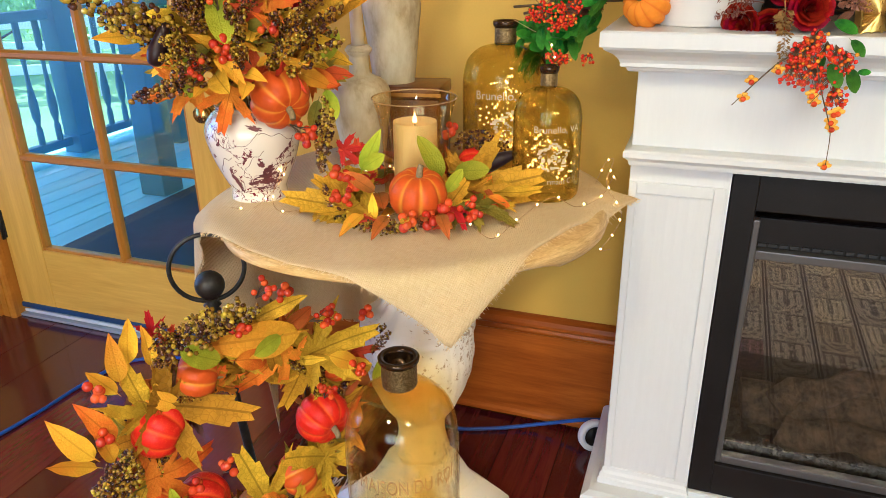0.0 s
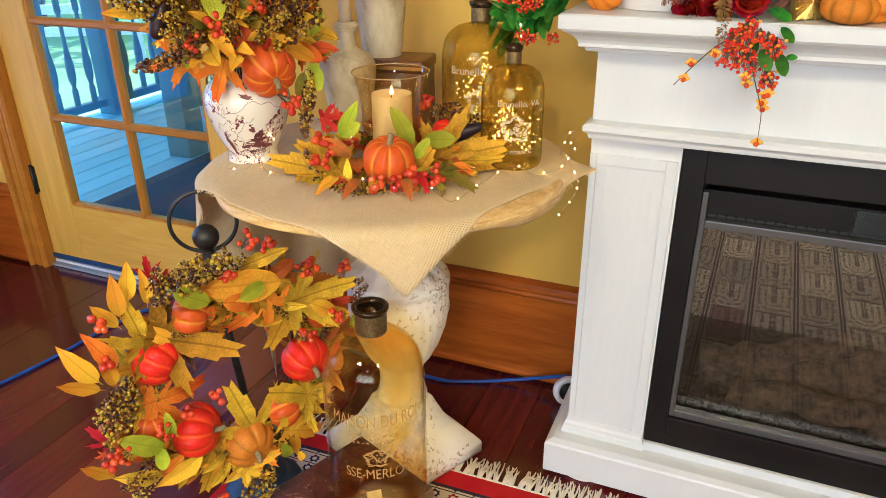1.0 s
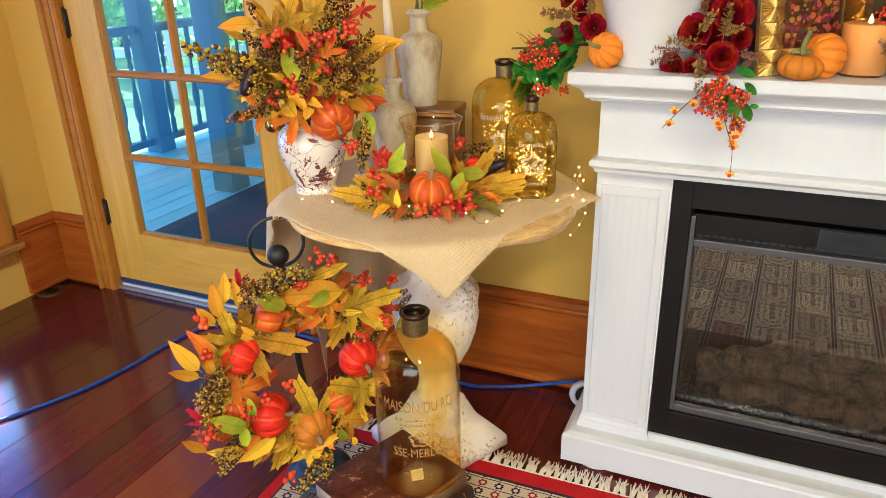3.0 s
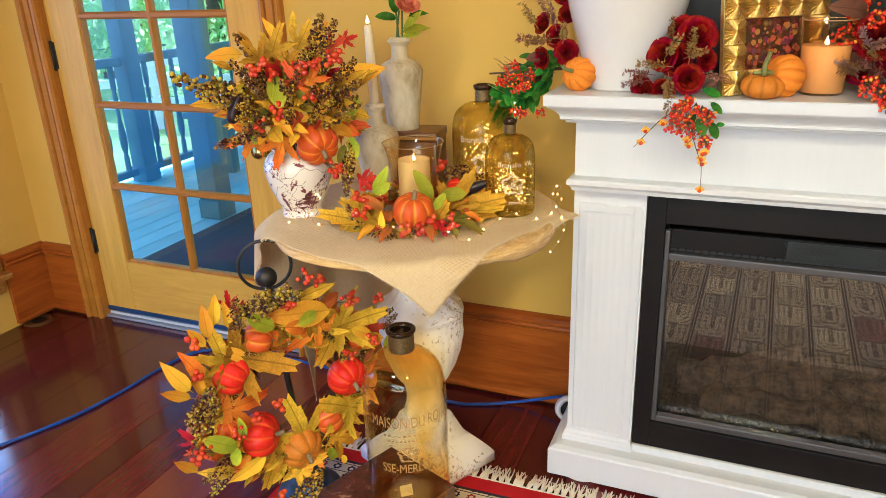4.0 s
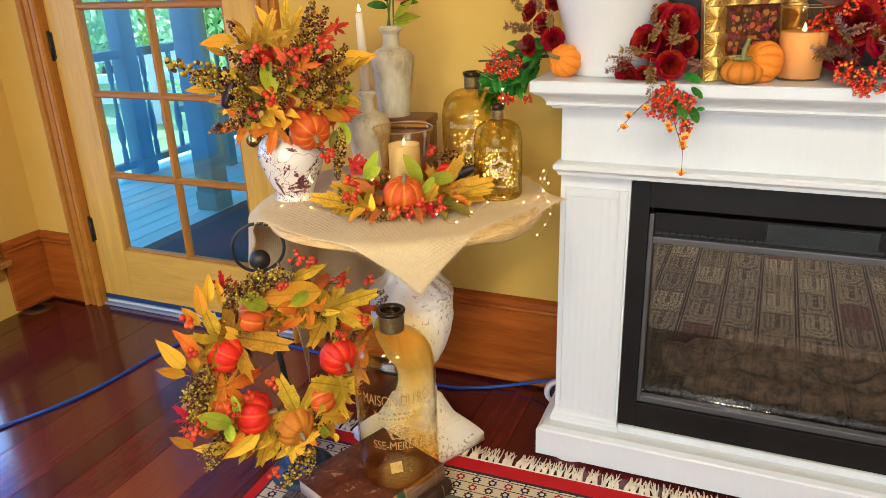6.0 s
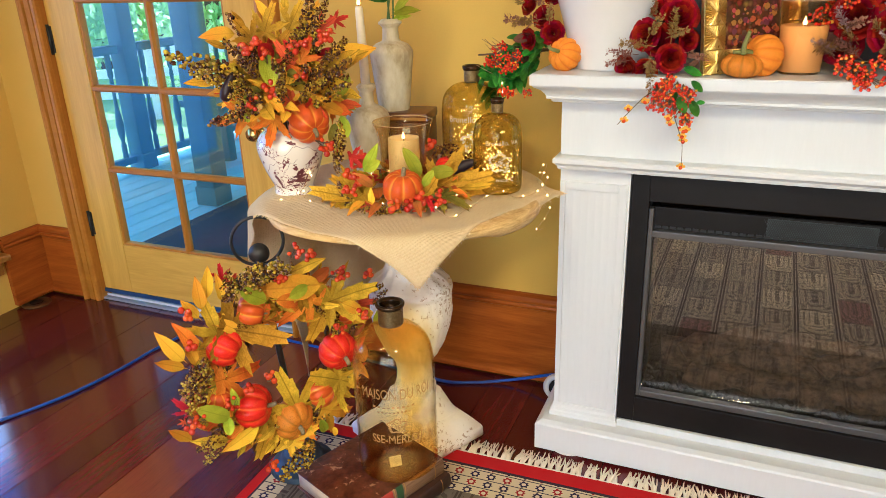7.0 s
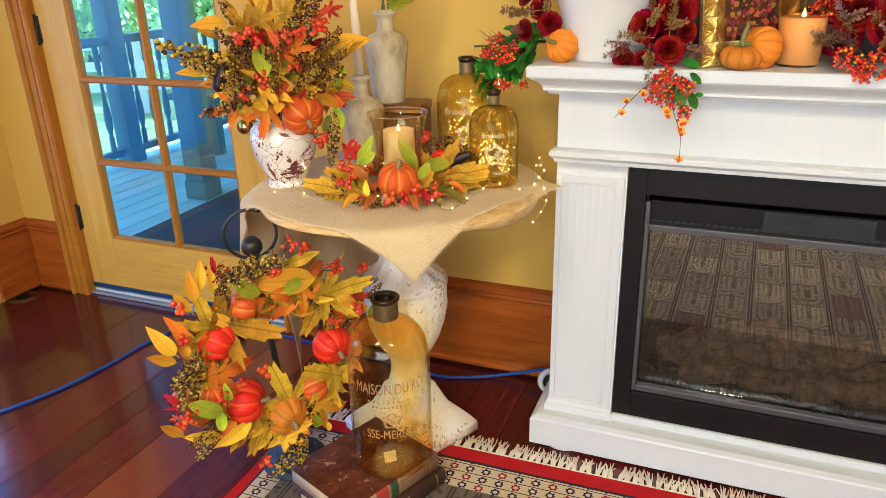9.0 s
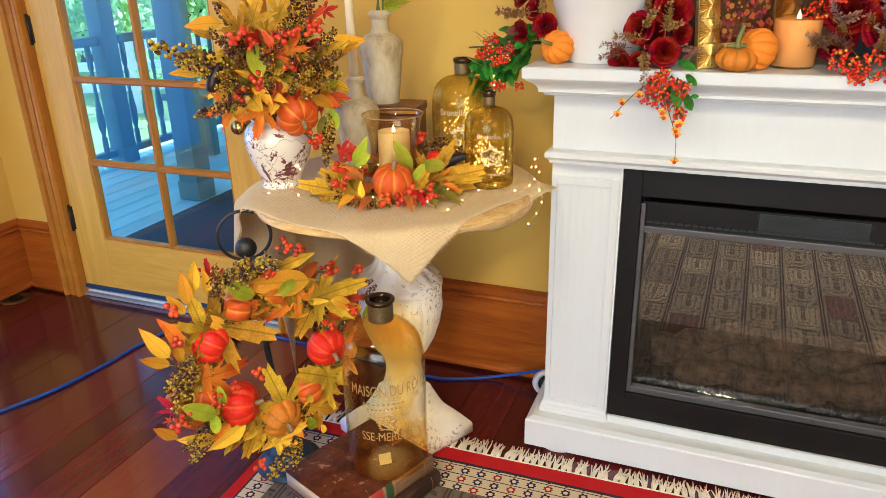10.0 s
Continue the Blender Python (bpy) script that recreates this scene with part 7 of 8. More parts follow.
flame(taper, (0, 0, 0.203), 0.022)
bx = thing("wooden_box", (-0.532, 1.448, TT + 0.004), "dark brown leather-covered box behind the vases", "box", turn=8)
M_BOX = plain("dark_brown_leather", (0.07, 0.022, 0.006), (0.22, 0.085, 0.022), 0.4, scale=14, fine=120, coat=0.2)
part("case", box(-0.090, 0.090, -0.055, 0.055, 0, 0.137, 0.004), M_BOX, bx)
part("lid", box(-0.093, 0.093, -0.058, 0.058, 0.138, 0.162, 0.004), M_BOX, bx)
part("gilt_band", box(-0.0935, 0.0935, -0.0592, -0.0575, 0.143, 0.150), M_GILT, bx, "worn gilt tooling", smooth=False)
BVX, BVY = -0.552, 1.452
bvase = thing("stoneware_vase", (BVX, BVY, TT + 0.166), "tall weathered stoneware vase with a peach rose, on the box", "vase", "stoneware vases")
link("body", mesh("body", *lathe(curve_points([(0, 0), (0.040, 0.0), (0.043, 0.004), (0.048, 0.05), (0.055, 0.11), (0.0595, 0.145), (0.058, 0.162), (0.045, 0.178), (0.027, 0.186), (0.0235, 0.196), (0.0225, 0.214), (0.023, 0.222), (0.0275, 0.227), (0.0285, 0.236), (0.025, 0.242), (0.018, 0.242), (0.016, 0.22), (0, 0.21)], 4), 48, lambda a, r, z: r + 0.0009 * math.sin(2 * a + z * 15)), M_STONE), None, bvase)
link("lip", mesh("lip", *tube([(0.0272 * math.cos(a), 0.0272 * math.sin(a), 0.2335) for a in np.linspace(0, 2 * math.pi, 40)], 0.005, 10), M_STONE), None, bvase)
ps = thing("peach_rose_stem", (BVX, BVY, TT + 0.166 + 0.235), "artificial peach rose with green leaves in the stoneware vase", "flower", turn=25)
acc = ([], [])
for x0, x1 in ((0.0, -0.004), (0.008, 0.012), (-0.006, 0.004)):
    link("stem", mesh("stem", *tube([(x0, 0, -0.08), (x0 * 1.2, 0, 0.0), (x1, 0, 0.075)], 0.0026, 6), M_GSTEM), None, ps)
rose(ps, (0.026, -0.01, 0.085), (0.25, -0.5, 0.8), 0.034, 0, rose_set(petal_mat("peach_petals", (0.74, 0.22, 0.09), (0.82, 0.34, 0.16))), "peach artificial rose")
for i, (x, z, deg, s, c) in enumerate(((-0.004, 0.055, 165, 0.055, "green"), (-0.002, 0.07, 110, 0.05, "green"), (0.012, 0.02, 20, 0.07, "lime"), (0.01, 0.008, 15, 0.05, "lime"), (0.014, 0.03, 35, 0.07, "lime"), (0.03, 0.06, 20, 0.05, "green"))):
    leaf(ps, "oval" if i < 2 else "lance", c, (x, -0.005, z), flat(deg, 0.1), (0.1, -0.8, 0.6), s, i)

# ---- hurricane candle ----
hc = thing("hurricane_candle", (-0.408, 1.206, TT + 0.005), "ivory pillar candle lit inside a flared clear glass hurricane", "candle")
M_HURR = glass("hurricane_glass", (0.975, 0.86, 0.56), 0.01, 1.5, 0.05)
link("glass_shade", mesh("glass_shade", *lathe(curve_points([(0.0, 0.004), (0.05, 0.002), (0.057, 0.006), (0.058, 0.03), (0.058, 0.08), (0.060, 0.12), (0.066, 0.155), (0.0735, 0.180), (0.0748, 0.1815), (0.0725, 0.180)], 4), 56), M_HURR), None, hc, "clear flared glass shade")
link("rim", mesh("rim", *tube([(0.0742 * math.cos(a), 0.0742 * math.sin(a), 0.181) for a in np.linspace(0, 2 * math.pi, 64)], 0.0011, 8), plain("amber_rim_glass", (0.40, 0.26, 0.10), (0.52, 0.36, 0.16), 0.12, coat=0.6)), None, hc, "polished glass rim")
wv, wf = lathe(curve_points([(0, 0.012), (0.039, 0.012), (0.0395, 0.02), (0.0392, 0.08), (0.0388, 0.134), (0.037, 0.139), (0.030, 0.136), (0.01, 0.131), (0, 0.131)], 4), 40)
link("wax", mesh("wax", wv, wf, M_WAX), None, hc)
flame(hc, (0, 0, 0.133), 0.021)

# ---- fairy lights ----
M_FAIRY = glow("fairy_bulb", (1.0, 0.56, 0.14), 7.5)
M_COPPER = plain("copper_wire", (0.5, 0.3, 0.12), (0.62, 0.40, 0.18), 0.3, 0.9)
FAIRY = mesh("fairy_bulb", [(v[0] * 0.0016, v[1] * 0.0016, v[2] * 0.0021) for v in BALL[0]], BALL[1], M_FAIRY)
rg = random.Random(55)


def fairy(name, pts, step, label):
    """A strand of tiny lights along a run of points."""
    t = thing(name, pts[0], label, "string lights", "fairy lights")
    o = Vector(pts[0])
    run = [Vector(p) - o for p in curve_points(pts, 7)]
    link("wire", mesh("wire", *tube(run, 0.00055, 4), M_COPPER), None, t)
    gone, last = 0.0, run[0]
    for p in run[1:]:
        gone += (p - last).length
        last = p
        if gone > step:
            gone = 0.0
            link("fairy_bulb", FAIRY, None, t, m=Matrix.Translation(p + Vector((rg.uniform(-1, 1), rg.uniform(-1, 1), rg.uniform(0.2, 1))) * 0.0025))


def coil(c, r, z0, z1, n, seed):
    rr = random.Random(seed)
    return [(c[0] + r * rr.uniform(0.15, 0.9) * math.cos(k * 2.1), c[1] + r * rr.uniform(0.15, 0.9) * math.sin(k * 2.1), z0 + (z1 - z0) * rr.random() ** 1.3) for k in range(n)]


fairy("fairy_light_strand", [(B2[0], B2[1], B2[2] + 0.285)] + [(B2[0], B2[1], B2[2] + 0.24)] + coil(B2, 0.072, B2[2] + 0.02, B2[2] + 0.20, 34, 1), 0.085, "warm fairy lights coiled inside the amber bottle")
fairy("fairy_light_strand", [(B3[0], B3[1], B3[2] + 0.225)] + [(B3[0], B3[1], B3[2] + 0.19)] + coil(B3, 0.052, B3[2] + 0.03, B3[2] + 0.115, 30, 2), 0.062, "warm fairy lights coiled inside the smaller amber bottle")
# a strand wound through the candle ring and off the table's edge
loop = [(TX + 0.03, TY + 0.13, TT + 0.06)]
for k in range(22):
    a = radians(60 + 17 * k)
    q = 0.15 + 0.04 * math.sin(k * 2.3)
    loop.append((-0.408 + q * math.cos(a), 1.206 + q * math.sin(a), TT + 0.012 + 0.028 * abs(math.sin(k * 1.7)) * (k % 2)))
fairy("fairy_light_strand", loop, 0.05, "warm fairy lights wound through the candle ring")
fairy("fairy_light_strand", [(-0.30, 1.06, TT + 0.008), (-0.26, 1.04, TT + 0.03), (-0.22, 1.05, TT + 0.006), (-0.20, 1.12, TT + 0.012), (-0.16, 1.20, TT + 0.03), (-0.12, 1.23, TT + 0.008), (-0.09, 1.30, TT + 0.006), (-0.075, 1.34, TT + 0.03), (-0.065, 1.30, TT + 0.04)], 0.052, "warm fairy lights trailing over the table edge")
fairy("fairy_light_strand", [(-0.110, 1.37, TT + 0.008), (-0.090, 1.335, TT + 0.060), (-0.075, 1.33, TT + 0.068), (-0.082, 1.305, TT + 0.035), (-0.068, 1.295, TT + 0.012), (-0.055, 1.285, TT - 0.002), (-0.048, 1.275, TT - 0.022), (-0.062, 1.262, TT - 0.052), (-0.078, 1.255, TT - 0.078), (-0.060, 1.25, TT - 0.072)], 0.031, "warm fairy lights hanging in a loose loop off the table")
fairy("fairy_light_strand", [(-0.56, 1.09, TT + 0.006), (-0.60, 1.05, TT + 0.01), (-0.63, 1.08, TT + 0.03), (-0.62, 1.12, TT + 0.08), (-0.63, 1.10, TT + 0.04), (-0.66, 1.06, TT + 0.006), (-0.70, 1.05, TT + 0.006)], 0.045, "warm fairy lights lying beside the vase")
fairy("fairy_light_strand", [(B2[0] + 0.02, B2[1] - 0.02, B2[2] + 0.295), (-0.25, 1.40, 1.06), (-0.22, 1.40, 1.045), (-0.19, 1.33, 1.02)], 0.05, "warm fairy lights from bottle to garland")

# ---- things on the mantel ----
M_GLAZE = plain("white_glaze", (0.70, 0.70, 0.70), (0.74, 0.74, 0.74), 0.12, scale=4, fine=60, bumps=0.03, coat=0.5)
pot = thing("white_planter", (0.045, 1.445, MZ + 0.0005), "large glossy white ceramic planter on the mantel", "planter")
link("rim", mesh("rim", *tube([(0.1655 * math.cos(a), 0.1655 * math.sin(a), 0.323) for a in np.linspace(0, 2 * math.pi, 72)], 0.0085, 10), M_GLAZE), None, pot, "rolled rim")
link("body", mesh("body", *lathe(curve_points([(0, 0.0), (0.080, 0.0), (0.088, 0.004), (0.094, 0.03), (0.112, 0.10), (0.134, 0.18), (0.150, 0.26), (0.158, 0.31), (0.166, 0.315), (0.168, 0.33), (0.160, 0.332), (0.15, 0.31), (0.12, 0.22), (0, 0.2)], 4), 64), M_GLAZE), None, pot)
tagged(pumpkin(None, "real", (-0.045, 1.362, MZ + 0.036), (-0.35, -0.80, 0.35), 0.040, 0.9, "mini_pumpkin", STALK_GREEN), "small orange pumpkin leaning on the white planter", "pumpkin", "mini pumpkins")
tagged(pumpkin(None, "specked", (0.350, 1.316, MZ + 0.0245), (0.05, -0.05, 1), 0.044, 0.58, "mini_pumpkin", STALK_GREEN), "speckled tan-orange pumpkin with a green stalk", "pumpkin", "mini pumpkins")
tagged(pumpkin(None, "real", (0.390, 1.352, MZ + 0.041), (-0.75, -0.5, 0.2), 0.045, 0.82, "mini_pumpkin", STALK_GREEN), "small orange pumpkin lying on its side by the frame", "pumpkin", "mini pumpkins")

M_PEACH = plain("peach_wax", (0.96, 0.56, 0.26), (0.98, 0.61, 0.30), 0.5, scale=6, fine=60, bumps=0.05)
jar = thing("jar_candle", (0.464, 1.396, MZ + 0.0005), "peach wax candle lit in a tapered clear glass", "candle")
link("glass", mesh("glass", *lathe([(0, 0.003), (0.039, 0.0), (0.0435, 0.004), (0.0515, 0.150), (0.0525, 0.1515), (0.0505, 0.150)], 56), M_HURR), None, jar, "clear tapered glass")
link("rim", mesh("rim", *tube([(0.0520 * math.cos(a), 0.0520 * math.sin(a), 0.151) for a in np.linspace(0, 2 * math.pi, 56)], 0.0010, 8), plain("clear_rim_glass", (0.42, 0.26, 0.12), (0.52, 0.34, 0.18), 0.12, coat=0.6)), None, jar, "polished glass rim")
link("wax", mesh("wax", *lathe([(0, 0.005), (0.0423, 0.005), (0.0478, 0.098), (0.046, 0.101), (0.02, 0.096), (0, 0.095)], 48), M_PEACH), None, jar)
flame(jar, (0, 0, 0.096), 0.022)

M_GOLD = plain("gold_leaf_frame", (0.56, 0.39, 0.07), (0.78, 0.60, 0.18), 0.3, 0.9, scale=20, fine=160)
gf_ = thing("gold_frame", (0.274, 1.318, MZ + 0.001), "ornate gold sunburst frame with a harvest still-life picture", "picture frame", turn=16)
gf_.matrix_basis = pose(0.274, 1.318, MZ + 0.001, 0, 0, 38) @ pose(0, 0, 0, -7)
FW, FH, TILE = 0.260, 0.208, 0.052
for x0, x1, z0_, z1_ in ((0, TILE, 0, FH), (FW - TILE, FW, 0, FH), (TILE, FW - TILE, 0, TILE), (TILE, FW - TILE, FH - TILE, FH)):
    part("rail", box(x0, x1, 0.0, 0.014, z0_, z1_, 0.002), M_GOLD, gf_, smooth=False)
# sunburst tiles: fans of raised ridges
tv_, tf_ = [], []
n = 56
tv_.append((TILE / 2, -0.008, TILE / 2))
for k in range(n):
    a = 2 * math.pi * k / n
    q = TILE * 0.48 / max(abs(math.cos(a)), abs(math.sin(a)))
    y = 0.0 if k % 2 else -0.0035
    tv_.append((TILE / 2 + q * math.cos(a), y - 0.0005, TILE / 2 + q * math.sin(a)))
tf_ = [(0, 1 + k, 1 + (k + 1) % n) for k in range(n)]
TILEM = mesh("sunburst_tile", tv_, tf_, M_GOLD, smooth=False)
for c in range(5):
    for r in range(4):
        if c in (0, 4) or r in (0, 3):
            link("sunburst_tile", TILEM, None, gf_, m=Matrix.Translation((c * TILE, -0.0005, r * TILE)))
for k in range(46):
    s = k / 46 * 2 * (FW + FH)
    x, z = (s, 0) if s < FW else (FW, s - FW) if s < FW + FH else (2 * FW + FH - s, FH) if s < 2 * FW + FH else (0, 2 * (FW + FH) - s)
    link("bead", mesh("bead", [(v[0] * 0.0022, v[1] * 0.0022, v[2] * 0.0022) for v in BALL[0]], BALL[1], M_GOLD), None, gf_, m=Matrix.Translation((x, -0.001, z)))


def still_life():
    m, t, b = graph("still_life_print")
    tc = t.nodes.new("ShaderNodeTexCoord")
    vo = t.nodes.new("ShaderNodeTexVoronoi")
    vo.inputs["Scale"].default_value = 85
    t.links.new(tc.outputs["Object"], vo.inputs["Vector"])
    sep = t.nodes.new("ShaderNodeSeparateColor")
    t.links.new(vo.outputs["Color"], sep.inputs[0])
    fruit = ramp(t, sep.outputs[0], ((0.0, (0.05, 0.015, 0.02)), (0.2, (0.16, 0.02, 0.05)), (0.4, (0.46, 0.05, 0.04)), (0.6, (0.58, 0.16, 0.03)), (0.78, (0.34, 0.05, 0.12)), (0.9, (0.62, 0.40, 0.06)), (1.0, (0.10, 0.13, 0.03))))
    fade = ramp(t, vo.outputs["Distance"], ((0.1, (1, 1, 1)), (0.75, (0.10, 0.06, 0.04))))
    col = mixc(t, 1.0, fruit, fade, "MULTIPLY")
    col = mixc(t, ramp(t, noise_(t, tc.outputs["Object"], 22, 3), ((0.38, (0.25, 0.25, 0.25)), (0.6, (0.95, 0.95, 0.95)))), col, (0.055, 0.028, 0.015))
    t.links.new(col, b.inputs["Base Color"])
    b.inputs["Roughness"].default_value = 0.25
    return m


part("picture", box(TILE, FW - TILE, 0.004, 0.010, TILE, FH - TILE), still_life(), gf_, "dark still life of fruit, flowers and pumpkins", smooth=False)
# painted pumpkins and fruits of the picture, in low relief
pm = [plain("print_" + n_, c, tuple(x * 1.25 for x in c), 0.3) for n_, c in (("orange", (0.40, 0.09, 0.02)), ("rose", (0.36, 0.05, 0.06)), ("plum", (0.10, 0.015, 0.04)), ("ochre", (0.34, 0.16, 0.02)), ("brown", (0.07, 0.035, 0.02)))]
rpz = random.Random(4)
for k in range(90):
    x, z, r = rpz.uniform(TILE + 0.014, FW - TILE - 0.022), TILE + 0.012 + (FH - 2 * TILE - 0.028) * rpz.random() ** 1.2, rpz.uniform(0.0025, 0.0075)
    v = [(x + r * math.cos(a) * rpz.uniform(0.8, 1.1), 0.0035 - 0.0002 * (k % 5), z + r * math.sin(a) * rpz.uniform(0.8, 1.1)) for a in np.linspace(0, 5.8, 12)]
    link("printed_fruit", mesh("printed_fruit", v, [tuple(range(12))[::-1]], pm[rpz.randrange(5)], smooth=False), None, gf_)
part("lip", box(FW - TILE - 0.013, FW - TILE, -0.001, 0.004, TILE, FH - TILE), M_GOLD, gf_, smooth=False)
part("easel_back", box(0.10, 0.16, 0.015, 0.018, 0.0, 0.16), M_BLACK, gf_, smooth=False)
panel = thing("dark_panel", (0.70, YB - 0.02, MZ + 0.001), "black framed dark panel leaning on the wall over the mantel", "wall panel")
part("board", box(-0.55, 0.50, -0.012, 0.012, 0.0, 0.75, 0.003), plain("black_board", (0.008, 0.008, 0.009), (0.014, 0.014, 0.015), 0.5), panel, smooth=False)
part("board_frame", box(-0.575, -0.55, -0.018, 0.014, 0.0, 0.775, 0.003), M_BLACK, panel, smooth=False)

# ---- garland of roses and berries along the mantel ----
gar = thing("rose_garland", (0.0, 1.40, MZ + 0.001), "garland of crimson roses, scarlet berries and green leaves on the mantel", "garland")
rr = random.Random(77)
for k in range(5):
    link("stem", mesh("stem", *tube(curve_points([(-0.30 + 0.02 * k, 0.06, 0.02 - 0.012 * k), (-0.17, 0.055, 0.03), (-0.06, 0.12, 0.03), (0.06, 0.17, 0.02), (0.18, 0.13, 0.015), (0.40, 0.14, 0.015), (0.60, 0.06, 0.015), (0.95, 0.06, 0.015)], 6), 0.0026, 5), M_STEM), None, gar)
# end of the garland over the corner of the mantel
for i, (x, y, z, r, ax) in enumerate(((-0.149, 0.03, 0.144, 0.027, (-0.6, -0.7, 0.4)), (-0.091, 0.05, 0.165, 0.028, (-0.2, -0.8, 0.5)), (-0.143, 0.0, 0.066, 0.027, (-0.5, -0.8, 0.0)), (-0.088, 0.01, 0.080, 0.030, (0.1, -0.9, 0.2)), (-0.115, 0.03, 0.115, 0.028, (-0.2, -0.9, 0.3)), (-0.10, 0.05, 0.21, 0.03, (-0.2, -0.8, 0.5)))):
    rose(gar, (x, y, z), ax, r, i)
for k in range(120):
    s = rr.random()
    x = -0.115 - 0.135 * s + rr.uniform(-0.02, 0.02)
    z = 0.050 - 0.085 * s + rr.uniform(-0.045, 0.045)
    y = rr.uniform(-0.005, 0.07)
    if x > -0.128 and z < 0.028:
        continue
    d = Vector((rr.uniform(-1, 0.1), rr.uniform(-0.5, 0.1), rr.uniform(-0.9, 0.15)))
    leaf(gar, "oval", "green" if rr.random() < 0.9 else "bronze", (x, y, z), d, (rr.uniform(-0.5, 0.5), -0.9, 0.6), rr.uniform(0.034, 0.052), k)
for i, (x, z) in enumerate(((-0.236, 0.013), (-0.206, 0.055), (-0.190, 0.025), (-0.200, -0.003), (-0.168, 0.032), (-0.214, -0.061), (-0.191, -0.067), (-0.225, 0.03), (-0.150, -0.050), (-0.18, 0.0))):
    sprig(gar, "red", (x + 0.012, -0.015, z), (rr.uniform(-0.7, 0.1), -0.5, rr.uniform(-0.5, 0.3)), i, 0.72)
for i, (x, y, z, d, ln, c) in enumerate(((-0.155, 0.0, 0.135, (-0.5, -0.3, 0.8), 0.07, "straw"), (-0.115, -0.01, 0.10, (-0.9, -0.4, 0.2), 0.085, "rose"), (-0.11, 0.0, 0.13, (-0.2, -0.5, 0.9), 0.075, "rose"), (-0.10, -0.01, 0.115, (-0.9, -0.5, -0.1), 0.08, "straw"), (-0.135, 0.01, 0.165, (-0.4, -0.3, 0.8), 0.05, "rose"), (-0.095, 0.0, 0.10, (0.2, -0.6, 0.8), 0.06, "straw"))):
    filler(gar, c, (x, y, z), d, ln, i)
for k in range(7):
    x, z = -0.215 - 0.005 * k, 0.04 - 0.01 * (k % 3)
    link("twig", mesh("twig", *tube([(x + 0.1, 0.03, z), (x, 0.01, z + 0.01), (x - rr.uniform(0.015, 0.03), rr.uniform(-0.02, 0.02), z + rr.uniform(-0.01, 0.04))], 0.0012, 4, 0.5), M_STEM), None, gar)
# bunch between planter and frame, with a spray hanging over the shelf
for i, (x, y, z, r, ax) in enumerate(((0.144, -0.05, 0.082, 0.036, (-0.3, -0.9, 0.2)), (0.209, -0.04, 0.119, 0.042, (0.25, -0.85, 0.4)), (0.201, -0.07, 0.033, 0.033, (0.2, -0.95, 0.15)), (0.108, -0.06, 0.01, 0.032, (-0.5, -0.8, -0.2)), (0.232, -0.04, 0.07, 0.024, (0.5, -0.8, 0.1)), (0.15, -0.06, 0.005, 0.03, (-0.2, -0.9, -0.2)), (0.168, -0.03, 0.066, 0.036, (0, -0.9, 0.3)), (0.177, -0.02, 0.134, 0.03, (0, -0.8, 0.6)))):
    rose(gar, (x, y, z), ax, r, i)
for i, (x, y, z, d, s, c) in enumerate(((0.122, -0.03, 0.104, (-0.93, 0, -0.38), 0.064, "bronze"), (0.148, -0.02, 0.126, (-0.99, 0, 0.15), 0.02, "olive"), (0.234, -0.1, 0.018, (0.94, 0, -0.34), 0.041, "green"), (0.257, -0.15, -0.042, (0.47, 0, -0.88), 0.041, "green"), (0.232, -0.15, -0.037, (0.43, 0, -0.9), 0.038, "green"), (0.255, -0.14, -0.004, (0.76, 0, -0.65), 0.034, "green"), (0.24, -0.08, 0.015, (0.78, 0, 0.63), 0.027, "bronze"), (0.27, -0.15, -0.047, (1, 0, 0), 0.017, "green"), (0.223, -0.13, -0.024, (-0.17, 0, -0.99), 0.036, "green"))):
    leaf(gar, "oval", c, (x, y, z), d, (0.2, -1, 0.2), s, i)
for i, (x, y, z, d, ln, c) in enumerate(((0.15, -0.09, 0.078, (0.6, -0.3, 0.9), 0.055, "straw"), (0.172, -0.1, 0.062, (-0.8, -0.3, 0.1), 0.07, "straw"), (0.161, -0.1, 0.051, (0.1, -0.3, -0.9), 0.07, "straw"), (0.2, -0.08, 0.066, (0.1, -0.3, 0.9), 0.07, "straw"), (0.134, -0.09, 0.043, (-0.9, -0.3, 0.1), 0.06, "rose"), (0.123, -0.09, 0.032, (-0.7, -0.3, -0.1), 0.055, "rose"), (0.228, -0.07, 0.048, (0.8, -0.4, -0.2), 0.05, "rose"), (0.154, -0.05, 0.108, (0.1, -0.3, 0.9), 0.05, "straw"), (0.158, -0.1, 0.016, (0.2, -0.3, -0.8), 0.05, "straw"), (0.189, -0.09, 0.078, (0.7, -0.3, 0.3), 0.05, "straw"))):
    filler(gar, c, (x, y, z), d, ln * 1.1, i)
for i, (x, y, z) in enumerate(((0.183, -0.14, -0.023), (0.208, -0.14, -0.014), (0.229, -0.14, -0.019), (0.255, -0.14, -0.032), (0.223, -0.14, -0.051), (0.202, -0.14, -0.043), (0.217, -0.14, -0.002), (0.189, -0.14, -0.04), (0.241, -0.14, -0.024), (0.247, -0.14, -0.084), (0.249, -0.14, -0.055))):
    sprig(gar, "red", (x - 0.003, y + 0.01, z + 0.012), (rr.uniform(-0.4, 0.4), -0.4, -0.7), i, 0.8)
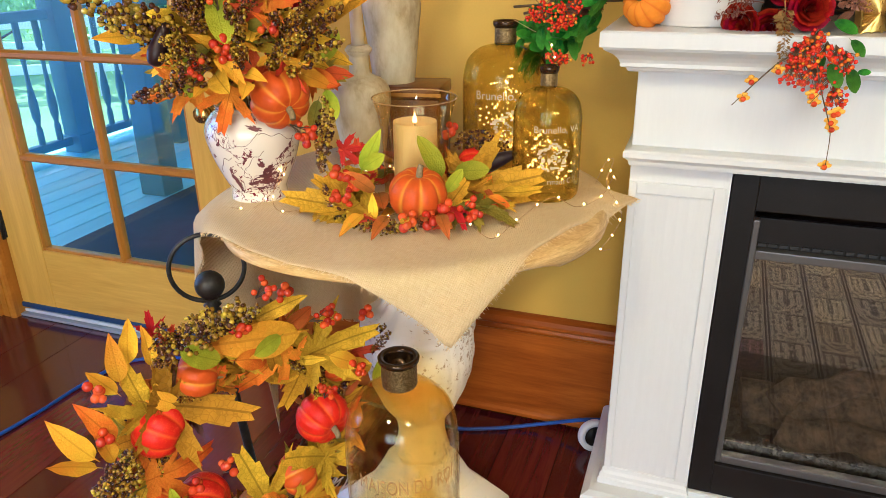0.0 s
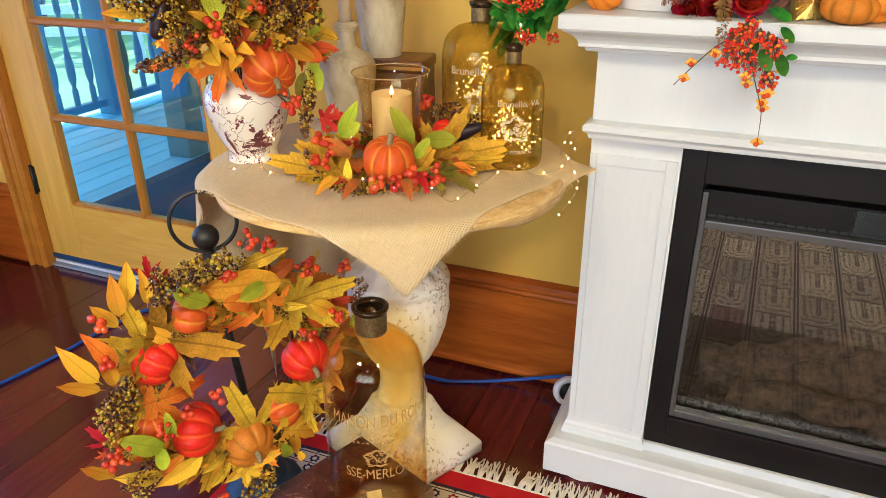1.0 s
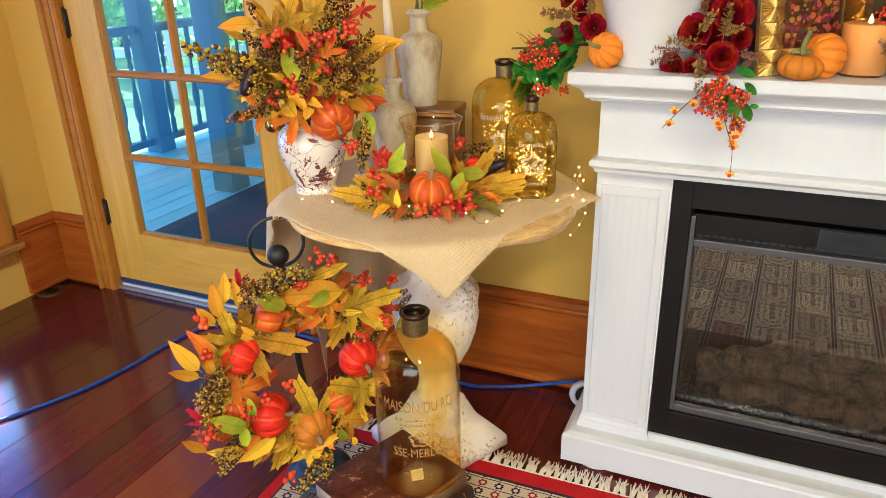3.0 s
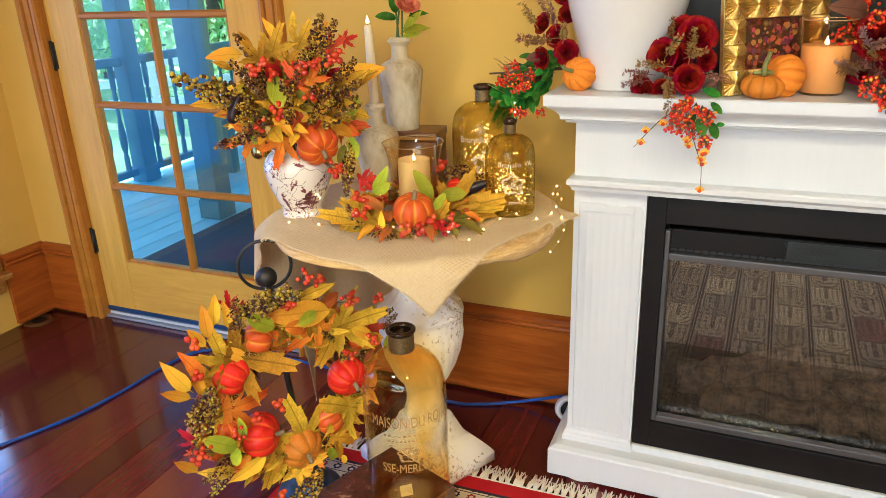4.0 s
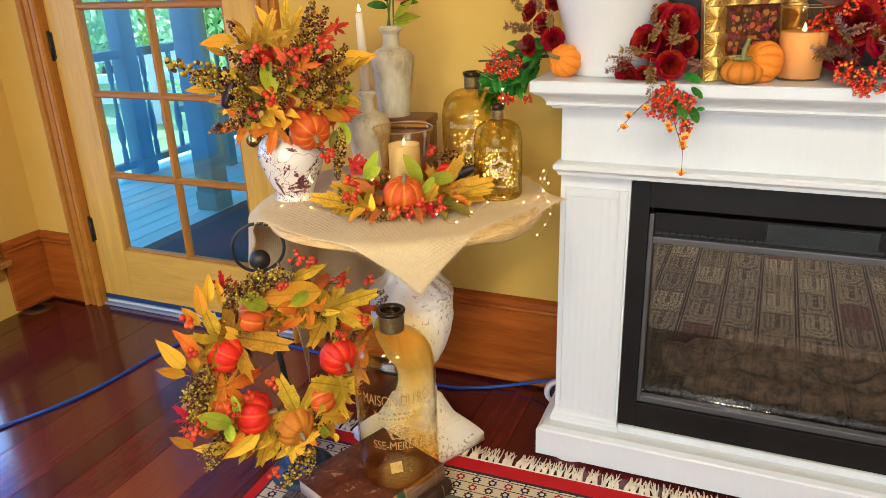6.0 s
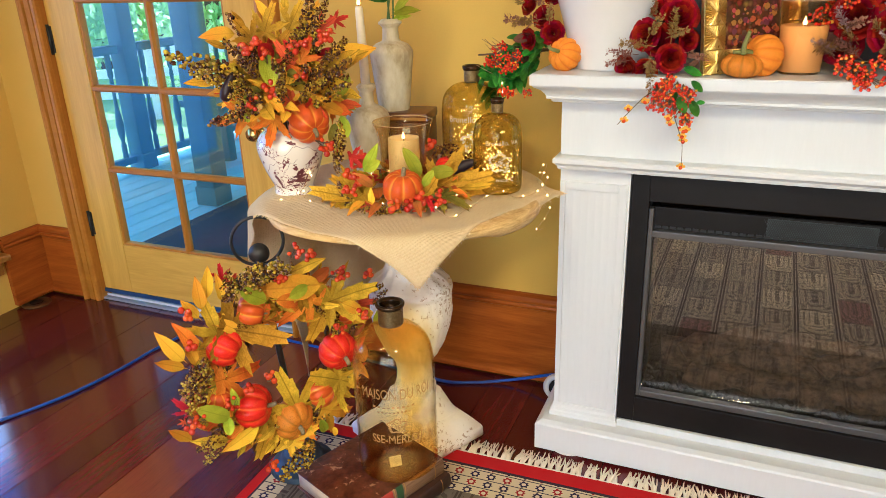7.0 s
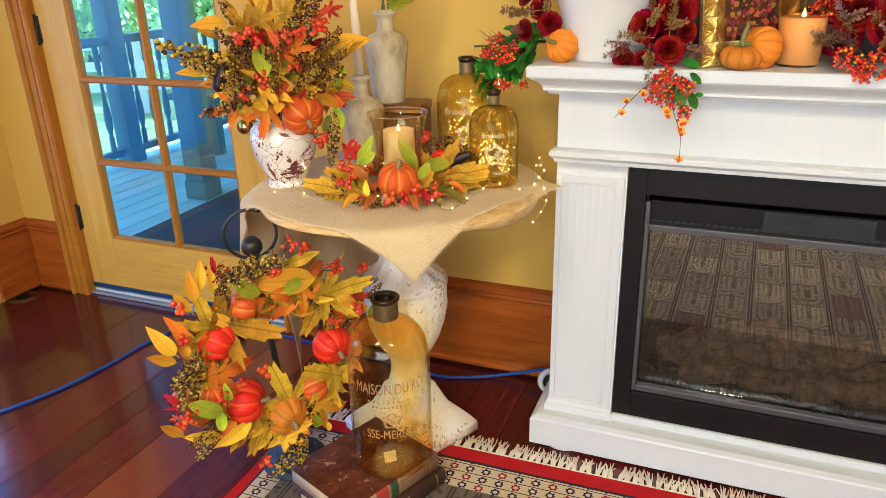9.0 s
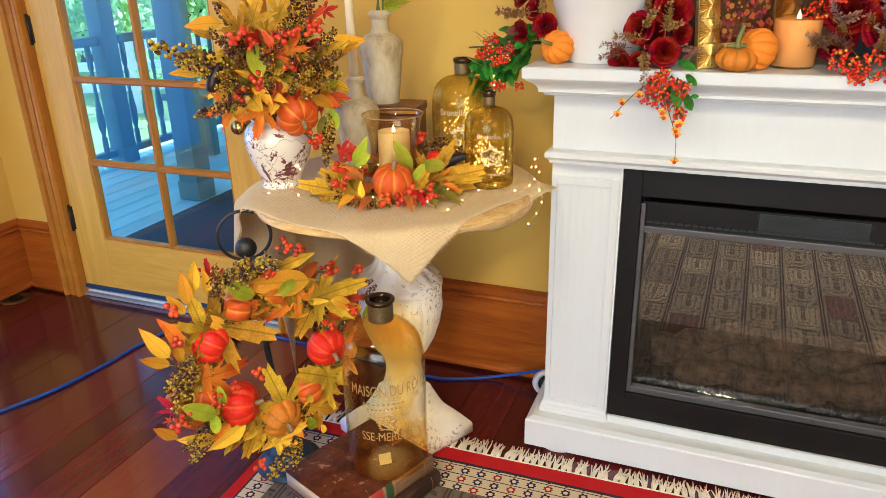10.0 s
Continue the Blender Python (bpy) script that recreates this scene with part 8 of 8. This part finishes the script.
for run, w in ((((0.201, -0.13, -0.019), (0.168, -0.15, -0.034), (0.139, -0.155, -0.063), (0.106, -0.155, -0.103)), 0.0016), (((0.214, -0.14, -0.034), (0.227, -0.155, -0.077), (0.241, -0.158, -0.113), (0.249, -0.158, -0.139), (0.251, -0.158, -0.19)), 0.0012), (((0.227, -0.155, -0.077), (0.22, -0.157, -0.085), (0.214, -0.157, -0.095)), 0.0008), (((0.162, -0.15, -0.037), (0.161, -0.156, -0.044), (0.164, -0.157, -0.051)), 0.0008)):
    link("spray_stem", mesh("spray_stem", *tube(curve_points(list(run), 5), w, 5, 0.5), M_STEM), None, gar)
M_HUSK = plain("yellow_husk", (0.86, 0.42, 0.006), (0.92, 0.54, 0.015), 0.5)
for x, y, z in ((0.121, -0.157, -0.093), (0.129, -0.157, -0.067), (0.164, -0.157, -0.05), (0.215, -0.157, -0.084), (0.22, -0.157, -0.095), (0.249, -0.157, -0.11), (0.247, -0.157, -0.122), (0.25, -0.157, -0.132), (0.25, -0.157, -0.19), (0.254, -0.157, -0.108)):
    link("berry", BERRY, None, gar, m=Matrix.Translation((x, y, z)) @ Matrix.Diagonal((0.0042, 0.0042, 0.0042, 1)))
    husk = ([], [])
    for k in range(4):
        a = k * 1.57 + x * 50
        add(husk, BALL, Matrix.Translation((x + 0.0055 * math.cos(a), y + 0.002, z + 0.003 + 0.0045 * math.sin(a))) @ Matrix.Diagonal((0.0052, 0.0016, 0.0040, 1)))
    link("husk", mesh("husk", *husk, M_HUSK), None, gar, "yellow bittersweet husk")
# far bunch beyond the jar candle
for i, (x, y, z, r, ax) in enumerate(((0.560, 0.0, 0.115, 0.050, (-0.2, -0.9, 0.3)), (0.630, -0.03, 0.085, 0.050, (-0.1, -0.95, 0.2)), (0.545, 0.03, 0.055, 0.042, (-0.3, -0.9, 0.1)), (0.70, -0.02, 0.12, 0.05, (0, -0.9, 0.4)), (0.61, 0.03, 0.15, 0.045, (0, -0.8, 0.6)), (0.78, -0.03, 0.08, 0.05, (0.1, -0.9, 0.2)))):
    rose(gar, (x, y, z), ax, r, i)
for k in range(46):
    x, z = rr.uniform(0.50, 0.92), rr.uniform(0.10, 0.25)
    sprig(gar, "red", (x, rr.uniform(-0.02, 0.09), z), (rr.uniform(-0.6, 0.6), -0.7, rr.uniform(-0.3, 0.8)), k, rr.uniform(0.9, 1.25))
for i, (x, y, z) in enumerate(((0.535, -0.075, 0.040), (0.575, -0.10, 0.018), (0.60, -0.09, 0.035), (0.555, -0.08, 0.03), (0.64, -0.10, 0.03), (0.58, -0.105, 0.005), (0.70, -0.1, 0.02), (0.75, -0.1, 0.03))):
    sprig(gar, "red", (x, y, z), (rr.uniform(-0.6, 0.4), -0.7, rr.uniform(-0.6, 0.2)), i, 0.95)
for k in range(22):
    filler(gar, rr.choice(("rose", "mauve", "mauve", "straw")), (rr.uniform(0.52, 0.85), rr.uniform(-0.06, 0.0), rr.uniform(0.03, 0.12)), (rr.uniform(-0.8, 0.6), -0.6, rr.uniform(-0.1, 0.8)), rr.uniform(0.06, 0.09), k)
for k in range(14):
    leaf(gar, "lance" if k % 2 else "oval", rr.choice(("mauve", "bronze", "bronze")), (rr.uniform(0.52, 0.9), rr.uniform(-0.04, 0.05), rr.uniform(0.03, 0.2)), (rr.uniform(-0.8, 0.6), -0.5, rr.uniform(-0.2, 0.8)), (0.1, -1, 0.3), rr.uniform(0.06, 0.09), k)

# ---- small things on the floor ----
M_BLUE = plain("blue_cable", (0.012, 0.06, 0.30), (0.02, 0.10, 0.42), 0.4, scale=20)
cable = tagged(link("power_cable", mesh("power_cable", *tube(curve_points([(-2.1, 0.25, 0.006), (-1.85, 0.60, 0.006), (-1.726, 0.853, 0.006), (-1.665, 0.98, 0.006), (-1.626, 1.096, 0.006), (-1.60, 1.25, 0.006), (-1.586, 1.417, 0.006), (-1.54, 1.56, 0.006), (-1.36, 1.63, 0.006), (-1.10, 1.625, 0.006), (-0.80, 1.60, 0.006), (-0.495, 1.56, 0.006), (-0.38, 1.585, 0.006), (-0.28, 1.625, 0.012), (-0.20, 1.638, 0.032), (-0.13, 1.64, 0.055), (-0.06, 1.64, 0.07)], 8), 0.0052, 10), M_BLUE)), "blue extension cable lying across the floor", "cable")
vent = thing("floor_outlet", (-2.405, 1.555, 0.0005), "round aged brass floor outlet beside the baseboard", "floor outlet")
link("plate", mesh("plate", *lathe([(0, 0.001), (0.030, 0.001), (0.034, 0.004), (0.052, 0.006), (0.058, 0.003), (0.060, 0.0)], 40), plain("aged_bronze_plate", (0.12, 0.075, 0.03), (0.22, 0.14, 0.06), 0.4, 0.8)), None, vent)
link("socket", mesh("socket", *lathe([(0, 0.0045), (0.020, 0.0045), (0.024, 0.0062), (0.028, 0.0048)], 30), M_BLACK), None, vent)
reel = thing("cable_reel", (-0.115, 1.60, 0.0), "white round cable reel with a black hub behind the mantel leg", "cable reel")
reel.matrix_basis = pose(-0.100, 1.60, 0.042, 78, 0, 30) @ Matrix.Diagonal((0.66, 0.66, 0.66, 1))
link("rim", mesh("rim", *lathe([(0.040, -0.014), (0.058, -0.016), (0.062, -0.010), (0.062, 0.010), (0.058, 0.016), (0.040, 0.014), (0.040, -0.014)], 40), plain("white_plastic", (0.72, 0.71, 0.68), (0.78, 0.77, 0.75), 0.4)), None, reel, "white plastic rim")
link("hub", mesh("hub", *lathe([(0, -0.010), (0.040, -0.010), (0.040, 0.010), (0, 0.010)], 30), M_BLACK), None, reel)
foot = tagged(link("furniture_glide", mesh("furniture_glide", *lathe([(0, 0.0), (0.058, 0.0), (0.062, 0.004), (0.058, 0.0105), (0, 0.0115)], 40), plain("white_glide", (0.74, 0.73, 0.70), (0.8, 0.79, 0.77), 0.4)), m=pose(0.0, 1.375, 0.0005)), "flat white plastic glide under the mantel corner", "furniture glide")

# ---- floor planks ----
def plank_wood(name, low, high):
    """Polished boards whose tone lies between low (dark) and high (tan)."""
    m, t, b = graph(name)
    oi = t.nodes.new("ShaderNodeObjectInfo")
    tc, mp, comb = t.nodes.new("ShaderNodeTexCoord"), t.nodes.new("ShaderNodeMapping"), t.nodes.new("ShaderNodeCombineXYZ")
    t.links.new(tc.outputs["Object"], mp.inputs[0])
    mp.inputs["Scale"].default_value = (22, 1.3, 10)
    t.links.new(math_(t, "MULTIPLY", oi.outputs["Random"], 40.0), comb.inputs[0])
    t.links.new(comb.outputs[0], mp.inputs["Location"])
    g = noise_(t, mp.outputs[0], 2.2, 6, 0.6, 0.5)
    w = noise_(t, mp.outputs[0], 12, 4)
    base = ramp(t, math_(t, "MULTIPLY_ADD", oi.outputs["Random"], high - low, low), ((0.0, (0.022, 0.001, 0.004)), (0.35, (0.060, 0.003, 0.010)), (0.6, (0.10, 0.006, 0.012)), (0.82, (0.19, 0.036, 0.018)), (1.0, (0.33, 0.115, 0.040))))
    col = mixc(t, math_(t, "MULTIPLY", ramp(t, g, ((0.35, (0, 0, 0)), (0.7, (1, 1, 1)))), 0.55), base, mixc(t, 0.35, base, (0.30, 0.075, 0.016)))
    col = mixc(t, math_(t, "MULTIPLY", ramp(t, w, ((0.45, (0, 0, 0)), (0.75, (1, 1, 1)))), 0.35), col, mixc(t, 0.7, base, (0.02, 0.006, 0.004)))
    t.links.new(col, b.inputs["Base Color"])
    t.links.new(math_(t, "MULTIPLY_ADD", noise_(t, tc.outputs["Object"], 3, 4), 0.14, 0.09), b.inputs["Roughness"])
    b.inputs["Coat Weight"].default_value, b.inputs["Coat Roughness"].default_value = 0.3, 0.06
    b.inputs["Specular IOR Level"].default_value = 0.6
    bump(t, b, math_(t, "ADD", w, math_(t, "MULTIPLY", noise_(t, tc.outputs["Object"], 7, 3), 2.0)), 0.12, 0.001)
    return m


M_PLANKS = {"dark": plank_wood("dark_polished_plank", 0.0, 0.35), "mid": plank_wood("red_polished_plank", 0.25, 0.62), "tan": plank_wood("tan_polished_plank", 0.82, 1.0)}
TONES = ("dark", "dark", "mid", "dark", "dark", "mid", "dark", "mid", "tan", "mid", "mid", "dark", "mid", "mid", "dark", "mid", "mid", "mid", "dark", "mid")
rp = random.Random(21)
xs = [X0, -2.325, -2.205, -1.985, -1.82, -1.60, -1.395, -1.287, -1.14, -0.952]
while xs[-1] < X1 - 0.12:
    xs.append(xs[-1] + rp.choice((0.11, 0.145, 0.19, 0.145)))
xs.append(X1)
for i in range(len(xs) - 1):
    w = xs[i + 1] - xs[i]
    ends = [Y0]
    while ends[-1] < Y1 - 1.2:
        ends.append(ends[-1] + rp.uniform(0.9, 1.8))
    ends[-1] = Y1
    for j in range(len(ends) - 1):
        ln = ends[j + 1] - ends[j]
        g = 0.0008
        me = bpy.data.meshes.new("plank")
        bm = box(-w / 2 + g, w / 2 - g, -ln / 2 + g, ln / 2 - g, -0.0119, 0.0, 0.0012)
        bm.to_mesh(me)
        bm.free()
        link("plank", me, M_PLANKS[TONES[i % len(TONES)]], floor, m=pose((xs[i] + xs[i + 1]) / 2, (ends[j] + ends[j + 1]) / 2, 0))
